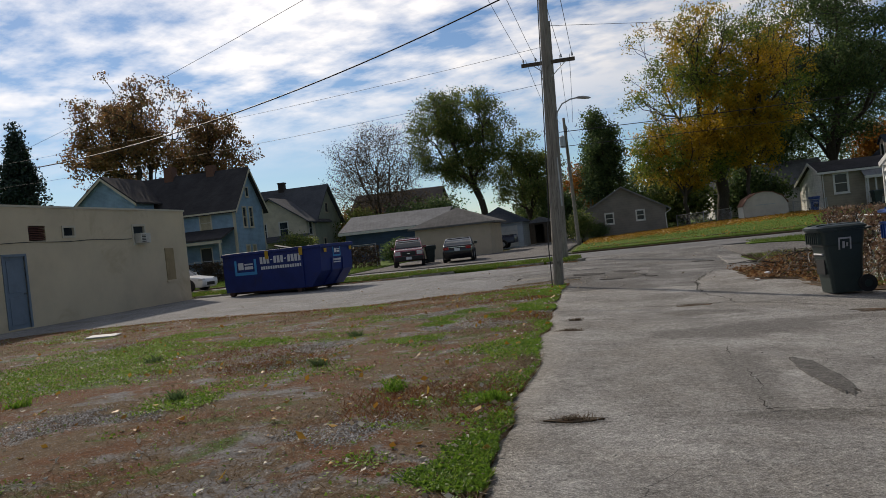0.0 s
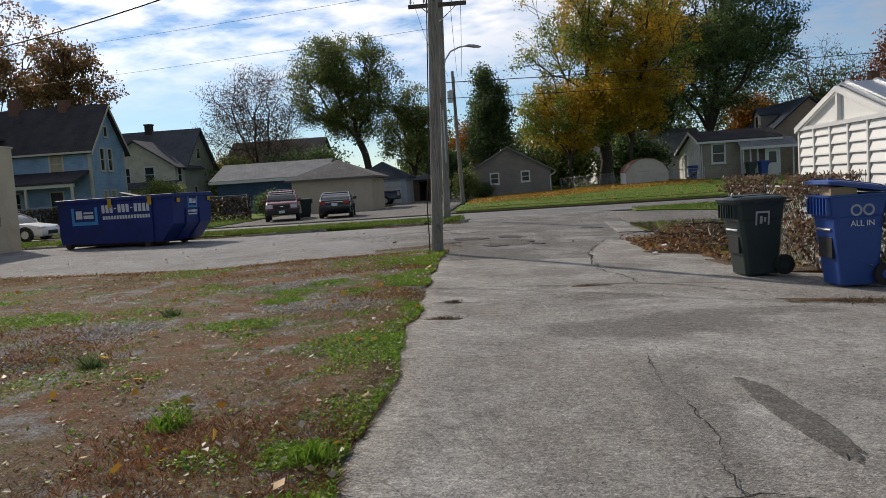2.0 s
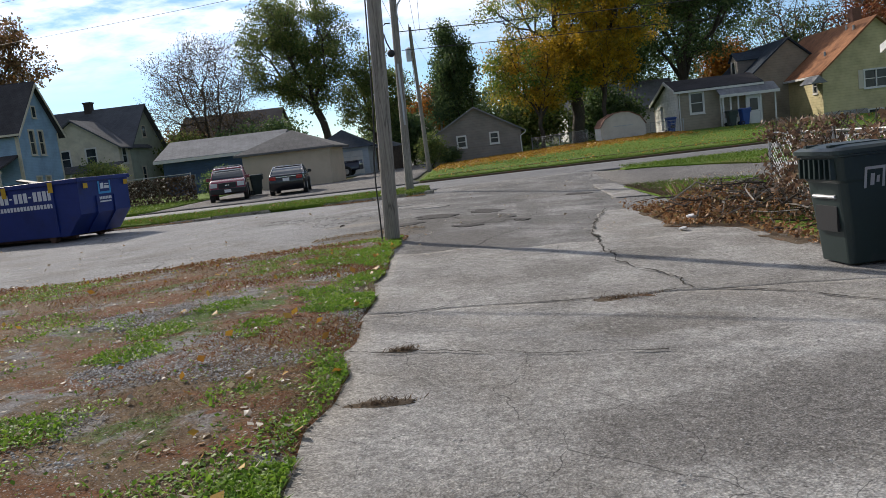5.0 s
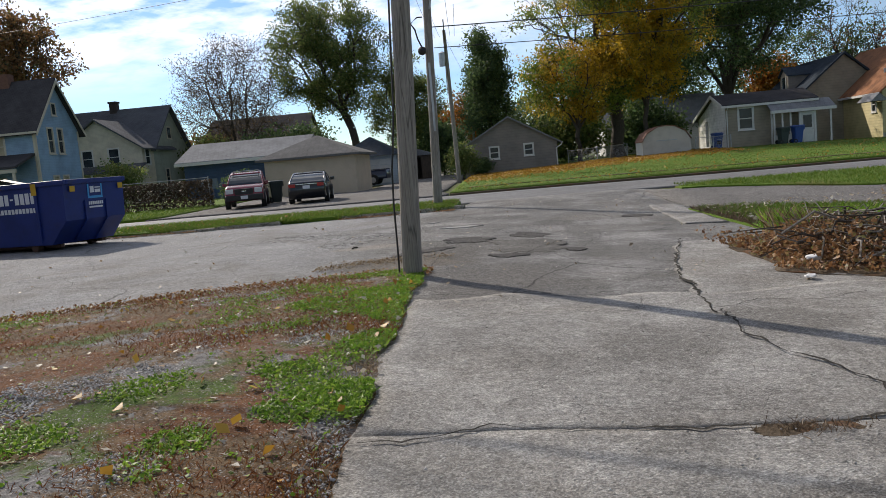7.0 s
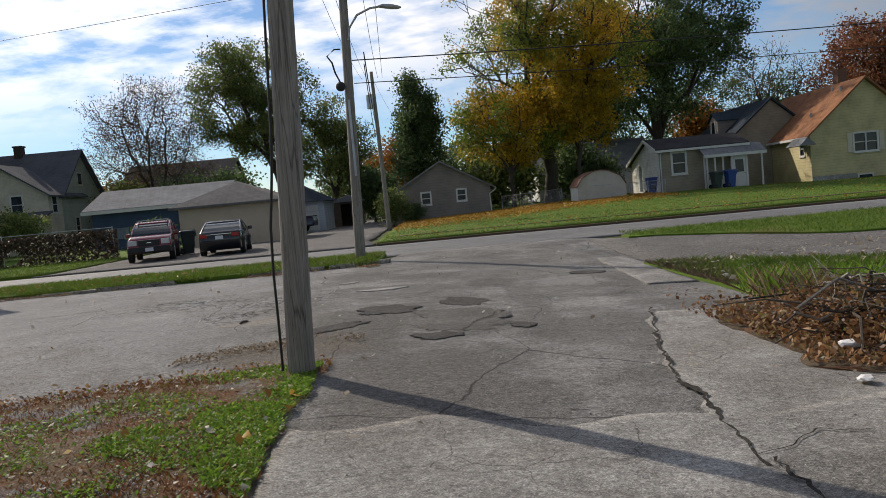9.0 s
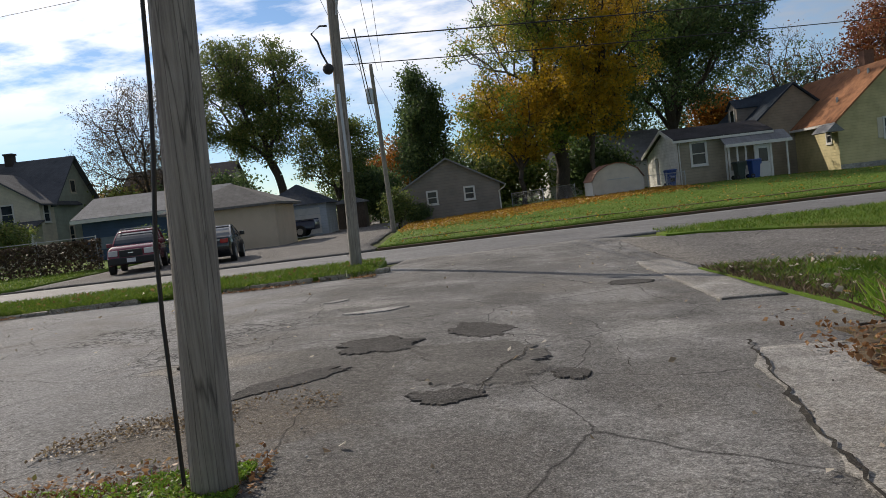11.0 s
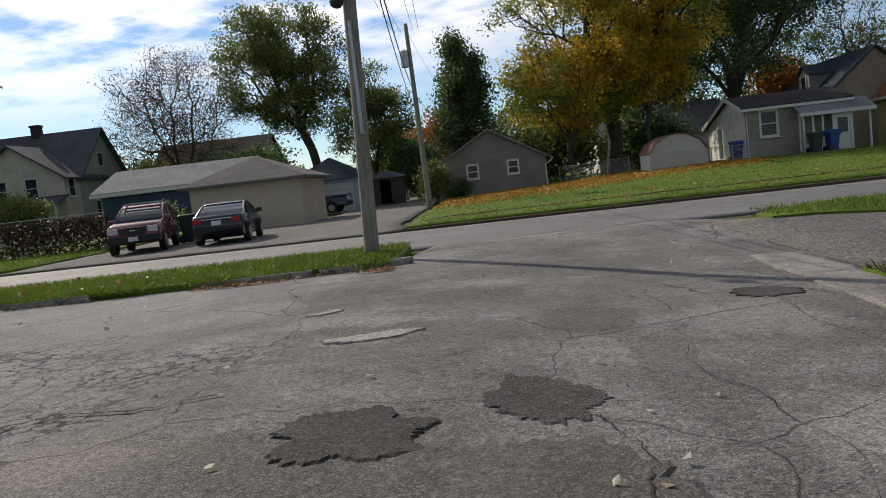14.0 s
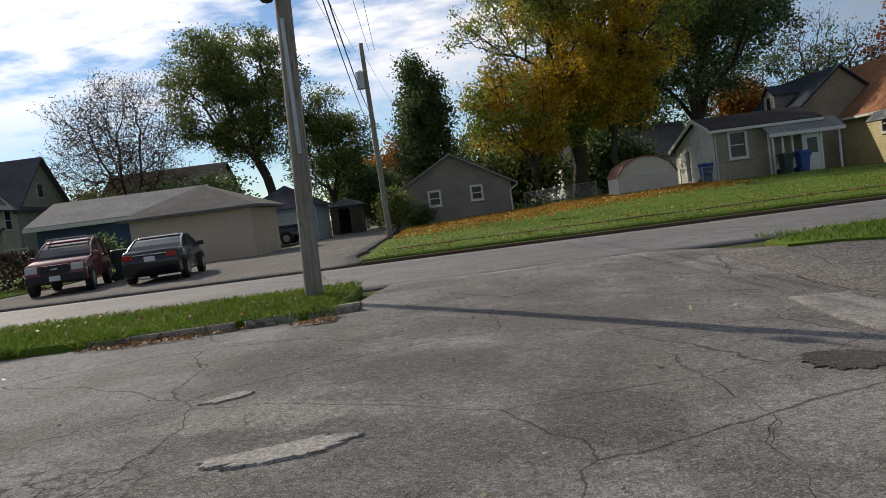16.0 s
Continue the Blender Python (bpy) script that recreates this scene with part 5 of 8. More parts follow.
def tan_house():
    """Low tan house with a white east-west wing and a glazed porch, joined to the cream house."""
    b = thing("tan_house", pose(17.7, 47, 0.45), "one-storey tan house with a dark roof and white end wall", "house")
    L, D, E, R = 6.3, 7.2, 3.15, 3.92
    PK, EB = 2.4, 2.4
    hw = (0.95, 1.85, 1.42, 2.82)
    bm = bmesh.new()
    wall(bm, "x", 0, 0.2, 0, L, -0.4, E, [hw])
    wall(bm, "x", D - 0.2, 0.2, 0, L, -0.4, EB)
    wall(bm, "y", L - 0.2, 0.2, 0.2, D - 0.2, -0.4, EB)
    part("wall", bm, M_HOUSETAN, b)
    bm = bmesh.new()
    wall(bm, "y", 0.0, 0.2, 0.2, D - 0.2, -0.4, EB, [(4.4, 5.2, 0.3, 2.2)])
    prism(bm, [(0.2, EB), (D, EB), (0.2, E)], 0.0, 0.2, "x")
    prism(bm, [(0.0, E), (D, EB), (PK, R)], 0.0, 0.2, "x")
    part("end_wall", bm, M_WHITESIDE, b, "white siding end wall with tree shade blotched into its colour")
    bm = bmesh.new()
    prism(bm, [(-0.3, E - 0.1), (PK, R), (D + 0.3, EB - 0.06), (D + 0.3, EB + 0.06), (PK, R + 0.12), (-0.3, E + 0.02)], -0.3, L, "x")
    part("roof", bm, M_ROOFDK, b)
    bm = boxes((-0.32, -0.36, E - 0.22, L, -0.30, E - 0.06))
    prism(bm, [(-0.32, E - 0.22), (PK, R - 0.1), (PK, R + 0.13), (-0.32, E + 0.03)], -0.36, -0.31, "x")
    prism(bm, [(PK, R - 0.1), (D + 0.32, EB - 0.18), (D + 0.32, EB + 0.05), (PK, R + 0.13)], -0.36, -0.31, "x")
    box(bm, -0.04, -0.04, -0.4, 0.0, 0.1, E - 0.05)
    part("trim", bm, M_TRIM, b)
    window(b, "x", hw, 0.0, -1, M_TRIM, M_GLASS, 0.12)
    part("foundation", boxes((-0.02, -0.03, -0.45, L, -0.002, 0.15)), M_CONC, b)
    bm = bmesh.new()
    pipe(bm, [(0.12, -0.36, E - 0.15), (0.1, -0.06, E - 0.4), (0.1, -0.06, 0.2), (0.1, -0.3, 0.05)], 0.04, 6)
    part("downspout", bm, M_TRIM, b)
    part("rear_wing", boxes((L - 0.2, 4.4, -0.4, 7.3, 7.2, 3.0)), M_HOUSETAN, b)
    # tall cross gable with a dormer on its west slope
    ux, uy, uw, ud, ue, ur = 7.3, 6.0, 7.0, 9.0, 3.55, 6.5
    bm = bmesh.new()
    wall(bm, "x", uy, 0.2, ux, ux + uw, -0.4, ue)
    wall(bm, "y", ux, 0.2, uy + 0.2, uy + ud, -0.4, ue)
    wall(bm, "y", ux + uw - 0.2, 0.2, uy + 0.2, uy + ud, -0.4, ue)
    wall(bm, "x", uy + ud - 0.2, 0.2, ux + 0.2, ux + uw - 0.2, -0.4, ue)
    for y0 in (uy, uy + ud - 0.2):
        prism(bm, [(ux, ue), (ux + uw, ue), (ux + uw / 2, ur)], y0, y0 + 0.2, "y")
    part("upper_wall", bm, M_HOUSETAN, b, "tan siding of the taller rear part")
    bm = bmesh.new()
    gable_roof(bm, "y", uy, uy + ud, ux, ux + uw, ue, ur, 0.3, 0.14)
    part("upper_roof", bm, M_ROOFBLUE, b, "steep blue-grey shingle roof")
    dx, dy, dw = ux + 0.3, uy + 2.6, 1.7
    bm = boxes((dx, dy, ue, dx + 2.4, dy + dw, ue + 1.85))
    prism(bm, [(dy, ue + 1.85), (dy + dw, ue + 1.85), (dy + dw / 2, ue + 2.4)], dx, dx + 2.6, "x")
    dormer = part("dormer", bm, M_GREYSIDE, b, "grey-sided dormer")
    bm = bmesh.new()
    gable_roof(bm, "x", dx, dx + 2.6, dy, dy + dw, ue + 1.9, ue + 2.5, 0.15, 0.08)
    part("dormer_roof", bm, M_ROOFBLUE, dormer)
    part("dormer_window", boxes((dx - 0.03, dy + 0.5, ue + 0.75, dx + 0.02, dy + 1.2, ue + 1.75)), M_GLASS, dormer)
    for q in (0.42, 1.2):
        part("dormer_trim", boxes((dx - 0.05, dy + q, ue + 0.65, dx - 0.002, dy + q + 0.08, ue + 1.85)), M_TRIM, dormer)
    # glazed porch
    p = (3.0, 6.9, -0.9)
    bm = bmesh.new()
    prism(bm, [(p[2] - 0.2, 2.35), (0.0, 3.0), (0.0, 3.1), (p[2] - 0.2, 2.45)], p[0] - 0.2, p[1] + 0.2, "x")
    part("porch_roof", bm, M_ROOFGREY, b, "low grey porch roof")
    part("porch_fascia", boxes((p[0] - 0.22, p[2] - 0.25, 2.25, p[1] + 0.22, p[2] - 0.205, 2.45)), M_TRIM, b)
    for px in (3.0, 3.55, 4.1, 4.7, 5.75, 6.8):
        part("porch_post", boxes((px, p[2], -0.3, px + 0.1, p[2] + 0.1, 2.3)), M_TRIM, b)
    for yy in (-0.4,):
        part("porch_post", boxes((3.0, yy, -0.3, 3.1, yy + 0.1, 2.5)), M_TRIM, b)
    bm = boxes((3.1, p[2] + 0.03, -0.3, 4.7, p[2] + 0.07, 0.75))
    part("porch_wall", bm, M_TRIM, b)
    part("porch_floor", boxes((3.0, p[2], -0.45, 6.9, -0.003, -0.05)), M_CONC, b)
    d = panel_door(b, "x", (4.83, 5.72, 0.0, 2.15), p[2] + 0.02, -1, M_TRIM, M_TRIM, True)
    return b


tan_house()


def cream_house():
    """Cream house with a rust shingle roof; gable end to the street."""
    b = thing("cream_house", pose(28.4, 47, 0.3), "cream-yellow house with steep rust-brown shingle roof", "house")
    W, D, E, R = 8.0, 11.5, 3.45, 6.95
    hw = (3.1, 4.75, 1.95, 3.2)
    bm = bmesh.new()
    wall(bm, "x", 0, 0.2, 0, W, -0.4, E, [hw, (3.3, 4.3, -0.05, 0.3)])
    wall(bm, "x", D - 0.2, 0.2, 0, W, -0.4, E)
    wall(bm, "y", 0, 0.2, 0.2, D - 0.2, -0.4, E, [(0.9, 1.5, 2.0, 2.95)])
    wall(bm, "y", W - 0.2, 0.2, 0.2, D - 0.2, -0.4, E)
    for y0 in (0, D - 0.2):
        prism(bm, [(0.0, E), (W, E), (W / 2, R)], y0, y0 + 0.2, "y")
    part("wall", bm, M_YELLOWSIDE, b)
    bm = bmesh.new()
    gable_roof(bm, "y", 0, D, 0, W, E, R, 0.35, 0.14)
    part("roof", bm, M_ROOFRED, b, "rust-brown shingle roof with worn patches")
    bm = boxes((-0.42, -0.35, E - 0.36, -0.36, D + 0.35, E - 0.2))
    part("gutter", bm, M_TRIM, b)
    window(b, "x", hw, 0.0, -1, M_TRIM, M_GLASS, 0.1)
    part("mullion", boxes((3.89, -0.04, 1.97, 3.97, 0.06, 3.18)), M_TRIM, b)
    for sx in (2.62, 4.88):
        part("shutter", boxes((sx, -0.05, 1.9, sx + 0.35, -0.003, 3.25), bev=0.01), M_CREAMTRIM, b)
    window(b, "x", (3.3, 4.3, -0.05, 0.3), 0.0, -1, M_TRIM, M_GLASS, 0.06, False, False)
    window(b, "y", (0.9, 1.5, 2.0, 2.95), 0.0, -1, M_TRIM, M_GLASS, 0.1)
    part("foundation", boxes((0.0, -0.03, -0.45, 3.2, -0.002, 0.45)), M_CONC, b)
    part("chimney", boxes((4.2, 3.6, 6.6, 4.9, 4.3, 8.2)), M_BRICK, b)
    for vx, vy in ((1.3, 2.2), (3.2, 1.5), (3.4, 3.0)):
        bm = bmesh.new()
        zz = E + (R - E) * vx / (W / 2)
        tube(bm, (vx, vy, zz), (vx, vy, zz + 0.45), 0.09, 0.09, 8)
        part("roof_vent", bm, M_STEEL, b)
    bm = bmesh.new()
    prism(bm, [(-1.2, 2.65), (-0.02, 2.65), (-0.6, 3.2)], -0.9, 1.2, "y")
    part("door_hood", bm, M_ROOFGREY, b, "small gabled hood over the side door")
    return b


cream_house()


def barn_shed():
    """Small metal shed with a barn-shaped roof."""
    b = thing("barn_shed", pose(11.3, 44, 0.5), "small white metal barn-roofed shed with rust stains", "shed")
    W, D = 3.2, 2.6
    prof = [(0, 0), (W, 0), (W, 1.0), (W - 0.35, 1.55), (W / 2 + 0.55, 1.92), (W / 2, 2.0), (W / 2 - 0.55, 1.92), (0.35, 1.55), (0, 1.0)]
    wm = plain("shed_tin", (0.50, 0.45, 0.40), 0.55, 0.1, 0.15, 1.5, 40, 0.1)
    for y0 in (0, D - 0.06):
        bm = bmesh.new()
        prism(bm, prof, y0, y0 + 0.06, "y")
        part("end_panel", bm, wm, b)
    for x0 in (0, W - 0.05):
        part("side_panel", boxes((x0, 0.06, 0, x0 + 0.05, D - 0.06, 1.0)), M_SHEDWHITE, b, "white side wall")
    bm = bmesh.new()
    up = prof[2:]
    for (x0, z0), (x1, z1) in zip(up, up[1:]):
        prism(bm, [(x0 * 1.03 - 0.05, z0 + 0.005), (x1 * 1.03 - 0.05, z1 + 0.005), (x1 * 1.03 - 0.05, z1 + 0.05), (x0 * 1.03 - 0.05, z0 + 0.05)], -0.08, D + 0.08, "y")
    part("roof", bm, plain("rusty_roof", (0.26, 0.13, 0.09), 0.7, 0.1, 0.3, 2.0, 40, 0.1, (0.14, 0.04, 0.02)), b, "rust-stained curved roof")
    part("door_track", boxes((0.9, -0.03, 1.0, 2.3, -0.003, 1.06)), M_STEEL, b)
    return b


barn_shed()


def white_shed():
    """White metal-clad garden shed: louvred panels between upright battens on its west face."""
    b = thing("garden_shed", pose(6.35, -5.75, -0.2), "white enamelled metal garden shed with a shallow gable", "shed")
    D, W, E, R = 3.0, 3.4, 2.12, 2.62
    wm = M_SHEDWHITE
    bm = bmesh.new()
    wall(bm, "y", 0.02, 0.05, 0, D, 0.0, E)
    wall(bm, "y", W - 0.05, 0.05, 0, D, 0.0, E)
    wall(bm, "x", 0.0, 0.05, 0.07, W - 0.05, 0.0, E)
    wall(bm, "x", D - 0.05, 0.05, 0.07, W - 0.05, 0.0, E)
    for x0 in (0.02, W - 0.05):
        prism(bm, [(0, E), (D, E), (D / 2, R)], x0, x0 + 0.05, "x")
    part("wall", bm, wm, b)
    n = 5
    for i in range(n + 1):
        yy = i * (D - 0.07) / n
        part("batten", boxes((-0.03, yy + 0.012, 0.0, 0.018, yy + 0.058, E), bev=0.006), wm, b)
    pitch = 0.149
    for i in range(n):
        y0, y1 = i * (D - 0.07) / n + 0.075, (i + 1) * (D - 0.07) / n - 0.005
        for k in range(14):
            z = 0.03 + k * pitch
            bm = bmesh.new()
            prism(bm, [(0.015, z), (-0.02, z + 0.008), (-0.017, z + 0.03), (0.015, z + pitch - 0.012)], y0, y1, "y")
            part("slat", bm, wm, b)
    bm = bmesh.new()
    for s in (1, -1):
        prism(bm, [(D / 2, R + 0.03), (D / 2, R - 0.05), (D / 2 - s * (D / 2 + 0.05), E - 0.06), (D / 2 - s * (D / 2 + 0.05), E + 0.03)], -0.06, -0.02, "x")
    box(bm, -0.04, -0.02, E - 0.03, 0.018, D + 0.02, E + 0.03)
    box(bm, -0.045, D / 2 - 0.03, E + 0.03, 0.018, D / 2 + 0.03, R - 0.03)
    part("gable_trim", bm, wm, b)
    bm = bmesh.new()
    gable_roof(bm, "x", 0.08, W, 0, D, E + 0.03, R + 0.04, 0.06, 0.03)
    part("roof", bm, plain("tin_roof", (0.30, 0.33, 0.36), 0.4, 0.6, 0.1), b, "ribbed blue-grey metal roof")
    for i in range(9):
        bm = bmesh.new()
        xx = 0.1 + i * 0.4
        sl = (R - E) / (D / 2)
        for s in (1, -1):
            prism(bm, [(D / 2, R + 0.075), (D / 2, R + 0.105), (D / 2 - s * (D / 2 + 0.06), E + 0.085), (D / 2 - s * (D / 2 + 0.06), E + 0.055)], xx, xx + 0.05, "x")
        part("roof_rib", bm, M_STEEL, b)
    return b


white_shed()

# ---- poles and lines ----
def pole(name, base, top, r0, r1, label):
    b = thing(name, pose(*base), label, "utility pole")
    bm = bmesh.new()
    d = Vector(top) - Vector(base)
    rnd = random.Random(int(base[1] * 10) + 3)
    n, segs = 14, 22
    rings = []
    for i in range(segs + 1):
        f = i / segs
        r = r0 + (r1 - r0) * f
        c = d * f - Vector((0, 0, 0.3)) * (1 - f)
        rings.append([bm.verts.new(c + Vector((math.cos(2 * math.pi * k / n), math.sin(2 * math.pi * k / n), 0)) * r * (1 + 0.05 * noise.noise((k * 0.9, f * 6, base[1])))) for k in range(n)])
    for q, s in zip(rings, rings[1:]):
        for k in range(n):
            bm.faces.new((q[k], q[(k + 1) % n], s[(k + 1) % n], s[k]))
    bm.faces.new(rings[-1])
    bm.faces.new(rings[0][::-1])
    part("shaft", bm, M_POLE, b, "", True)
    return b


P1, P1T = (0.062, 0.0, 0.0), (0.55, 0.0, 10.6)
P2, P2T = (-0.60, 14.0, 0.08), (-0.30, 14.0, 9.9)
P3, P3T = (-1.05, 40.0, 0.1), (-1.25, 40.0, 9.5)
pole1 = pole("utility_pole", P1, P1T, 0.120, 0.09, "tall weathered grey wooden utility pole at the grass corner")
bm = bmesh.new()
pipe(bm, [(-0.15, 0.02, 0.0), (-0.145, 0.02, 0.4), (-0.145, 0.03, 0.9), (-0.125, 0.02, 1.3), (-0.065, 0.0, 1.75), (-0.035, 0.0, 2.1), (0.0, 0.0, 2.8), (0.07, 0.0, 4.2), (0.185, 0.0, 6.5), (0.33, 0.0, 9.5)], 0.012, 6)
part("ground_cable", bm, M_BLACK, pole1, "slack black cable down the pole")
pole2 = pole("utility_pole", P2, P2T, 0.14, 0.10, "weathered wooden utility pole with a crossarm and street lamp")
bm = bmesh.new()
box(bm, -0.95, -0.18, 8.05, 1.25, -0.10, 8.2)
arm = part("crossarm", bm, M_FENCE, pole2)
for px in (-0.85, -0.35, 0.7, 1.15):
    bm = bmesh.new()
    tube(bm, (px, -0.14, 8.2), (px, -0.14, 8.26), 0.015, 0.015, 6)
    tube(bm, (px, -0.14, 8.26), (px, -0.14, 8.38), 0.045, 0.03, 8)
    part("insulator", bm, M_STEEL, arm)
bm = bmesh.new()
for s in (-0.55, 0.75):
    tube(bm, (s + 0.1, -0.19, 8.05), (0.22, -0.17, 7.5), 0.018, 0.018, 5)
part("brace", bm, M_STEEL, arm)
bm = bmesh.new()
pipe(bm, [(0.26, -0.1, 5.75), (0.32, -0.15, 6.05), (0.55, -0.2, 6.35), (0.9, -0.25, 6.48), (1.2, -0.28, 6.5)], 0.03, 8)
lamp = part("lamp_arm", bm, M_STEEL, pole2)
bm = bmesh.new()
for i, (px, r, z) in enumerate(((1.12, 0.05, 6.5), (1.25, 0.10, 6.5), (1.45, 0.12, 6.47), (1.62, 0.09, 6.44), (1.72, 0.03, 6.43))):
    ring = [bm.verts.new((px, -0.28 + r * math.cos(2 * math.pi * k / 10), z + 0.55 * r * math.sin(2 * math.pi * k / 10))) for k in range(10)]
    if i:
        for k in range(10):
            bm.faces.new((last[k], last[(k + 1) % 10], ring[(k + 1) % 10], ring[k]))
    last = ring
part("lamp_head", bm, M_STEEL, pole2, "grey cobra-head street lamp", True)
bm = bmesh.new()
bmesh.ops.create_icosphere(bm, subdivisions=2, radius=0.13)
bmesh.ops.translate(bm, verts=bm.verts, vec=(-0.05, -0.22, 4.55))
pipe(bm, [(-0.05, -0.22, 4.66), (-0.15, -0.3, 4.9), (-0.2, -0.35, 5.15), (-0.3, -0.5, 5.3), (-0.12, -0.3, 5.5), (0.02, -0.16, 5.52)], 0.022, 6)
part("cable_coil", bm, M_BLACK, pole2, "black splice case with a loop of cable")
bm = boxes((0.09, -0.19, 2.2, 0.15, -0.135, 4.2))
part("riser", bm, M_STEEL, pole2)
pole3 = pole("utility_pole", P3, P3T, 0.15, 0.10, "dark wooden utility pole with a transformer beside the alley")
bm = bmesh.new()
tube(bm, (-0.42, -0.2, 7.2), (-0.42, -0.2, 8.0), 0.22, 0.22, 14)
tube(bm, (-0.42, -0.2, 8.0), (-0.42, -0.2, 8.1), 0.22, 0.05, 14)
part("transformer", bm, M_STEEL, pole3, "grey pole-mounted transformer can")
pole4 = pole("utility_pole", (-0.6, 66, 0.1), (-0.3, 66, 9.0), 0.14, 0.1, "far wooden utility pole in the alley")
pole("utility_pole", (-5.2, 74, 0.1), (-5.2, 74, 8.4), 0.13, 0.1, "far wooden utility pole behind the garages")


def wire(a, b, sag, r=0.012, label="thin black overhead wire between poles", n=18):
    a, b = Vector(a), Vector(b)
    pts = [a.lerp(b, i / n) - Vector((0, 0, sag * 4 * (i / n) * (1 - i / n))) for i in range(n + 1)]
    bm = bmesh.new()
    pipe(bm, pts, r, 4)
    return tagged(part("overhead_wire", bm, M_WIRE), label, "wire", "overhead wires")


for dx in (-0.95, -0.45, 0.6, 1.05):
    wire((P2T[0] - 0.2 + dx, 13.86, 8.42), (dx - 0.1, -45, 8.9), 0.7, 0.010)
    wire((P2T[0] - 0.2 + dx * 0.9, 13.86, 8.42), (P3T[0] + dx * 0.6, 40, 9.1), 0.45, 0.010)
wire((0.02, 14, 5.5), (P3T[0], 40, 6.2), 0.3, 0.018)
wire((0.0, 14, 5.2), (P3T[0] - 0.1, 40, 5.6), 0.35, 0.014)
wire((P3T[0], 40, 6.0), (-0.4, 66, 6.2), 0.3, 0.016)
wire((P3T[0], 40, 9.2), (-0.35, 66, 8.8), 0.3, 0.010)
wire((-0.3, 13.9, 9.7), (60, 30, 10.5), 1.2, 0.010)
wire((-0.3, 13.9, 5.3), (60, 26, 8.6), 0.7, 0.016)
wire((-0.3, 13.9, 4.7), (60, 27, 7.6), 0.7, 0.012)
wire((0.38, 0, 7.2), (-17.6, 4.8, 5.35), 0.55, 0.022, "thick black service cable from the pole")
wire((P1T[0], 0, 9.9), (-45.0, 22, 6.8), 0.8, 0.010)
wire((-0.3, 13.9, 8.9), (-60.0, 24, 9.2), 0.8, 0.008)
wire((-0.3, 13.9, 7.4), (-60.0, 26, 8.4), 0.8, 0.008)


# ---- trees ----
def gather(nodes, parent, P, axis, trunk_h, ch, rg):
    """Every twig end joins the nearest suitable point of the growing skeleton."""
    order = np.argsort(np.linalg.norm(P - axis - np.array((0, 0, ch * 0.25)), axis=1))
    ends = []
    arr = np.zeros((len(P) * 3 + 40, 3))
    arr[:len(nodes)] = nodes
    cnt = len(nodes)
    for i in order:
        p = P[i]
        w = p - arr[:cnt]
        dist = np.linalg.norm(w, axis=1)
        out = p - axis
        cs = (w @ out) / (dist * np.linalg.norm(out) + 1e-6)
        d = dist * (1 + 1.1 * (1 - cs)) + 0.9 * np.maximum(0, arr[:cnt, 2] - p[2] + 0.1) + 3.0 * (arr[:cnt, 2] < trunk_h * 0.75)
        k = int(np.argmin(d))
        q = arr[k]
        mid = (p + q) / 2 + rg.normal(size=3) * 0.045 * np.linalg.norm(p - q) + np.array((0, 0, 0.03 * np.linalg.norm(p - q)))
        arr[cnt] = mid
        parent.append(k)
        arr[cnt + 1] = p
        parent.append(cnt)
        ends.append(cnt + 1)
        cnt += 2
    return arr[:cnt], ends


def boughs(nodes, parent, P, rg):
    """The crown is shared out among boughs, each bough among its branches, down to single twigs."""
    pts, ends = list(nodes), []
    heap_ = [(len(pts) - 1, np.arange(len(P)), 0)]
    while heap_:
        k, idx, lev = heap_.pop()
        q = pts[k]
        if len(idx) <= 2:
            for i in idx:
                pts.append((q + P[i]) / 2 + rg.normal(size=3) * 0.05 * np.linalg.norm(P[i] - q))
                parent.append(k)
                pts.append(P[i])
                parent.append(len(pts) - 2)
                ends.append(len(pts) - 1)
            continue
        kids = min(len(idx), 5 if lev == 0 else 3 if rg.rand() < 0.4 else 2)
        D = P[idx] - q
        U = D / (np.linalg.norm(D, axis=1)[:, None] + 1e-6) + 0.12 * D / np.abs(D).max()
        C = U[rg.choice(len(idx), kids, replace=False)]
        for _ in range(5):
            own = ((U[:, None] - C[None]) ** 2).sum(2).argmin(1)
            C = np.array([U[own == c].mean(0) if (own == c).any() else C[c] for c in range(kids)])
        if len(np.unique(own)) == 1:
            own = np.arange(len(idx)) % kids
        for c in range(kids):
            sub = idx[own == c]
            if not len(sub):
                continue
            aim = P[sub].mean(0) - q
            L = np.linalg.norm(aim) * (0.42 if lev else 0.5)
            d = aim / (np.linalg.norm(aim) + 1e-6)
            if parent[k] >= 0:
                was = q - pts[parent[k]]
                d = d + 0.25 * was / (np.linalg.norm(was) + 1e-6)
                d /= np.linalg.norm(d)
            mid = q + d * L * 0.55 + rg.normal(size=3) * 0.07 * L
            end = q + aim / (np.linalg.norm(aim) + 1e-6) * L + rg.normal(size=3) * 0.05 * L
            pts.append(mid)
            parent.append(k)
            pts.append(end)
            parent.append(len(pts) - 2)
            heap_.append((len(pts) - 1, sub, lev + 1))
    return np.array(pts), ends


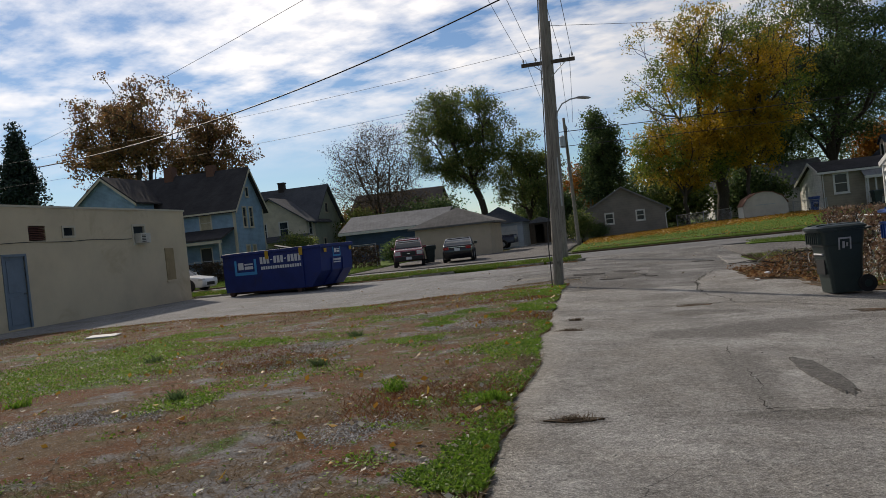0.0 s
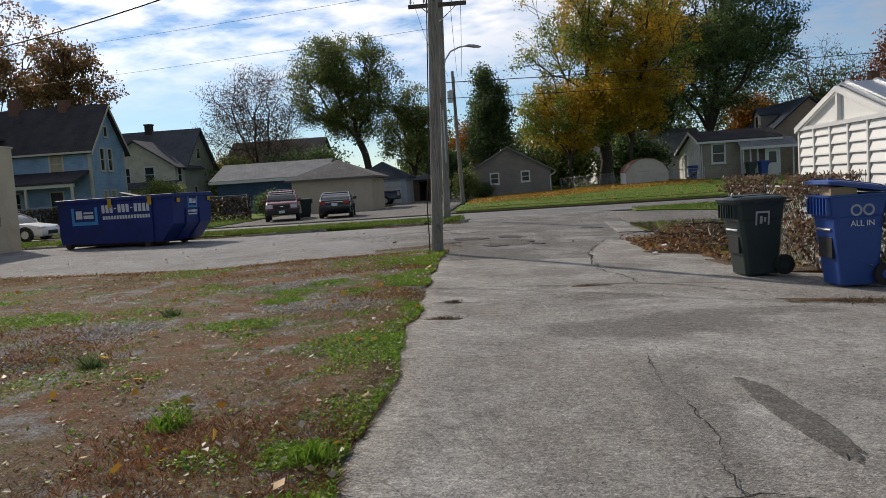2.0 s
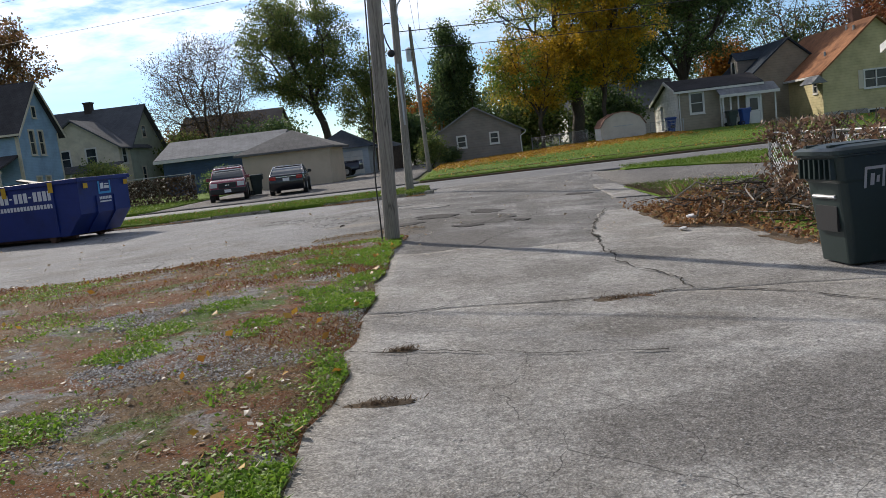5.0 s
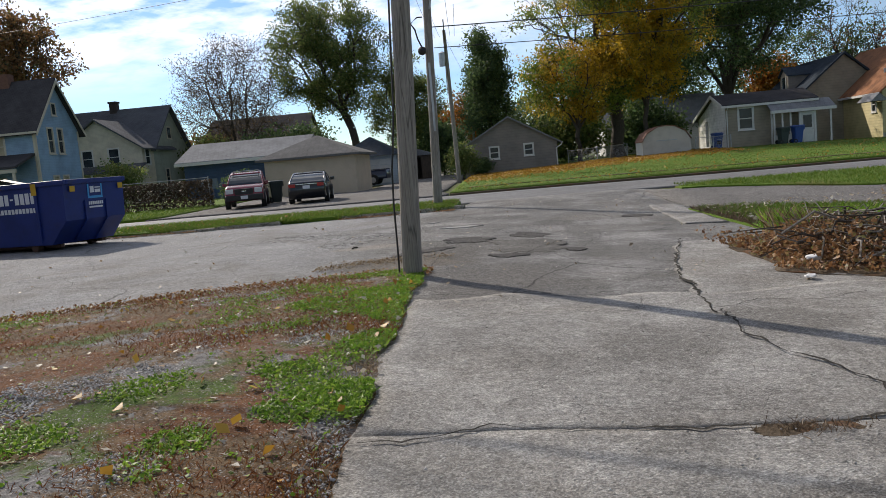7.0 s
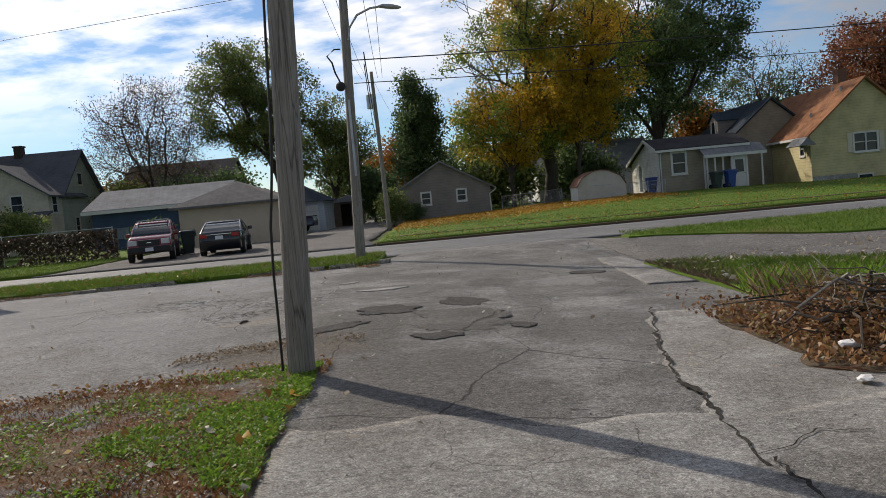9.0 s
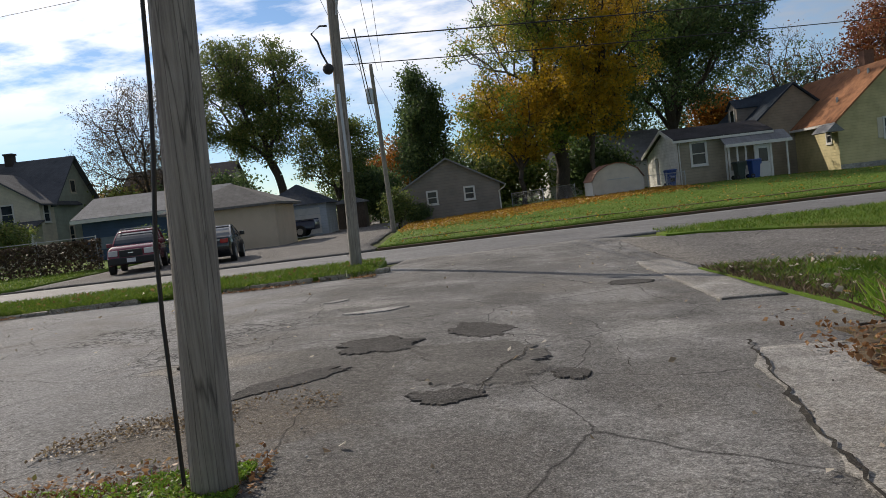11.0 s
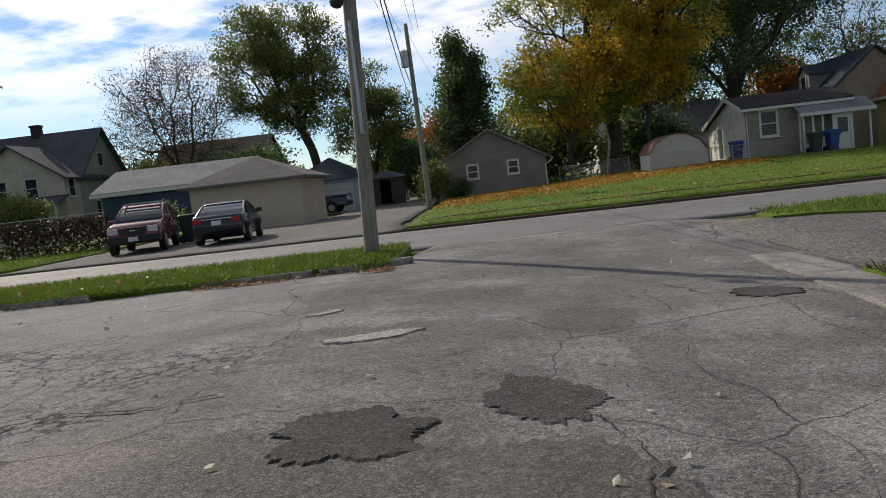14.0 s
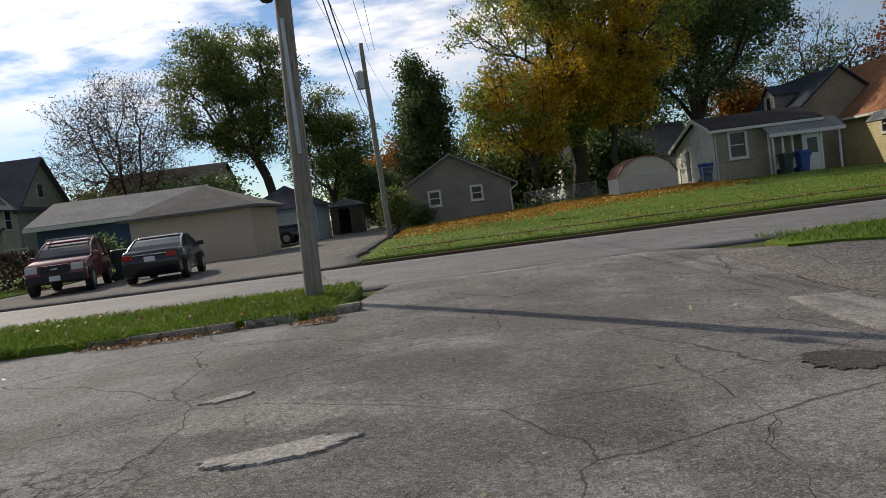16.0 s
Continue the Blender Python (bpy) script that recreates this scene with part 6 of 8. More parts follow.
def tree(name, x, y, z, trunk_h, cr, ch, r, leaf_mat, label, n=420, leaves=34, leaf=0.2, spread=0.55, seed=1, lean=(0, 0), crown_at=None, bare=0.0, cone=0.0, category="tree", gap=-0.16):
    """Tapered trunk and limbs that reach through an uneven crown, with clumps of leaves at the twigs."""
    rg = np.random.RandomState(seed)
    top = trunk_h + ch
    cx, cy = crown_at or (lean[0], lean[1])
    # where the twigs end
    pts = rg.normal(size=(n * 4, 3))
    pts /= np.linalg.norm(pts, axis=1)[:, None]
    rad = rg.rand(n * 4) ** 0.42
    bump_r = np.array([1 + 0.42 * noise.noise((p[0] * 1.9 + seed, p[1] * 1.7, p[2] * 1.7)) for p in pts])
    pts = pts * (rad * bump_r)[:, None]
    h = (pts[:, 2] + 1) / 2
    if cone:
        k = 1 - cone * np.clip(h, 0, 1)
        pts[:, 0] *= k
        pts[:, 1] *= k
    keep = np.array([noise.noise((p[0] * 2.3 + 3 * seed, p[1] * 2.3, p[2] * 2.3)) > gap for p in pts])
    pts = pts[keep][:n]
    P = np.stack([cx + pts[:, 0] * cr, cy + pts[:, 1] * cr, trunk_h + ch * 0.5 + pts[:, 2] * ch * 0.5], 1)
    # skeleton: trunk line, then every twig end joins the nearest point
    nodes = [np.array((0, 0, -0.2))]
    parent = [-1]
    steps = 9
    stop = trunk_h + ch * (0.45 if not cone else 0.9)
    for i in range(1, steps + 1):
        f = i / steps
        nodes.append(np.array((cx * f ** 1.5 + 0.12 * math.sin(i * 2 + seed), cy * f ** 1.5 + 0.12 * math.cos(i * 1.7 + seed), stop * f)))
        parent.append(i - 1)
    if cone:
        arr, ends = gather(nodes, parent, P, np.array((cx, cy, trunk_h)), trunk_h, ch, rg)
    else:
        fork = max(2, int(steps * trunk_h / stop))
        del nodes[fork + 1:], parent[fork + 1:]
        arr, ends = boughs(nodes, parent, P, rg)
    cnt = len(arr)
    load = np.zeros(cnt)
    for i in ends:
        load[i] += 1
    for i in range(cnt - 1, 0, -1):
        load[parent[i]] += load[i]
    thick = 0.007 + r * np.sqrt(np.maximum(load, 0.3) / load[0]) * 0.92
    b = thing(name, pose(x, y, z), label, category)
    V, F = [], []
    for i in range(1, cnt):
        p, q = arr[parent[i]], arr[i]
        d = q - p
        L = np.linalg.norm(d)
        if L < 1e-4:
            continue
        d = d / L
        a = np.cross(d, (0.37, 0.21, 0.9)); a /= np.linalg.norm(a)
        c = np.cross(d, a)
        r0 = min(thick[parent[i]], thick[i] * 1.35) if parent[i] else thick[i] * 1.45
        s = 8 if thick[i] > 0.08 else 4
        k0 = len(V)
        for pp, rr in ((p, r0), (q, thick[i])):
            for t in range(s):
                th = 2 * math.pi * t / s
                V.append(pp + (a * math.cos(th) + c * math.sin(th)) * rr)
        for t in range(s):
            F.append((k0 + t, k0 + (t + 1) % s, k0 + s + (t + 1) % s, k0 + s + t))
    raw("trunk", V, F, M_BARK, b, True)
    if leaves and bare < 1:
        src = arr[ends]
        if bare:
            src = src[rg.rand(len(src)) > bare]
        m = len(src) * leaves
        c = np.repeat(src, leaves, 0) + rg.normal(size=(m, 3)) * spread * np.array((1, 1, 0.75))
        u = rg.normal(size=(m, 3)); u /= np.linalg.norm(u, axis=1)[:, None]
        v = np.cross(u, rg.normal(size=(m, 3))); v /= np.linalg.norm(v, axis=1)[:, None]
        s = leaf * (0.6 + 0.8 * rg.rand(m))[:, None]
        quad = np.stack([c - u * s * 0.5, c + v * s * 0.32, c + u * s * 0.5, c - v * s * 0.32], 1).reshape(-1, 3)
        fast("crown", quad, np.arange(m * 4).reshape(-1, 4), leaf_mat, b)
    return b


F_BROWN = foliage("oak_autumn", [(0.0, (0.117, 0.098, 0.049)), (0.4, (0.254, 0.147, 0.069)), (0.75, (0.391, 0.196, 0.078)), (1.0, (0.196, 0.196, 0.078))])
F_DRYLEAF = foliage("last_brown_leaf", [(0.0, (0.05, 0.04, 0.025)), (0.6, (0.12, 0.085, 0.05)), (1.0, (0.2, 0.15, 0.08))])
F_GREEN = foliage("green_leaf", [(0.0, (0.09, 0.14, 0.045)), (0.5, (0.155, 0.215, 0.06)), (1.0, (0.28, 0.29, 0.09))], 0.5)
F_DARK = foliage("dark_leaf", [(0.0, (0.06, 0.10, 0.045)), (0.6, (0.115, 0.185, 0.07)), (1.0, (0.20, 0.26, 0.09))], 0.45)
F_YELLOW = foliage("golden_leaf", [(0.0, (0.253, 0.230, 0.034)), (0.35, (0.529, 0.356, 0.023)), (0.7, (0.713, 0.425, 0.023)), (1.0, (0.391, 0.299, 0.034))], 0.5)
F_OLIVE = foliage("olive_gold_leaf", [(0.0, (0.09, 0.155, 0.03)), (0.5, (0.18, 0.27, 0.045)), (1.0, (0.34, 0.37, 0.06))], 0.45, 0.5, [(0.0, (0.374, 0.250, 0.031)), (0.5, (0.655, 0.406, 0.031)), (1.0, (0.800, 0.515, 0.047))])
F_RED = foliage("red_leaf", [(0.0, (0.182, 0.065, 0.039)), (0.5, (0.312, 0.111, 0.052)), (1.0, (0.260, 0.156, 0.078))])
F_ORANGE = foliage("orange_leaf", [(0.0, (0.30, 0.10, 0.02)), (0.5, (0.42, 0.18, 0.03)), (1.0, (0.32, 0.2, 0.05))])
F_SPRUCE = foliage("spruce", [(0.0, (0.019, 0.040, 0.032)), (1.0, (0.056, 0.096, 0.072))], 0.15)

tree("oak_tree", -47.5, 56, 0.2, 9.0, 7.8, 12.3, 0.55, F_BROWN, "large brown autumn oak behind the blue house", 560, 52, 0.27, 0.42, 3, gap=0.06)
tree("oak_tree", -39.3, 57, 0.2, 8.0, 3.9, 9.5, 0.35, F_BROWN, "rust-brown autumn oak beside the large oak", 260, 50, 0.27, 0.40, 4, gap=0.05)
tree("spruce_tree", -62.5, 56, 0.2, 2.0, 5.2, 16.5, 0.35, F_SPRUCE, "tall dark spruce beyond the houses", 520, 60, 0.32, 0.4, 5, cone=0.93)
tree("bare_tree", -24.3, 68, 0.2, 3.0, 6.4, 12.6, 0.26, F_DRYLEAF, "nearly bare grey tree with fine twigs", 3800, 6, 0.15, 0.3, 6, bare=0.25, gap=-0.3)
tree("willow_tree", -11.9, 68, 0.2, 7.0, 5.3, 11.2, 0.42, F_GREEN, "tall green tree with a leaning forked trunk", 850, 58, 0.20, 0.40, 7, gap=-0.05, lean=(-2.6, 0), crown_at=(-2.6, 0))
tree("willow_tree", -7.6, 70, 0.2, 2.5, 3.7, 10.2, 0.25, F_GREEN, "smaller green tree beside the tall one", 380, 60, 0.20, 0.38, 8, gap=0.0)
tree("maple_tree", 1.3, 63, 0.2, 1.2, 2.9, 11.8, 0.25, F_DARK, "dark green columnar tree behind the taupe garage", 460, 66, 0.22, 0.42, 9, cone=0.45)
tree("maple_tree", 11.4, 55, 0.4, 4.0, 8.2, 16.0, 0.55, F_OLIVE, "large golden autumn maple with a broad crown", 950, 56, 0.18, 0.36, 10, crown_at=(0.3, 0), gap=0.03)
tree("maple_tree", 8.0, 52.5, 0.4, 2.6, 4.2, 7.0, 0.18, F_OLIVE, "green and yellow lower boughs of autumn maple", 330, 62, 0.20, 0.40, 11)
tree("maple_tree", 13.2, 52.0, 0.4, 4.0, 3.4, 10.0, 0.18, F_YELLOW, "golden yellow autumn maple leaning over the lawn", 340, 66, 0.20, 0.32, 12, gap=0.0)
tree("elm_tree", 24.3, 68, 0.4, 6.0, 9.0, 18.5, 0.55, F_DARK, "huge dark green tree above the houses", 1150, 60, 0.25, 0.45, 13, gap=-0.06)
tree("elm_tree", 17, 74, 0.4, 3.0, 6.0, 12, 0.35, F_DARK, "dark green tree behind the barn shed", 420, 60, 0.28, 0.55, 14)
tree("bare_tree", 40, 78, 0.4, 3.0, 6.5, 12.5, 0.3, F_BROWN, "bare grey tree far behind the houses", 1500, 2, 0.2, 0.5, 15, bare=0.6)
tree("red_tree", 47.5, 70, 0.4, 4.0, 6.0, 11.5, 0.3, F_RED, "red-brown autumn tree behind the cream house", 480, 56, 0.27, 0.52, 16)
tree("red_tree", 31.0, 76, 0.4, 3.0, 2.8, 6.2, 0.2, F_ORANGE, "orange autumn tree behind the roofs", 200, 36, 0.3, 0.55, 17)
tree("orange_tree", -2.6, 92, 0.2, 1.5, 3.0, 8.5, 0.2, F_ORANGE, "orange autumn tree at the end of the alley", 220, 36, 0.3, 0.5, 18)
tree("far_tree", -9.5, 104, 0.2, 1.0, 4.0, 9.0, 0.25, F_DARK, "dark trees at the end of the alley", 260, 36, 0.4, 0.6, 19, cone=0.5)
tree("far_tree", -4.0, 125, 0.2, 1.0, 5.5, 9.0, 0.25, F_DARK, "dark trees at the end of the alley", 260, 36, 0.45, 0.7, 20)
for i, (x, y, h, r, m) in enumerate(((-30, 76, 6, 5, F_BROWN), (-20, 75, 6.5, 4.5, F_DARK), (-16.5, 63, 4.5, 2.6, F_DARK), (-20.5, 63, 5.0, 3.2, F_DARK), (-26, 66, 5.0, 3.2, F_GREEN),
                                    (-3.9, 71, 5, 2.4, F_DARK), (-40, 72, 6, 6, F_BROWN), (-52, 70, 6, 6, F_OLIVE), (5.5, 68, 7, 4, F_DARK), (22, 80, 12, 7, F_DARK), (34, 84, 15, 8, F_DARK), (42, 82, 14, 6, F_DARK), (52, 86, 9, 8, F_DARK),
                                    (8.5, 63, 5, 3, F_GREEN), (15, 62, 5, 3, F_DARK), (62, 74, 9, 7, F_RED), (-60, 74, 7, 7, F_OLIVE), (-75, 80, 8, 8, F_BROWN), (-85, 70, 9, 8, F_OLIVE))):
    tree("shrub", x, y, 0.1, 0.5, r, h, 0.12, m, "dense leafy shrubbery and small trees behind the yards", 170, 42, 0.32, 0.55, 40 + i, category="shrub")
tree("shrub", -24.6, 43.2, 0.15, 0.3, 1.5, 3.0, 0.06, F_GREEN, "green bush beside the navy garage", 120, 46, 0.16, 0.3, 70, category="shrub")
tree("shrub", -14.6, 38.0, 0.15, 0.2, 1.0, 1.25, 0.05, F_DARK, "dark green bush beside the tan garage", 110, 46, 0.14, 0.3, 71, category="shrub")
tree("shrub", 0.3, 49.0, 0.15, 0.1, 0.7, 1.3, 0.04, F_DARK, "dark rounded bush against the taupe garage", 70, 46, 0.12, 0.2, 72, category="shrub")
tree("shrub", -1.0, 46.5, 0.1, 0.2, 0.9, 2.3, 0.05, F_GREEN, "yellow-green bush at the alley pole", 90, 46, 0.14, 0.3, 73, category="shrub")

# ---- the dumpster ----
def paint(name, col, rough=0.35, var=0.1):
    m = plain(name, col, rough, 0.0, var, 2.0, 40, 0.02)
    m.node_tree.nodes["Principled BSDF"].inputs["Coat Weight"].default_value = 0.4
    return m


M_DBLUE = plain("scuffed_blue_paint", (0.006, 0.022, 0.15), 0.5, 0.0, 0.25, 1.6, 30, 0.1, (0.02, 0.02, 0.05))
M_CYAN = plain("light_blue_decal", (0.05, 0.30, 0.62), 0.5, 0, 0.08)
M_DECAL = plain("white_decal", (0.66, 0.67, 0.70), 0.5, 0, 0.08)
M_YELLOW = plain("yellow_reflector", (0.50, 0.30, 0.02), 0.4)
M_RUST = plain("rusty_steel", (0.09, 0.05, 0.035), 0.8, 0.3, 0.3, 6.0)
M_CARD = plain("cardboard", (0.40, 0.29, 0.17), 0.85)


def dumpster():
    b = thing("dumpster", pose(-13.98, 10.21, 0.0, 0, 0, -17), "open blue steel roll-off dumpster with white lettering, loaded with scrap", "dumpster")
    L, D, H, Z = 5.0, 1.95, 1.70, 0.16
    prof = [(0.06, Z), (L - 0.55, Z), (L - 0.05, 0.72), (L, H), (0.0, H), (0.0, Z + 0.3)]
    for y in (0.0, D - 0.05):
        bm = bmesh.new()
        prism(bm, prof, y, y + 0.05, "y")
        part("side_panel", bm, M_DBLUE, b)
    bm = bmesh.new()
    prism(bm, [(L - 0.55, Z), (L - 0.05, 0.72), (L, H), (L - 0.05, H), (L - 0.10, 0.74), (L - 0.58, Z + 0.05)], 0.05, D - 0.05, "y")
    part("end_panel", bm, M_DBLUE, b)
    part("end_panel", boxes((0.0, 0.05, Z, 0.05, D - 0.05, H)), M_DBLUE, b)
    part("floor", boxes((0.05, 0.05, Z, L - 0.55, D - 0.05, Z + 0.05)), M_RUST, b)
    for d in ((-0.04, -0.05, H - 0.10, L + 0.05, 0.06, H + 0.02), (-0.04, D - 0.06, H - 0.10, L + 0.05, D + 0.05, H + 0.02), (L - 0.06, 0.06, H - 0.10, L + 0.05, D - 0.06, H + 0.02), (-0.04, 0.06, H - 0.10, 0.06, D - 0.06, H + 0.02)):
        part("top_rail", boxes(d, bev=0.02), M_DBLUE, b)
    for x in (0.55, 1.95, 4.05):
        part("side_rib", boxes((x, -0.045, Z + 0.02, x + 0.09, -0.002, H - 0.10), bev=0.01), M_DBLUE, b) if x > 4 else None
    for y in (0.60, 1.28):
        bm = bmesh.new()
        prism(bm, [(L - 0.53, Z), (L - 0.03, 0.71), (L - 0.01, 1.18), (L + 0.02, 1.18), (L + 0.0, 0.69), (L - 0.49, Z)], y, y + 0.07, "y")
        part("end_rib", bm, M_DBLUE, b)
    bm = bmesh.new()
    prism(bm, [(L - 1.15, Z), (L - 0.55, Z), (L - 0.2, 0.55)], -0.03, -0.002, "y")
    part("gusset", bm, M_DBLUE, b)
    for y in (0.25, D - 0.35):
        part("skid_rail", boxes((0.1, y, 0.07, L - 0.6, y + 0.12, Z - 0.003)), M_RUST, b)
    for x in (0.30, L - 1.2):
        for y in (0.02, D - 0.20):
            bm = bmesh.new()
            tube(bm, (x, y, 0.12), (x, y + 0.18, 0.12), 0.12, 0.12, 14)
            part("roller", bm, M_RUST, b)
    # decals: light blue panels with plain white shapes and bars
    def decal(x0, z0, x1, z1, mat, k=1, end=False):
        d = (x0, -0.004 - 0.003 * k, z0, x1, -0.001 - 0.003 * k, z1)
        return part("decal", boxes(d), mat, b)
    decal(0.62, 0.82, 1.78, 1.42, M_CYAN)
    decal(0.74, 0.94, 1.66, 1.42, M_DBLUE, 2)
    decal(0.82, 1.04, 1.10, 1.32, M_DECAL, 3)
    decal(1.16, 1.04, 1.60, 1.16, M_DECAL, 3)
    decal(1.16, 1.21, 1.60, 1.27, M_DECAL, 3)
    for i in range(12):
        if i not in (3, 7):
            decal(1.98 + i * 0.175, 1.20, 2.11 + i * 0.175, 1.47, M_DECAL)
        else:
            decal(1.99 + i * 0.175, 1.32, 2.09 + i * 0.175, 1.36, M_DECAL)
    for i in range(17):
        decal(2.0 + i * 0.122, 0.98, 2.09 + i * 0.122, 1.10, M_DECAL)
    for x in (2.3, 4.0):
        decal(x, 1.40 if x > 3 else 1.38, x + 0.17, H - 0.02, M_YELLOW, 16)
    def edecal(y0, z0, y1, z1, mat, k=1):
        bm = bmesh.new()
        s = lambda z: L - 0.05 + 0.05 * (z - 0.72) / (H - 0.72) + 0.004 + 0.004 * k
        prism(bm, [(s(z0), z0), (s(z0) + 0.003, z0), (s(z1) + 0.003, z1), (s(z1), z1)], y0, y1, "y")
        part("decal", bm, mat, b)
    edecal(0.74, 1.22, 1.22, 1.58, M_CYAN)
    edecal(0.79, 1.28, 1.17, 1.58, M_DBLUE, 2)
    edecal(0.82, 1.36, 0.94, 1.52, M_DECAL, 3)
    edecal(0.97, 1.36, 1.15, 1.44, M_DECAL, 3)
    edecal(0.97, 1.47, 1.15, 1.50, M_DECAL, 3)
    for i in range(8):
        edecal(0.75 + i * 0.06, 1.06, 0.795 + i * 0.06, 1.14, M_DECAL)
    edecal(0.76, 0.98, 1.2, 1.02, M_DECAL)
    for y in (0.15, 1.72):
        edecal(y, 1.42, y + 0.16, 1.56, M_YELLOW, 12)
    # load
    rnd = random.Random(9)
    part("debris_bed", boxes((0.1, 0.1, 0.25, L - 0.6, D - 0.1, 1.30), bev=0.05), M_CARD, b)
    for i in range(16):
        ln, w = rnd.uniform(0.5, 1.6), rnd.uniform(0.08, 0.3)
        d = part("scrap_board", boxes((-ln / 2, -w / 2, -0.02, ln / 2, w / 2, 0.02)), (M_FENCE, M_TRIM, M_CARD, M_STEEL, M_BLACK)[i % 5], b)
        d.matrix_local = pose(rnd.uniform(0.7, L - 0.9), rnd.uniform(0.4, D - 0.4), rnd.uniform(1.45, 1.78), rnd.uniform(-15, 15), rnd.uniform(-12, 12), rnd.uniform(0, 180))
    return b


dumpster()


# ---- wheeled carts ----
def loft(bm, rings):
    rs = [[bm.verts.new(p) for p in r] for r in rings]
    n = len(rs[0])
    for q, s in zip(rs, rs[1:]):
        for k in range(n):
            bm.faces.new((q[k], q[(k + 1) % n], s[(k + 1) % n], s[k]))
    return rs


def rrect(x0, x1, y0, y1, z, r, n=4):
    pts = []
    for cx, cy, a in ((x1 - r, y1 - r, 0), (x0 + r, y1 - r, 90), (x0 + r, y0 + r, 180), (x1 - r, y0 + r, 270)):
        for i in range(n + 1):
            t = radians(a + 90 * i / n)
            pts.append((cx + r * math.cos(t), cy + r * math.sin(t), z))
    return pts


def cart(m, mat, lid_mat, label, h=1.06, lid_open=0.0, logo=None, words=None):
    """Household wheeled cart: front with the lift bar towards -x, hinge and wheels at +x."""
    b = thing("wheeled_cart", m, label, "trash cart", "wheeled carts")
    bm = bmesh.new()
    rs = loft(bm, [rrect(-0.22, 0.26, -0.23, 0.23, 0.02, 0.05), rrect(-0.25, 0.27, -0.25, 0.25, 0.30, 0.06), rrect(-0.31, 0.30, -0.28, 0.28, h * 0.72, 0.06),
                   rrect(-0.335, 0.31, -0.29, 0.29, h * 0.745, 0.06), rrect(-0.36, 0.33, -0.31, 0.31, h * 0.94, 0.06), rrect(-0.385, 0.345, -0.33, 0.33, h * 0.945, 0.06),
                   rrect(-0.385, 0.345, -0.33, 0.33, h * 0.965, 0.06), rrect(-0.35, 0.32, -0.30, 0.30, h * 0.965, 0.05), rrect(-0.20, 0.24, -0.21, 0.21, 0.08, 0.05)])
    bm.faces.new(rs[0][::-1])
    bm.faces.new(rs[-1])
    part("body", bm, mat, b)
    bm = bmesh.new()
    rs = loft(bm, [rrect(-0.41, 0.36, -0.345, 0.345, 0.0, 0.07), rrect(-0.41, 0.36, -0.345, 0.345, 0.035, 0.07), rrect(-0.37, 0.34, -0.31, 0.31, 0.06, 0.08), rrect(-0.2, 0.2, -0.16, 0.16, 0.085, 0.08)])
    bm.faces.new(rs[0][::-1])
    bm.faces.new(rs[-1])
    for y in (-0.18, 0.18):
        box(bm, -0.36, y - 0.02, 0.055, 0.30, y + 0.02, 0.085)
    bmesh.ops.translate(bm, verts=bm.verts, vec=(-0.36, 0, 0))
    lid = part("lid", bm, lid_mat, b)
    lid.matrix_local = pose(0.36, 0, h * 0.968, 0, lid_open, 0)
    bm = bmesh.new()
    pipe(bm, [(0.34, -0.24, h * 0.94), (0.44, -0.24, h * 0.95), (0.46, -0.20, h * 0.95), (0.46, 0.20, h * 0.95), (0.44, 0.24, h * 0.95), (0.34, 0.24, h * 0.94)], 0.018, 8)
    part("handle", bm, mat, b)
    bm = bmesh.new()
    tube(bm, (-0.30, -0.17, h * 0.60), (-0.30, 0.17, h * 0.60), 0.018, 0.018, 8)
    part("lift_bar", bm, M_STEEL, b, "pale metal lift bar")
    bm = bmesh.new()
    for i in range(7):
        y = -0.24 + i * 0.08
        box(bm, -0.392, y - 0.012, h * 0.76, -0.34, y + 0.012, h * 0.93)
    part("front_ribs", bm, mat, b)
    # flat black plate stands in for the shade of a hollow
    part("lift_recess", boxes((-0.292, -0.16, h * 0.30, -0.262, 0.16, h * 0.52)), M_BLACK, b)
    for y in (-0.30, 0.25):
        bm = bmesh.new()
        tube(bm, (0.30, y, 0.14), (0.30, y + 0.05, 0.14), 0.14, 0.14, 18)
        wheel = part("wheel", bm, M_TYRE, b)
        bm = bmesh.new()
        tube(bm, (0.30, y - 0.006, 0.14), (0.30, y + 0.056, 0.14), 0.06, 0.06, 12)
        part("hub", bm, mat, wheel)
    side = lambda z: -0.25 - 0.03 * (z - 0.3) / (h * 0.72 - 0.3)
    if logo:
        bm = bmesh.new()
        for x0, x1, z0, z1 in logo:
            zz0, zz1 = z0 * h, z1 * h
            y0, y1 = -0.292 - 0.02 * (z0 - 0.745) / 0.195 if z0 > 0.745 else side(zz0), -0.292 - 0.02 * (z1 - 0.745) / 0.195 if z1 > 0.745 else side(zz1)
            v = [bm.verts.new(p) for p in ((x0, y0 - 0.006, zz0), (x1, y0 - 0.006, zz0), (x1, y1 - 0.006, zz1), (x0, y1 - 0.006, zz1))]
            bm.faces.new(v)
        bmesh.ops.solidify(bm, geom=bm.faces[:], thickness=0.003)
        part("emblem", bm, M_DECAL, b, "white printed emblem")
    if words:
        bm = bmesh.new()
        for cx in (-0.075, 0.075):
            n = 22
            ring = []
            for i in range(n):
                t = 2 * math.pi * i / n
                ring.append([bm.verts.new((0.02 + cx + r * math.cos(t), -0.302, h * 0.80 + r * math.sin(t))) for r in (0.045, 0.072)])
            for i in range(n):
                q, s = ring[i], ring[(i + 1) % n]
                bm.faces.new((q[0], q[1], s[1], s[0]))
        bmesh.ops.solidify(bm, geom=bm.faces[:], thickness=0.003)
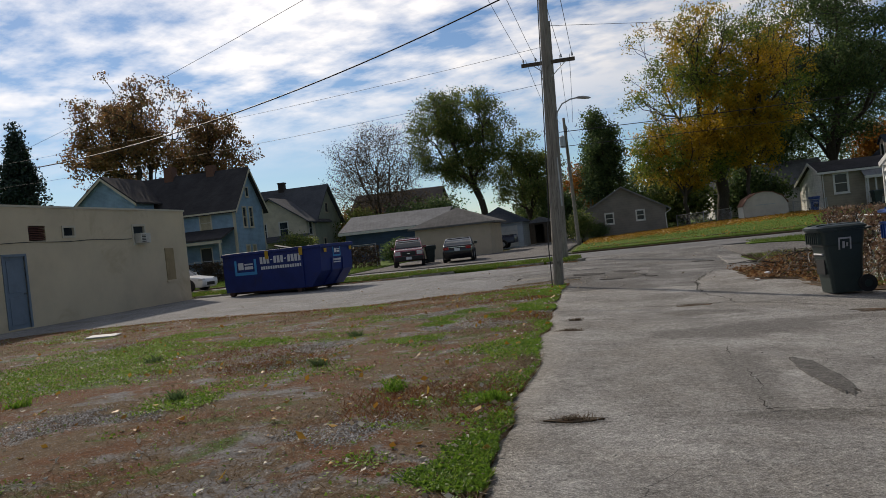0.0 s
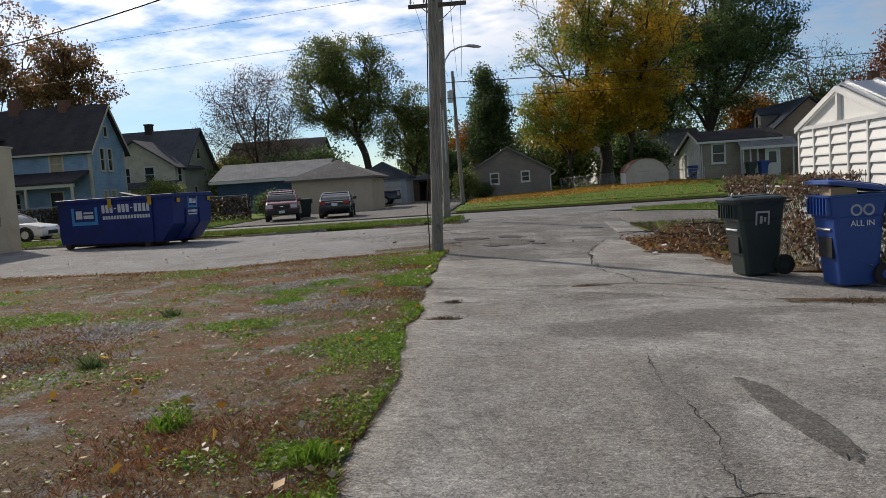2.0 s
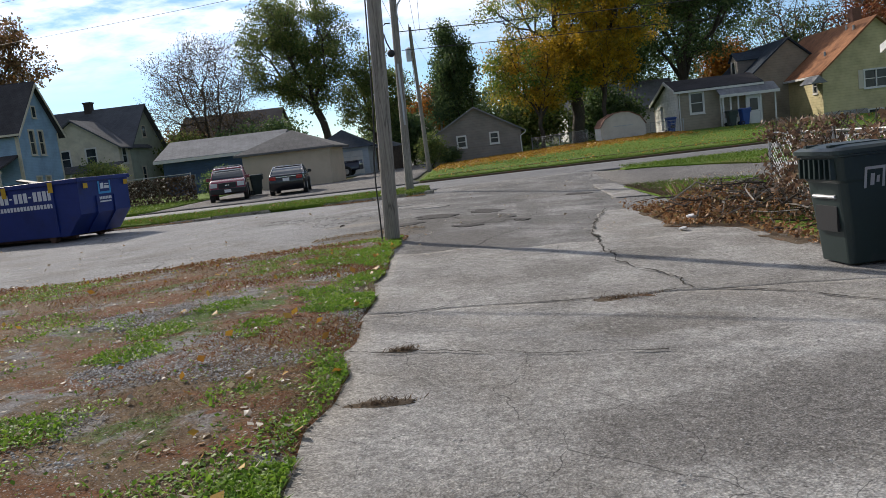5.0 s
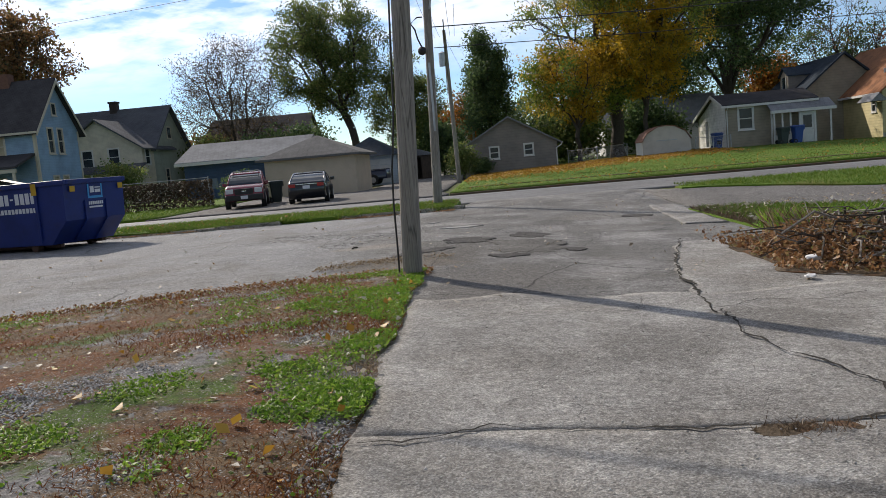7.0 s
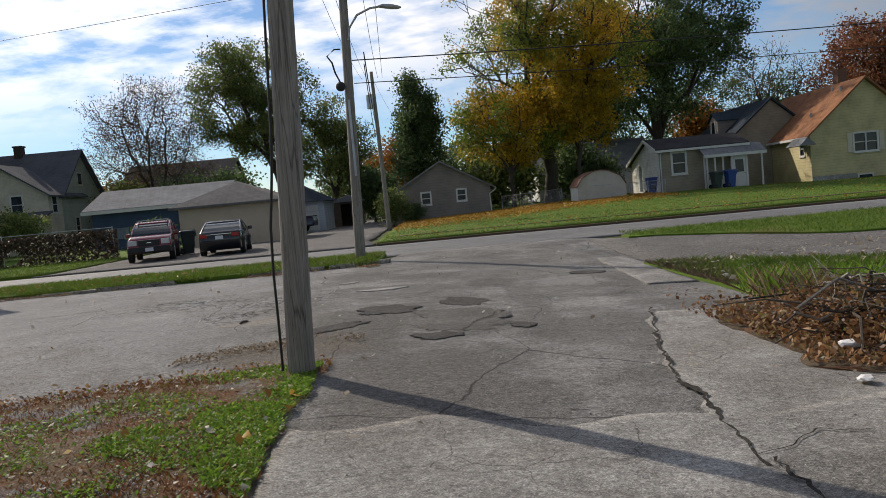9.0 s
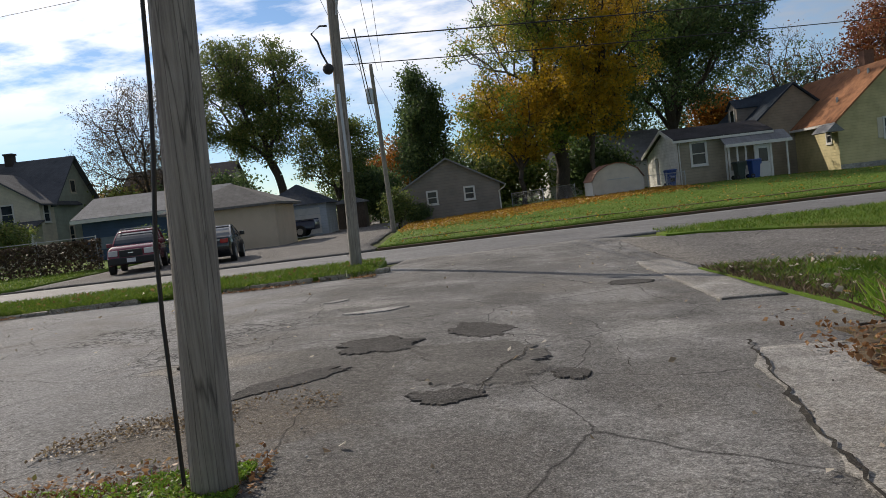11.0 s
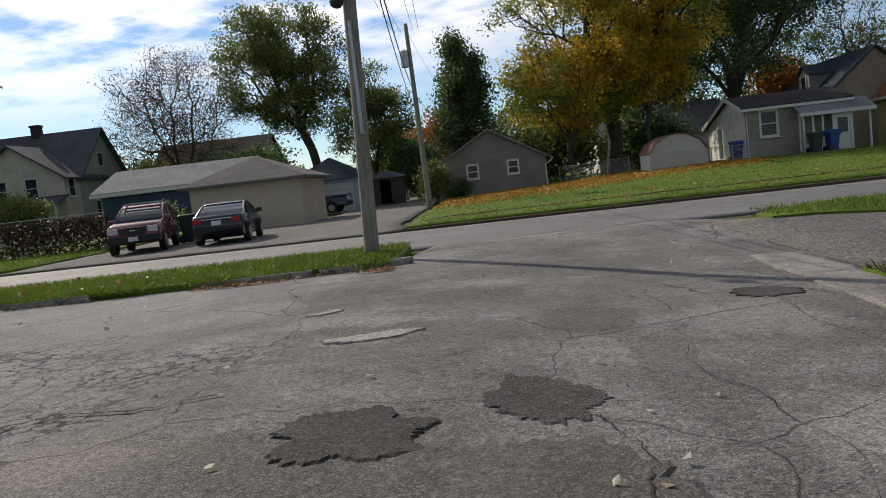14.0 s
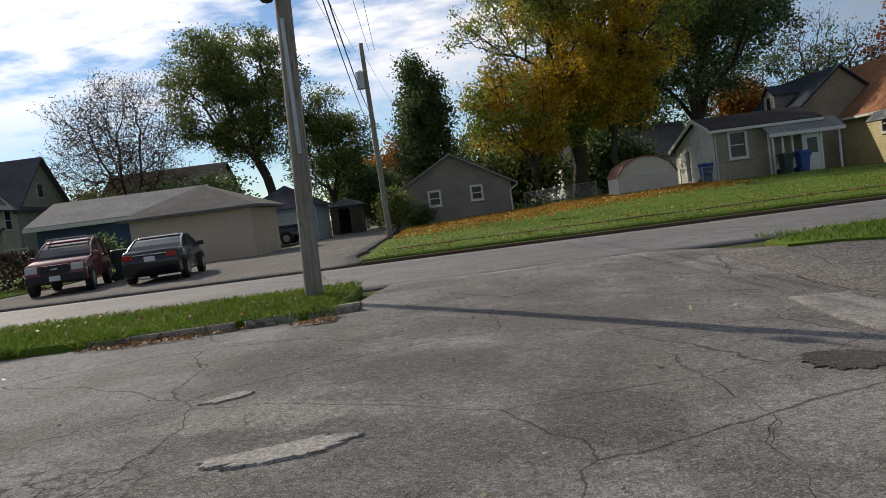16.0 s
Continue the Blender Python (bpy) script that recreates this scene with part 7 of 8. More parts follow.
        part("emblem", bm, M_DECAL, b, "two white linked rings")
        cu = bpy.data.curves.new("lettering", "FONT")
        cu.body, cu.size, cu.extrude, cu.align_x = words, 0.10, 0.002, "CENTER"
        cu.materials.append(M_DECAL)
        t = new("lettering", cu)
        t.parent = b
        t.matrix_local = pose(0.02, -0.298, h * 0.635, 88, 0, 0)
    return b


M_GCART = plain("dark_green_plastic", (0.018, 0.032, 0.030), 0.45, 0, 0.15, 2.5, 40, 0.05, (0.05, 0.055, 0.05))
M_BCART = plain("blue_plastic", (0.012, 0.055, 0.24), 0.42, 0, 0.12, 2.5, 40, 0.05)
cart(pose(4.93, -4.72, g(4.9, -4.7) + 0.03, 0, 0, 8), M_GCART, M_GCART, "dark green plastic wheeled cart with a closed lid", 1.07, 0.0,
     [(-0.10, -0.075, 0.66, 0.84), (-0.10, 0.10, 0.815, 0.84), (0.075, 0.10, 0.66, 0.84), (-0.04, 0.0, 0.68, 0.78), (0.02, 0.05, 0.70, 0.76)])
bc = cart(pose(5.68, -5.98, g(5.5, -6) + 0.03, 0, 0, 4), M_BCART, M_BCART, "blue plastic recycling cart with its lid propped by cardboard", 1.17, 10.0, None, "ALL IN")
bm = boxes((-0.30, -0.22, 0.95, -0.05, 0.10, 1.21))
box(bm, -0.34, -0.26, 1.12, -0.02, -0.23, 1.22)
part("cardboard_box", bm, M_CARD, bc, "brown cardboard sticking out under the lid")
cart(pose(-10.2, 30.4, 0.03, 0, 0, 200), M_GCART, M_GCART, "dark wheeled cart standing between the parked vehicles", 1.1)
cart(pose(21.0, 45.3, g(21.0, 45.3) + 0.1, 0, 0, 190), M_GCART, M_GCART, "dark wheeled cart beside the porch", 1.1)
cart(pose(21.95, 45.3, g(21.9, 45.3) + 0.1, 0, 0, 190), M_BCART, M_BCART, "blue wheeled cart beside the porch", 1.15)
cart(pose(16.9, 46.4, g(17, 46.4) + 0.1, 0, 0, 100), M_BCART, M_BCART, "blue wheeled cart beside the white end wall", 1.1)


# ---- vehicles ----
def vehicle(name, m, mat, label, L, W, low, hood, belt, roof, glass, wheel_r, wb, suv=False, bed=None, category="car"):
    """Body faces +x. low: sill height; hood: outline of the lower body; glass: x of the screen base, roof front, roof back, back glass base."""
    b = thing(name, m, label, category)
    bm = bmesh.new()
    prism(bm, hood, -W / 2, W / 2, "y")
    bmesh.ops.bevel(bm, geom=[e for e in bm.edges if abs(e.verts[0].co.y - e.verts[1].co.y) < 1e-5], offset=0.10, segments=4, affect="EDGES", profile=0.55)
    for v in bm.verts:
        f = max(0.0, (abs(v.co.x) - 0.30 * L) / (0.20 * L))
        v.co.y *= 1 - (0.07 if suv else 0.11) * min(1.0, f) ** 2 - 0.05 * max(0.0, (v.co.z - 0.75) / 0.3)
    part("body", bm, mat, b, "", True)
    a0, a1, a2, a3 = glass
    wb_, wt = W / 2 - 0.06, W / 2 - 0.2
    zb = belt - 0.05

    def bez(p, c, q, n=8):
        return [((1 - t) ** 2 * p[0] + 2 * t * (1 - t) * c[0] + t * t * q[0], (1 - t) ** 2 * p[1] + 2 * t * (1 - t) * c[1] + t * t * q[1]) for t in (i / n for i in range(n + 1))]

    e = 0.12 if suv else 0.22
    crown = ((a1 + a2) / 2, roof + 0.02)
    back = bez((a3, zb), (a2 + (a3 - a2) * e, roof + 0.02), crown)
    front = bez(crown, (a1 + (a0 - a1) * e, roof + 0.02), (a0, zb))
    arc = back + front[1:]
    half = lambda z: wb_ + (wt - wb_) * (z - zb) / (roof - zb)
    bm = bmesh.new()
    rows = [[bm.verts.new((x, s * half(z), z)) for s in (-1, 1)] for x, z in arc]
    for q, r in zip(rows, rows[1:]):
        bm.faces.new((q[0], r[0], r[1], q[1]))
    for i in (0, 1):
        bm.faces.new([q[i] for q in rows])
    part("cabin_glass", bm, M_GLASS, b, "dark tinted window glass")
    top = [p for p in arc if p[1] > zb + (0.80 if suv else 0.84) * (roof - zb)]
    bm = bmesh.new()
    rings = []
    for x, z in top:
        h = half(z)
        rings.append([bm.verts.new(p) for p in ((x, -h - 0.012, z - 0.05), (x, -h - 0.005, z + 0.004), (x, -h + 0.12, z + 0.022), (x, h - 0.12, z + 0.022), (x, h + 0.005, z + 0.004), (x, h + 0.012, z - 0.05))])
    for q, r in zip(rings, rings[1:]):
        for i in range(5):
            bm.faces.new((q[i], r[i], r[i + 1], q[i + 1]))
    bm.faces.new(rings[0])
    bm.faces.new(rings[-1][::-1])
    part("roof", bm, mat, b, "", True)
    mids = []
    for f in ((0.42, 0.42), (0.78, 0.76)) if suv else ((0.5, 0.5),):
        mids.append((a0 + (a3 - a0) * f[0], a1 + (a2 - a1) * f[1]))
    for s in (-1, 1):
        for line in (back, front):
            bm = bmesh.new()
            pipe(bm, [(x, s * (half(z) - 0.012), z) for x, z in line], 0.036, 6)
            part("pillar", bm, mat, b)
        for x0, x1 in mids:
            bm = bmesh.new()
            tube(bm, (x0, s * (wb_ + 0.005), belt - 0.05), (x1, s * (wt + 0.005), roof - 0.03), 0.045, 0.035, 6)
            part("pillar", bm, mat, b)
        for x in (L / 2 - wb[0], -L / 2 + wb[1]):
            bm = bmesh.new()
            y0, y1 = sorted((s * (W / 2 - 0.20), s * (W / 2 + 0.015)))
            tube(bm, (x, y0, wheel_r), (x, y1, wheel_r), wheel_r, wheel_r, 22)
            wh = part("wheel", bm, M_TYRE, b)
            bm = bmesh.new()
            tube(bm, (x, s * (W / 2 + 0.0), wheel_r), (x, s * (W / 2 + 0.022), wheel_r), wheel_r * 0.62, wheel_r * 0.58, 18)
            part("rim", bm, M_STEEL, wh)
            bm = bmesh.new()
            n = 14
            arc = [(x + (wheel_r + 0.07) * math.cos(math.pi * i / n), wheel_r + (wheel_r + 0.07) * math.sin(math.pi * i / n)) for i in range(n + 1)]
            prism(bm, arc + [(x - wheel_r - 0.07, low), (x + wheel_r + 0.07, low)], *sorted((s * (W / 2 - 0.15), s * (W / 2 + 0.004))), "y")
            part("wheel_arch", bm, M_BLACK, b)
        mx = a0 - 0.25
        bm = boxes((mx - 0.1, min(s * (wb_ + 0.02), s * (wb_ + 0.22)), belt - 0.02, mx + 0.08, max(s * (wb_ + 0.02), s * (wb_ + 0.22)), belt + 0.14), bev=0.03)
        part("mirror", bm, mat, b)
        for x in ((a0 + a3) / 2 + 0.1, (a0 + a3) / 2 - 0.85):
            part("door_handle", boxes((x, min(s * W / 2, s * (W / 2 + 0.03)), belt - 0.16, x + 0.16, max(s * W / 2, s * (W / 2 + 0.03)), belt - 0.12)), M_BLACK, b)
    return b


M_REDPAINT = paint("maroon_paint", (0.17, 0.012, 0.026), 0.25)
M_BLKPAINT = paint("black_paint", (0.008, 0.009, 0.013), 0.25)
M_NAVYPAINT = paint("dark_blue_paint", (0.01, 0.018, 0.05))
M_WHTPAINT = paint("white_paint", (0.7, 0.7, 0.7))
M_LENS = plain("clear_lens", (0.55, 0.56, 0.58), 0.15, 0.0, 0.05)
M_TAIL = plain("red_lens", (0.35, 0.008, 0.008), 0.2, 0.0, 0.05)
SUV_L = 4.75
suv = vehicle("suv", pose(-10.98, 28.1, 0.02, 0, 0, -76), M_REDPAINT, "maroon sport utility vehicle with a roof rack parked on the pad", SUV_L, 1.85, 0.35,
              [(-2.37, 0.45), (-2.3, 0.35), (2.2, 0.35), (2.34, 0.42), (2.37, 0.70), (2.22, 0.99), (0.95, 1.10), (-2.3, 1.10), (-2.37, 0.9)], 1.08, 1.67, (0.98, 0.15, -1.95, -2.25), 0.37, (0.85, 0.95), True)
part("grille", boxes((2.30, -0.42, 0.66, 2.385, 0.42, 0.93), bev=0.02), M_BLACK, suv)
for s in (-1, 1):
    part("headlight", boxes((2.24, min(s * 0.48, s * 0.82), 0.72, 2.375, max(s * 0.48, s * 0.82), 0.93), bev=0.02), M_LENS, suv, "clear headlight")
    part("roof_rail", boxes((-1.7, s * 0.62 - 0.02, 1.71, 0.1, s * 0.62 + 0.02, 1.75)), M_STEEL, suv)
for x in (-1.2, -0.1):
    part("roof_bar", boxes((x, -0.6, 1.755, x + 0.06, 0.6, 1.78)), M_STEEL, suv)
part("bumper", boxes((2.22, -0.86, 0.38, 2.44, 0.86, 0.64), bev=0.05), M_BLACK, suv, "black front bumper")
part("number_plate", boxes((2.445, -0.16, 0.45, 2.455, 0.16, 0.60)), M_DECAL, suv)
part("hood_badge", boxes((2.386, -0.1, 0.79, 2.392, 0.1, 0.83)), M_CHROME, suv)
sedan = vehicle("sedan", pose(-7.78, 28.1, 0.02, 0, 0, 98), M_BLKPAINT, "black four-door sedan parked nose to the garage", 4.85, 1.84, 0.22,
                [(-2.42, 0.55), (-2.35, 0.28), (-2.2, 0.22), (2.25, 0.22), (2.40, 0.35), (2.42, 0.60), (2.2, 0.76), (1.0, 0.92), (-1.5, 1.0), (-2.3, 1.02), (-2.42, 0.9)], 0.98, 1.41, (1.35, 0.25, -0.6, -1.75), 0.34, (0.9, 1.05))
for s in (-1, 1):
    part("tail_light", boxes((-2.44, min(s * 0.50, s * 0.80), 0.76, -2.25, max(s * 0.50, s * 0.80), 0.92), bev=0.02), M_TAIL, sedan, "red tail light")
part("number_plate", boxes((-2.45, -0.16, 0.68, -2.425, 0.16, 0.83)), M_DECAL, sedan)
part("trim_strip", boxes((-2.44, -0.5, 0.88, -2.42, 0.5, 0.91)), M_CHROME, sedan)
white = vehicle("sedan", pose(-23.0, 20.9, -0.02, 0, 0, 0), M_WHTPAINT, "white sedan parked along the street kerb", 4.8, 1.82, 0.22,
                [(-2.4, 0.55), (-2.3, 0.26), (-2.2, 0.22), (2.25, 0.22), (2.38, 0.35), (2.4, 0.58), (2.15, 0.76), (1.0, 0.92), (-1.5, 1.0), (-2.3, 1.0), (-2.4, 0.9)], 0.95, 1.45, (1.15, 0.35, -0.95, -1.95), 0.33, (0.9, 1.05))
for s in (-1, 1):
    part("headlight", boxes((2.12, min(s * 0.5, s * 0.86), 0.58, 2.34, max(s * 0.5, s * 0.86), 0.70), bev=0.02), M_LENS, white, "clear headlight")
part("grille", boxes((2.36, -0.4, 0.32, 2.41, 0.4, 0.5), bev=0.01), M_BLACK, white)
pick = vehicle("pickup_truck", pose(-9.8, 52.2, 0.06, 0, 0, 176), M_NAVYPAINT, "dark blue pickup truck parked before the pale garage", 5.3, 1.85, 0.45,
               [(-2.65, 0.5), (-2.6, 0.45), (2.5, 0.45), (2.62, 0.6), (2.64, 0.9), (2.5, 1.02), (1.3, 1.12), (-2.62, 1.15), (-2.65, 0.9)], 1.12, 1.72, (1.35, 0.8, -0.3, -0.5), 0.38, (0.95, 1.1), category="truck")
part("bed", boxes((-2.55, -0.78, 1.151, -0.65, 0.78, 1.16)), M_BLACK, pick)
for s in (-1, 1):
    part("bed_rail", boxes((-2.6, min(s * 0.8, s * 0.9), 1.155, -0.6, max(s * 0.8, s * 0.9), 1.22)), M_NAVYPAINT, pick)


# ---- fences ----
def chain_fence(name, pts, h, label, step=2.4, mesh=True):
    b = thing(name, Matrix(), label, "fence")
    for (x0, y0), (x1, y1) in zip(pts, pts[1:]):
        ln = math.hypot(x1 - x0, y1 - y0)
        n = max(1, round(ln / step))
        for i in range(n + 1):
            f = i / n
            x, y = x0 + (x1 - x0) * f, y0 + (y1 - y0) * f
            bm = bmesh.new()
            tube(bm, (x, y, g(x, y) - 0.1), (x, y, g(x, y) + h + 0.06), 0.03, 0.03, 8)
            part("post", bm, M_STEEL, b)
        bm = bmesh.new()
        tube(bm, (x0, y0, g(x0, y0) + h), (x1, y1, g(x1, y1) + h), 0.02, 0.02, 6)
        part("top_rail", bm, M_STEEL, b)
        if not mesh:
            continue
        V, F = [], []
        pitch = 0.09
        k = int(ln / pitch)
        dx, dy = (x1 - x0) / ln, (y1 - y0) / ln
        for i in range(-int(h / pitch), k):
            for s in (1, -1):
                u0, z0, u1, z1 = i * pitch, 0.03, i * pitch + h, h
                if u0 < 0:
                    z0, u0 = z0 - u0, 0
                if u1 > ln:
                    z1, u1 = z1 - (u1 - ln), ln
                if u1 - u0 < 0.05:
                    continue
                a0, a1 = (u0, u1) if s > 0 else (ln - u0, ln - u1)
                q = len(V)
                for uu, zz in ((a0, z0), (a1, z1)):
                    x, y = x0 + dx * uu, y0 + dy * uu
                    V += [(x + dy * 0.003, y - dx * 0.003, g(x, y) + zz), (x - dy * 0.003, y + dx * 0.003, g(x, y) + zz), (x, y, g(x, y) + zz + 0.006)]
                F += [(q, q + 1, q + 4, q + 3), (q + 1, q + 2, q + 5, q + 4), (q + 2, q, q + 3, q + 5)]
        tagged(raw("mesh", V, F, M_STEEL, b), kind="stuff")
    return b


chain_fence("chain_fence", [(6.05, 0.1), (6.05, -6.2)], 1.22, "galvanised chain-link fence grown over with dead vines", 2.2)
chain_fence("chain_fence", [(-44, 31.6), (-14.2, 31.6)], 1.6, "chain-link yard fence covered with brown vines", 2.6, False)
chain_fence("chain_fence", [(7.0, 51.5), (11.2, 49.5)], 1.1, "low chain-link fence between garage and trees", 2.0)
chain_fence("chain_fence", [(15.2, 45.6), (17.6, 45.6)], 1.0, "low chain-link fence beside the house", 1.2)

# ---- small growth, leaves and litter ----
def blades(name, pts, h, w, lean, mat, label, rg, group=""):
    """Grass: one narrow bent triangle pair a blade."""
    n = len(pts)
    a = rg.rand(n) * 2 * np.pi
    hh = h * (0.5 + rg.rand(n))
    side = np.stack([np.cos(a), np.sin(a), np.zeros(n)], 1) * (w * (0.6 + 0.8 * rg.rand(n)))[:, None]
    tip = np.stack([rg.normal(size=n) * lean * hh, rg.normal(size=n) * lean * hh, hh], 1)
    v = np.stack([pts - side, pts + side, pts + tip * 0.55 + side * 0.7 + np.array((0, 0, 0.1)) * hh[:, None], pts + tip], 1).reshape(-1, 3)
    i = np.arange(n)[:, None] * 4
    ob = fast(name, v, i + np.array((0, 1, 2, 3)), mat)
    return tagged(ob, label, "grass", group, "stuff")


def leaflets(name, pts, size, mat, label, rg, flat=0.5, category="leaves"):
    """Small leaves or fallen leaves: bent diamonds at all tilts."""
    n = len(pts)
    u = rg.normal(size=(n, 3)) * np.array((1, 1, flat)); u /= np.linalg.norm(u, axis=1)[:, None]
    r = rg.normal(size=(n, 3)) * np.array((flat, flat, 1)) + np.array((0, 0, 0.6))
    v = np.cross(u, r); v /= np.linalg.norm(v, axis=1)[:, None]
    w = np.cross(u, v)
    s = (size * (0.55 + 0.9 * rg.rand(n)))[:, None]
    k = (rg.rand(n) * 0.3 - 0.05)[:, None] * s
    quad = np.stack([pts - u * s * 0.5, pts + v * s * 0.34 + w * k, pts + u * s * 0.5, pts - v * s * 0.34 + w * k], 1)
    quad[:, :, 2] += np.maximum(0, pts[:, 2] - quad[:, :, 2].min(1))[:, None]
    quad = quad.reshape(-1, 3)
    i = np.arange(n)[:, None] * 4
    f = np.concatenate([i + np.array((0, 1, 2)), i + np.array((0, 2, 3))])
    ob = fast(name, quad, f, mat)
    return tagged(ob, label, category, "", "stuff")


def field(n, sampler, keep, rg, lift=0.0):
    out = []
    while len(out) < n:
        for _ in range(4000):
            x, y = sampler(rg)
            if rg.rand() < keep(x, y):
                out.append((x, y, g(x, y) + lift))
                if len(out) >= n:
                    break
    return np.array(out)


def nz(x, y, s, k):
    return noise.noise((x * s + 11.3 * k, y * s + 5.7 * k, 2.1 * k))


def in_verge(x, y):
    return x < DRIVE_X(y) + wig(y, 1, 0.10, 0.9) - 0.01 and y < VERGE_Y(x) + wig(x, 2, 0.22, 0.7) - 0.02


def verge_pt(rg):
    return 0.6 - 16.5 * rg.rand() ** 2.0, 0.5 - 18.5 * rg.rand() ** 1.05


def rim(x, y):
    """Weedy border beside the drive, thickest towards the pole."""
    d = DRIVE_X(y) - x
    wide = 0.38 + 0.75 * smooth01(-7, -1.5, y) + 0.35 * nz(x, y, 0.7, 3)
    return max(0.0, 1 - max(0.0, d) / wide) * (0.35 + 0.65 * smooth01(-9.5, -6, y) + 0.5 * max(0, nz(x, y, 0.5, 9)))


GREEN_SPOTS = ((-6.5, -9.4, 1.7), (-6.3, -8.3, 1.3), (-6.6, -6.6, 1.0), (-6.8, -4.8, 0.8), (-4.5, -6.7, 0.6), (-2.9, -11.4, 0.35), (0.45, -14.0, 0.34), (0.42, -13.4, 0.30), (0.3, -12.0, 0.2), (0.35, -9.0, 0.25), (-1.55, -5.45, 0.36), (-1.5, -6.2, 0.32), (-0.6, -5.55, 0.22), (0.12, -4.8, 0.3), (-0.07, -5.1, 0.2), (0.18, -3.5, 0.3), (-0.35, -4.26, 0.22), (-0.1, -1.3, 0.4), (-0.75, -1.7, 0.3), (0.15, -2.4, 0.3), (-1.24, -4.5, 0.25), (-1.5, -7.9, 0.35))
GRAVEL_SPOTS = ((-1.55, -4.2, 0.4), (-2.05, -4.55, 0.45), (-0.75, -5.85, 0.3), (-0.6, -6.7, 0.5), (0.0, -6.8, 0.25), (-1.3, -6.7, 0.4), (-0.27, -3.3, 0.3), (-2.6, -8.0, 0.6), (-3.6, -12.3, 0.7), (-2.6, -13.0, 0.6), (-4.1, -12.0, 0.8), (-0.6, -12.9, 0.4))


def spots(x, y, which):
    v = max(math.exp(-((x - a) ** 2 + (y - b) ** 2) / (r * r)) for a, b, r in which)
    return smooth01(0.25, 0.6, v + 0.35 * nz(x, y, 1.6, 8) + 0.2 * nz(x, y, 4.0, 3))


def green_at(x, y):
    if not in_verge(x, y):
        return 0.0
    p = smooth01(0.20, 0.42, nz(x, y, 0.6, 1) + 0.6 * nz(x, y, 1.9, 2))
    return min(1.0, 0.015 + 0.3 * p + 0.9 * spots(x, y, GREEN_SPOTS) + 1.0 * rim(x, y) * smooth01(-0.15, 0.3, nz(x, y, 1.3, 5)))


def brown_at(x, y):
    if not in_verge(x, y):
        return 0.0
    return (0.15 + 0.85 * smooth01(-0.15, 0.3, nz(x, y, 0.5, 4) + 0.4 * nz(x, y, 1.8, 6))) * (1 - 0.7 * smooth01(-5, -1.5, y))


def rust_at(x, y):
    if not in_verge(x, y):
        return 0.0
    return smooth01(0.0, 0.4, nz(x, y, 0.55, 7) + 0.6 * smooth01(-4.0, -0.5, y))


def stone_at(x, y):
    if not in_verge(x, y):
        return 0.0
    return smooth01(0.0, 0.35, -nz(x, y, 0.5, 4) - 0.3 * nz(x, y, 1.8, 6)) * (1 - green_at(x, y)) + 0.05


rg = np.random.RandomState(77)
L_WEED = foliage("weed_leaf", [(0.0, (0.09, 0.19, 0.02)), (0.5, (0.18, 0.33, 0.035)), (1.0, (0.31, 0.43, 0.07))], 0.45)
L_DRY = foliage("dry_grass", [(0.0, (0.13, 0.085, 0.045)), (0.6, (0.25, 0.175, 0.10)), (1.0, (0.42, 0.34, 0.22))], 0.3)
L_DRYDARK = foliage("dead_weed", [(0.0, (0.07, 0.05, 0.035)), (0.6, (0.15, 0.105, 0.07)), (1.0, (0.26, 0.19, 0.12))], 0.3)
L_RUST = foliage("rust_weed", [(0.0, (0.12, 0.045, 0.018)), (0.6, (0.24, 0.09, 0.03)), (1.0, (0.33, 0.16, 0.05))], 0.3)
L_LITTER = foliage("fallen_pale_leaf", [(0.0, (0.28, 0.21, 0.13)), (0.4, (0.45, 0.38, 0.28)), (0.8, (0.62, 0.58, 0.50)), (1.0, (0.38, 0.20, 0.05))], 0.25)
L_ORANGE = foliage("fallen_orange_leaf", [(0.0, (0.32, 0.15, 0.03)), (0.5, (0.50, 0.26, 0.04)), (1.0, (0.60, 0.38, 0.06))], 0.25)
L_BRUSH = foliage("dead_brush_leaf", [(0.0, (0.12, 0.06, 0.03)), (0.5, (0.30, 0.15, 0.065)), (0.85, (0.46, 0.28, 0.14)), (1.0, (0.20, 0.20, 0.07))], 0.35)
L_VINE = foliage("vine_leaf", [(0.0, (0.10, 0.065, 0.045)), (0.5, (0.22, 0.13, 0.085)), (0.85, (0.34, 0.24, 0.16)), (1.0, (0.15, 0.16, 0.07))], 0.3)
L_YARDVINE = foliage("dry_vine", [(0.0, (0.04, 0.03, 0.022)), (0.5, (0.085, 0.06, 0.042)), (1.0, (0.14, 0.10, 0.065))], 0.2)
L_LAWN = foliage("lawn_blade", [(0.0, (0.06, 0.12, 0.012)), (0.6, (0.12, 0.21, 0.025)), (1.0, (0.22, 0.25, 0.05))], 0.45)
blades("dry_grass", field(115000, verge_pt, brown_at, rg, 0.024), 0.026, 0.0024, 1.1, L_DRY, "short dry brown grass on the verge", rg)
blades("rust_grass", field(62000, verge_pt, rust_at, rg, 0.02), 0.035, 0.004, 0.7, L_RUST, "reddish-brown dead weeds on the verge", rg)
leaflets("green_weeds", field(110000, verge_pt, green_at, rg, 0.04), 0.026, L_WEED, "low bright green weeds and clover on the verge", rg, 0.35, "weeds")
blades("green_grass", field(26000, verge_pt, green_at, rg, 0.02), 0.045, 0.0032, 0.6, L_WEED, "fresh green grass tufts on the verge", rg)
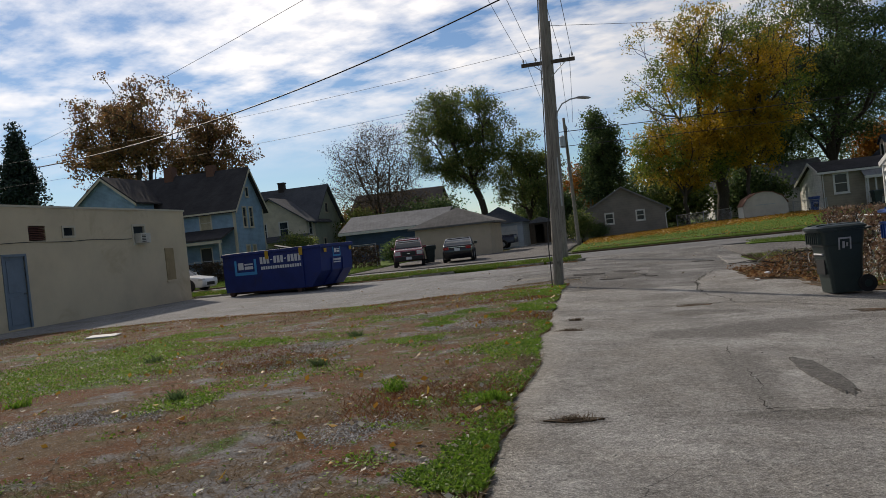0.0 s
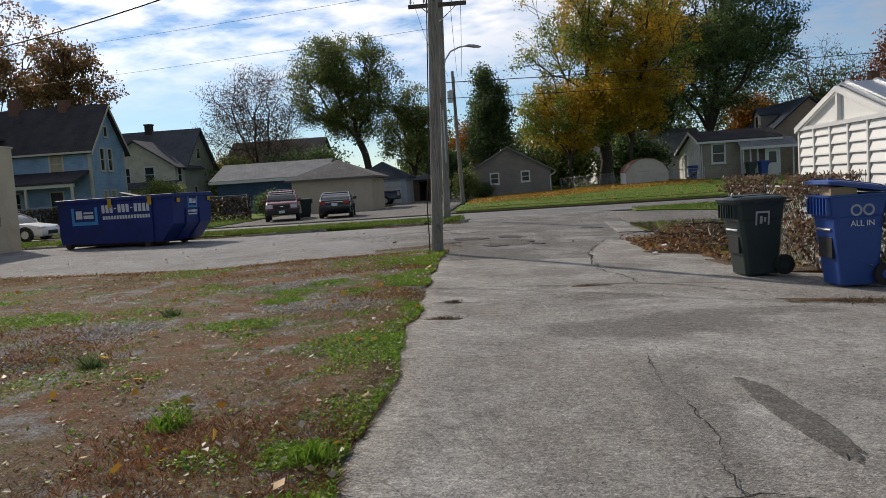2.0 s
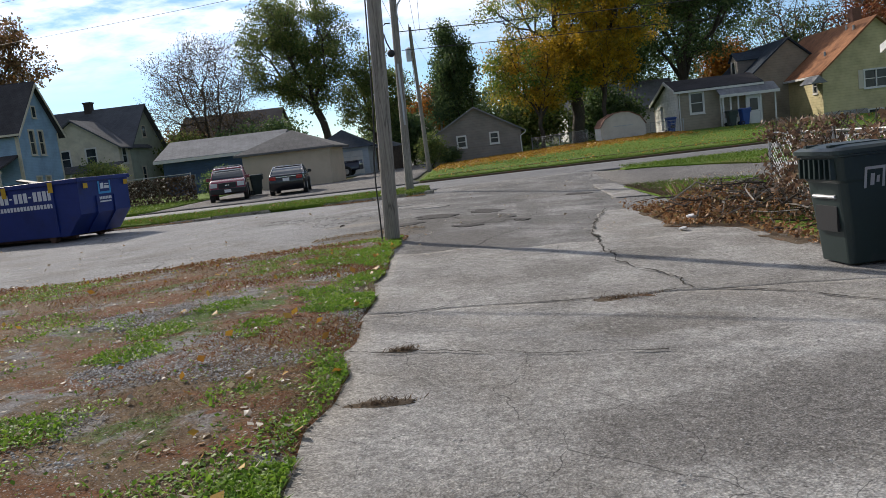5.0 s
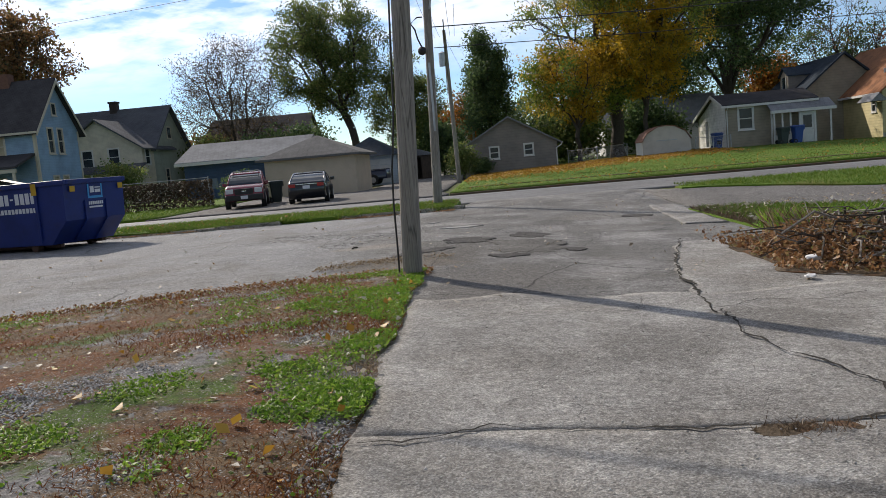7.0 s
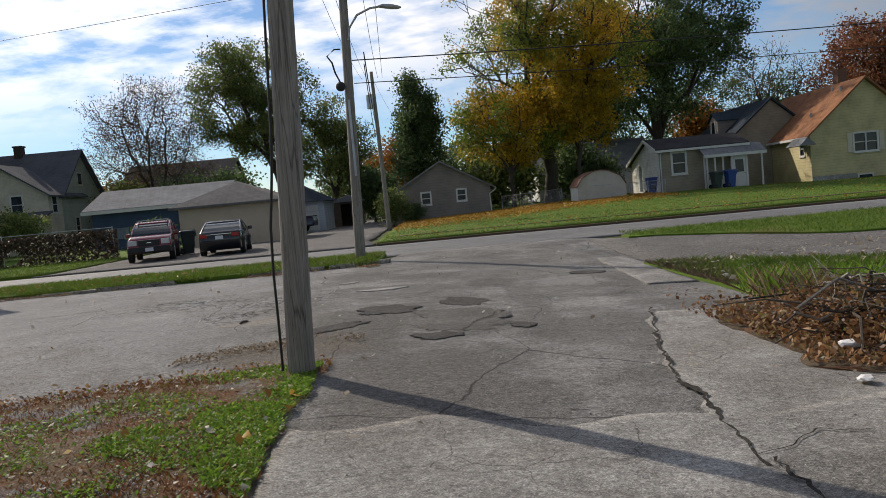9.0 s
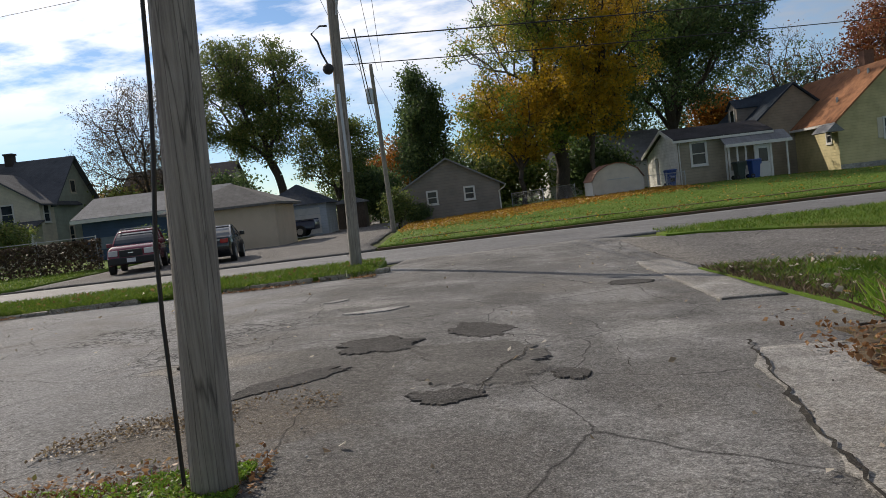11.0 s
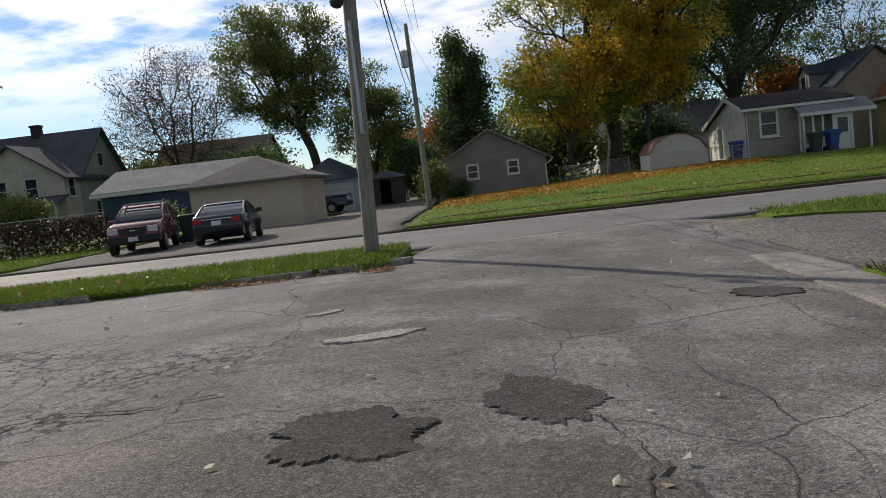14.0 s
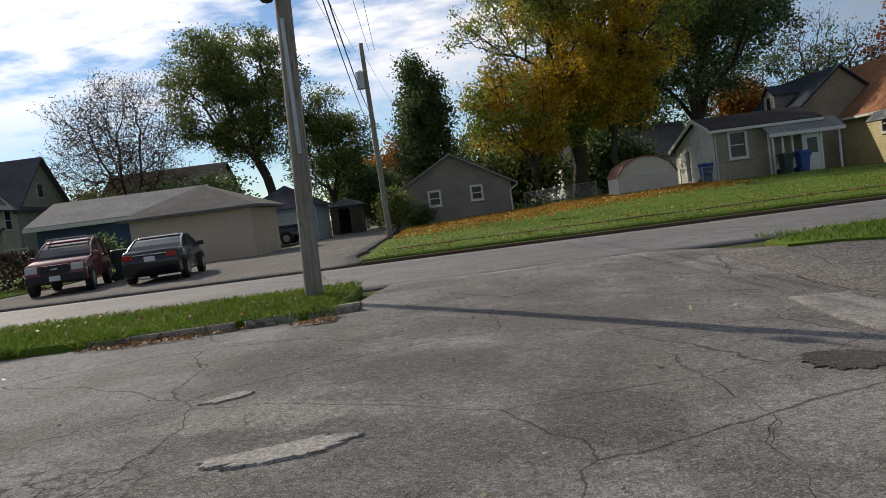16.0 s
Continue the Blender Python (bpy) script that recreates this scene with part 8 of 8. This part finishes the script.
leaflets("fallen_leaves", field(420, verge_pt, lambda x, y: 1.0 if in_verge(x, y) else 0.0, rg, 0.045), 0.075, L_ORANGE, "orange and yellow fallen leaves scattered on the verge", rg, 0.5)
leaflets("fallen_leaves", field(2600, verge_pt, lambda x, y: 1.0 if in_verge(x, y) else 0.0, rg, 0.045), 0.045, L_LITTER, "pale curled fallen leaves scattered on the verge", rg, 0.35)


def pebbles(name, pts, size, mat, label, rg):
    n = len(pts)
    base = np.array(((1, 0, 0), (-1, 0, 0), (0, 1, 0), (0, -1, 0), (0, 0, 0.7), (0, 0, -0.5)), float)
    tri = np.array(((0, 2, 4), (2, 1, 4), (1, 3, 4), (3, 0, 4), (2, 0, 5), (1, 2, 5), (3, 1, 5), (0, 3, 5)))
    s = (size * (0.4 + rg.rand(n) ** 2 * 1.4))[:, None, None]
    v = base[None] * s * (0.7 + 0.6 * rg.rand(n, 6, 1))
    a = rg.rand(n) * 6.28
    x, y = v[..., 0].copy(), v[..., 1].copy()
    v[..., 0], v[..., 1] = x * np.cos(a)[:, None] - y * np.sin(a)[:, None], x * np.sin(a)[:, None] + y * np.cos(a)[:, None]
    v = (v + pts[:, None]).reshape(-1, 3)
    f = (np.arange(n)[:, None, None] * 6 + tri[None]).reshape(-1, 3)
    return tagged(fast(name, v, f, mat), label, "gravel", "", "stuff")


m, nt, b_, pos_, geo_ = shader("limestone_gravel")
nt.links.new(ramp(nt, geo_.outputs["Random Per Island"], [(0.0, (0.13, 0.12, 0.11)), (0.5, (0.30, 0.29, 0.28)), (1.0, (0.52, 0.51, 0.50))]), b_.inputs["Base Color"])
b_.inputs["Roughness"].default_value = 0.9
M_STONES = m
pebbles("gravel", field(48000, verge_pt, stone_at, rg, 0.026), 0.009, M_STONES, "loose grey limestone gravel on the verge", rg)
pebbles("gravel", field(32000, lambda r: (-4.6 + 5.0 * r.rand(), -14.2 + 13 * r.rand()), lambda x, y: spots(x, y, GRAVEL_SPOTS) if in_verge(x, y) else 0.0, rg, 0.034), 0.0085, M_STONES, "beds of pale grey gravel in the verge", rg)


def lot_pt(rg):
    return -12 + 17 * rg.rand(), -2 + 15 * rg.rand() ** 1.2


pebbles("loose_stones", field(900, lot_pt, lambda x, y: 0.0 if in_verge(x, y) else 0.5 + 0.5 * nz(x, y, 0.6, 12), rg, 0.012), 0.008, M_STONES, "loose stones and grit on the asphalt", rg)
leaflets("fallen_leaves", field(170, lot_pt, lambda x, y: 0.0 if in_verge(x, y) else 1.0, rg, 0.015), 0.06, L_LITTER, "few pale leaves blown over the asphalt", rg, 0.4)
pebbles("loose_stones", field(1800, lambda r: (0.7 + 4.5 * r.rand(), -16 + 14 * r.rand()), lambda x, y: 1.0, rg, 0.034), 0.006, M_STONES, "grit lying on the concrete drive", rg)

# dirt fringe where lot meets verge
leaflets("leaf_crumbs", field(8500, lambda r: (-14 + 14.3 * r.rand(), -2.2 + 4.4 * r.rand()), lambda x, y: math.exp(-((y + 0.1 - VERGE_Y(x)) / 0.28) ** 2), rg, 0.02), 0.035, L_BRUSH, "brown leaf crumbs along the edge of the lot", rg, 0.4)
leaflets("leaf_crumbs", field(1500, lambda r: (-1.4 + 1.9 * r.rand(), 0.9 + 1.8 * r.rand()), lambda x, y: math.exp(-((y - 1.75 - 0.4 * x) / 0.32) ** 2) * smooth01(-0.2, 0.3, nz(x, y, 1.4, 4) + 0.1), rg, 0.02), 0.024, L_DRY, "brown leaf crumbs swept over the asphalt", rg, 0.4)

leaflets("leaf_crumbs", field(2600, lambda r: (-22 * r.rand() ** 1.4, 11.62 + 0.5 * r.rand()), lambda x, y: smooth01(-0.3, 0.3, nz(x, y, 0.8, 4)), rg, 0.02), 0.05, L_BRUSH, "brown leaves swept against the broken kerb", rg, 0.4)
blades("kerb_grass", field(5000, lambda r: (-22 * r.rand() ** 1.3, 11.9 + 0.3 * r.rand()), lambda x, y: smooth01(-0.15, 0.25, nz(x, y, 1.1, 6)), rg, 0.05), 0.10, 0.005, 0.9, L_LAWN, "grass hanging over the broken kerb", rg)

# grass strip, lawns
blades("strip_grass", field(42000, lambda r: (-22 * r.rand() ** 1.3, 12.1 + 3.38 * r.rand()), lambda x, y: 1.0 if x < -0.1 else 0.2, rg, 0.09), 0.075, 0.006, 0.6, L_LAWN, "fresh green grass of the strip", rg)
blades("lawn_grass", field(60000, lambda r: (-0.6 + 34 * r.rand(), 22.3 + 26 * r.rand() ** 1.5), lambda x, y: 0.55 + 0.45 * nz(x, y, 0.4, 3), rg, 0.10), 0.045, 0.009, 0.8, L_LAWN, "green lawn grass", rg)
blades("yard_grass", field(22000, lambda r: (-13.3 - 18 * r.rand(), 22.4 + 9 * r.rand()), lambda x, y: 1.0, rg, 0.06), 0.08, 0.009, 0.7, L_LAWN, "green yard grass", rg)
blades("bank_grass", field(30000, lambda r: (5.5 + 9 * r.rand(), 2.0 + 6.0 * r.rand()), lambda x, y: (y < BANK_HI(x)) * 0.3 + 0.7 * smooth01(-0.2, 0.3, nz(x, y, 0.6, 5)) * (y < BANK_HI(x)) * (x > 6.3), rg, 0.045), 0.09, 0.006, 0.6, L_LAWN, "long weedy grass on the bank", rg)
blades("bank_dry_grass", field(17000, lambda r: (5.4 + 9 * r.rand(), 1.2 + 7.0 * r.rand()), lambda x, y: (y < BANK_HI(x)) * smooth01(-0.3, 0.3, nz(x, y, 0.6, 8)) * (0.3 + 0.7 * (x < 8)), rg, 0.045), 0.07, 0.006, 0.6, L_DRYDARK, "dry brown grass on the bank", rg)
blades("verge_strip_grass", field(30000, lambda r: (6.7 + 22 * r.rand(), 10.8 + 4.6 * r.rand()), lambda x, y: 1.0 if y > STRIP_LO(x) + 0.05 else 0.0, rg, 0.05), 0.07, 0.007, 0.7, L_LAWN, "green grass of the strip beside the street", rg)
surface("worn_path", 0.0, 40, 60, lambda u: 25.95 - 0.012 * u + wig(u, 51, 0.10, 0.5), lambda u: 26.3 - 0.012 * u + wig(u, 52, 0.10, 0.5), 3, 0.125, M_DIRT, "sunken dark soil edge crossing the lawn", rough=0.02)
leaflets("fallen_leaves", field(17000, lambda r: (-0.5 + 17 * r.rand(), 29 + 20 * r.rand() ** 0.6), lambda x, y: smooth01(29 + 0.45 * x, 41, y) * (0.5 + 0.5 * smooth01(-0.3, 0.2, nz(x, y, 0.5, 3))), rg, 0.15), 0.12, L_ORANGE, "bright orange fallen leaves on the lawn under the maple", rg, 0.4)
leaflets("fallen_leaves", field(1500, lambda r: (-0.5 + 32 * r.rand(), 22.4 + 20 * r.rand()), lambda x, y: 1.0, rg, 0.14), 0.09, L_ORANGE, "scattered yellow leaves on the lawn", rg, 0.4)
leaflets("fallen_leaves", field(700, lambda r: (-20 * r.rand(), 12.4 + 3 * r.rand()), lambda x, y: 1.0, rg, 0.12), 0.08, L_BRUSH, "brown leaves caught in the grass strip", rg, 0.4)
leaflets("fallen_leaves", field(700, lambda r: (5.5 + 8 * r.rand(), 1.5 + 7 * r.rand()), lambda x, y: 1.0, rg, 0.09), 0.09, L_LITTER, "pale and brown leaves on the weedy bank", rg, 0.4)


# brush heap beside the drive
def heap(x, y):
    d = ((x - 5.7) / 1.2) ** 2 + ((y - 0.3) / 2.2) ** 2
    return 0.40 * max(0.0, 1 - d) ** 0.7 + 0.03


brush = thing("brush_pile", Matrix(), "heap of cut branches and dead leaves beside the drive", "brush pile")
r2 = random.Random(21)
for i in range(210):
    x, y = 5.85 + r2.gauss(0, 0.55), 0.3 + r2.gauss(0, 1.0)
    if x < 4.6:
        continue
    ln, a = r2.uniform(0.5, 1.7), r2.uniform(0, math.pi)
    z = g(x, y) + 0.03 + heap(x, y) * r2.uniform(0.45, 1.1)
    pts = [(x + (k / 4 - 0.5) * ln * math.cos(a) + r2.gauss(0, 0.03), y + (k / 4 - 0.5) * ln * math.sin(a) + r2.gauss(0, 0.03), max(g(x, y) + 0.06, z + (k / 4 - 0.5) * r2.uniform(-0.3, 0.4) + r2.gauss(0, 0.03))) for k in range(5)]
    bm = bmesh.new()
    r0 = r2.uniform(0.005, 0.018)
    pipe(bm, pts, [r0, r0 * 0.9, r0 * 0.75, r0 * 0.6, r0 * 0.35], 5)
    part("branch", bm, M_BARK if i % 2 else M_POLE, brush)
hp = []
while len(hp) < 6000:
    x, y = 5.0 + rg.normal() * 0.6, (0.3 + rg.normal() * 0.95) if rg.rand() < 0.75 else -4.2 + 3.5 * rg.rand()
    if x > 4.2 + 0.2 * nz(x, y, 1.2, 3) + 0.8 * smooth01(-0.9, -1.6, y) and y > -4.3 and x < 7.2:
        hp.append((x, y, g(x, y) + 0.045 + heap(x, y) * rg.rand() ** 1.6))
ob = leaflets("dead_leaves", np.array(hp), 0.055, L_BRUSH, "", rg, 0.7)
ob.parent = brush
for q in ("label", "category"):
    if q in ob:
        del ob[q]
blades("tall_weeds", field(800, lambda r: (5.2 + 2.2 * r.rand(), 0.3 + 2.6 * r.rand()), lambda x, y: smooth01(-0.1, 0.3, nz(x, y, 0.9, 4)), rg, 0.05), 0.30, 0.006, 0.45, L_DRY, "tall dry weeds standing in the brush", rg)
blades("tall_weeds", field(3200, lambda r: (5.3 + 2.6 * r.rand(), 0.6 + 2.8 * r.rand()), lambda x, y: smooth01(-0.1, 0.3, nz(x, y, 0.9, 6)), rg, 0.05), 0.26, 0.008, 0.4, L_WEED, "tall green weeds standing in the brush", rg)

# vines on the fences
vp = np.stack([6.02 + rg.normal(size=8500) * 0.13, 0.12 - 6.4 * rg.rand(8500), -0.15 + 1.32 * rg.rand(8500) ** 0.75], 1)
vp = vp[[noise.noise((p[1] * 1.5, p[2] * 2.2, 4.0)) + 0.25 * (0.5 - p[2]) > -0.10 for p in vp]]
leaflets("vine_hedge", vp, 0.075, L_VINE, "dead red-brown vines smothering the chain-link fence", rg, 1.0, "vines")
vp = np.stack([-44 + 30 * rg.rand(30000), 31.6 + rg.normal(size=30000) * 0.12, 0.05 + 1.45 * rg.rand(30000) ** 0.9], 1)
vp = vp[[noise.noise((p[0] * 0.5, p[2] * 1.2, 7.0)) > -0.28 for p in vp]]
leaflets("vine_hedge", vp, 0.12, L_YARDVINE, "brown vines covering the yard fence", rg, 1.0, "vines")
vines = []
for i in range(90):
    y = r2.uniform(-5.9, 0.0)
    pts = [(6.05 + r2.gauss(0, 0.05), y + 0.12 * k * r2.uniform(-1, 1), -0.15 + 0.27 * k + r2.uniform(0, 0.05)) for k in range(6)]
    vines.append(pts)
bm = bmesh.new()
for pts in vines:
    pipe(bm, pts, 0.006, 4)
tagged(part("vine_stems", bm, M_BARK), "bare brown vine stems climbing the fence", "vines", "", "stuff")

# dead weeds rooted in the hollows and joints of the drive
for cx, cy, rx, ry in ((2.55, -5.62, 0.24, 0.08), (0.76, -6.83, 0.09, 0.04), (0.72, -7.95, 0.16, 0.05), (1.0, -12.72, 0.16, 0.045), (5.1, -7.3, 0.6, 0.2)):
    k = int(9000 * rx * ry) + 120
    pts = np.stack([cx + rg.normal(size=k) * rx * 0.55, cy + rg.normal(size=k) * ry * 0.55, np.full(k, g(cx, cy) + 0.026)], 1)
    blades("dead_weeds", pts, 0.026, 0.003, 0.9, L_DRYDARK, "dark brown dead weeds rooted in the concrete", rg)

# weed tufts on the verge
for i, (x, y, s) in enumerate(((-2.15, -9.66, 0.11), (-0.7, -11.45, 0.10), (-3.1, -11.2, 0.12), (0.32, -12.1, 0.09), (-2.6, -7.0, 0.1), (-5.16, -11.0, 0.13), (-5.3, -8.2, 0.12))):
    k = 130
    pts = np.stack([x + rg.normal(size=k) * s * 0.5, y + rg.normal(size=k) * s * 0.5, np.full(k, g(x, y) + 0.03)], 1)
    ob = blades("weed_tuft", pts, 0.075, 0.008, 0.5, F_DARK if i % 2 == 0 else L_WEED, "dark green weed tuft on the worn verge", rg)
    tagged(ob, category="weed")

# litter
def scrap(name, x, y, z, s, mat, label, seed, rot=0, flat=0.25):
    bm = bmesh.new()
    bmesh.ops.create_icosphere(bm, subdivisions=2, radius=s)
    for v in bm.verts:
        k = 1 + 0.45 * noise.noise(v.co * (2.2 / s) + Vector((seed, 0, 0)))
        v.co = Vector((v.co.x * k * 1.3, v.co.y * k, v.co.z * k * flat + s * flat))
    ob = tagged(part(name, bm, mat), label, "litter")
    ob.matrix_world = pose(x, y, z, 0, 0, rot)
    return ob


M_PAPER = plain("dirty_white_paper", (0.72, 0.71, 0.70), 0.8, 0, 0.08)
scrap("paper_scrap", 4.62, -0.50, g(4.6, -0.5) + 0.06, 0.075, M_PAPER, "crumpled white paper lying on the dead leaves", 3, 20, 0.5)
scrap("paper_scrap", 4.22, -1.42, g(4.2, -1.4) + 0.03, 0.055, M_PAPER, "small white scrap at the edge of the drive", 5, 60, 0.35)
bm = boxes((-0.32, -0.22, 0, 0.32, 0.22, 0.025), bev=0.008)
board = tagged(part("foam_board", bm, M_PAPER), "flat white board lying on the grass", "litter")
board.matrix_world = pose(-9.73, -3.33, g(-9.7, -3.3) + 0.05, 1.5, 1, 15)
bm = bmesh.new()
pipe(bm, [(0, 0, 0.03), (0.12, 0.03, 0.06), (0.25, 0.02, 0.05), (0.36, 0.06, 0.03)], [0.03, 0.035, 0.028, 0.015], 7)
stick = tagged(part("bark_chunk", bm, M_BARK), "dark piece of broken branch on the asphalt", "litter")
stick.matrix_world = pose(-1.35, 3.7, -0.005, 0, 0, 60) @ Matrix.Scale(0.5, 4)
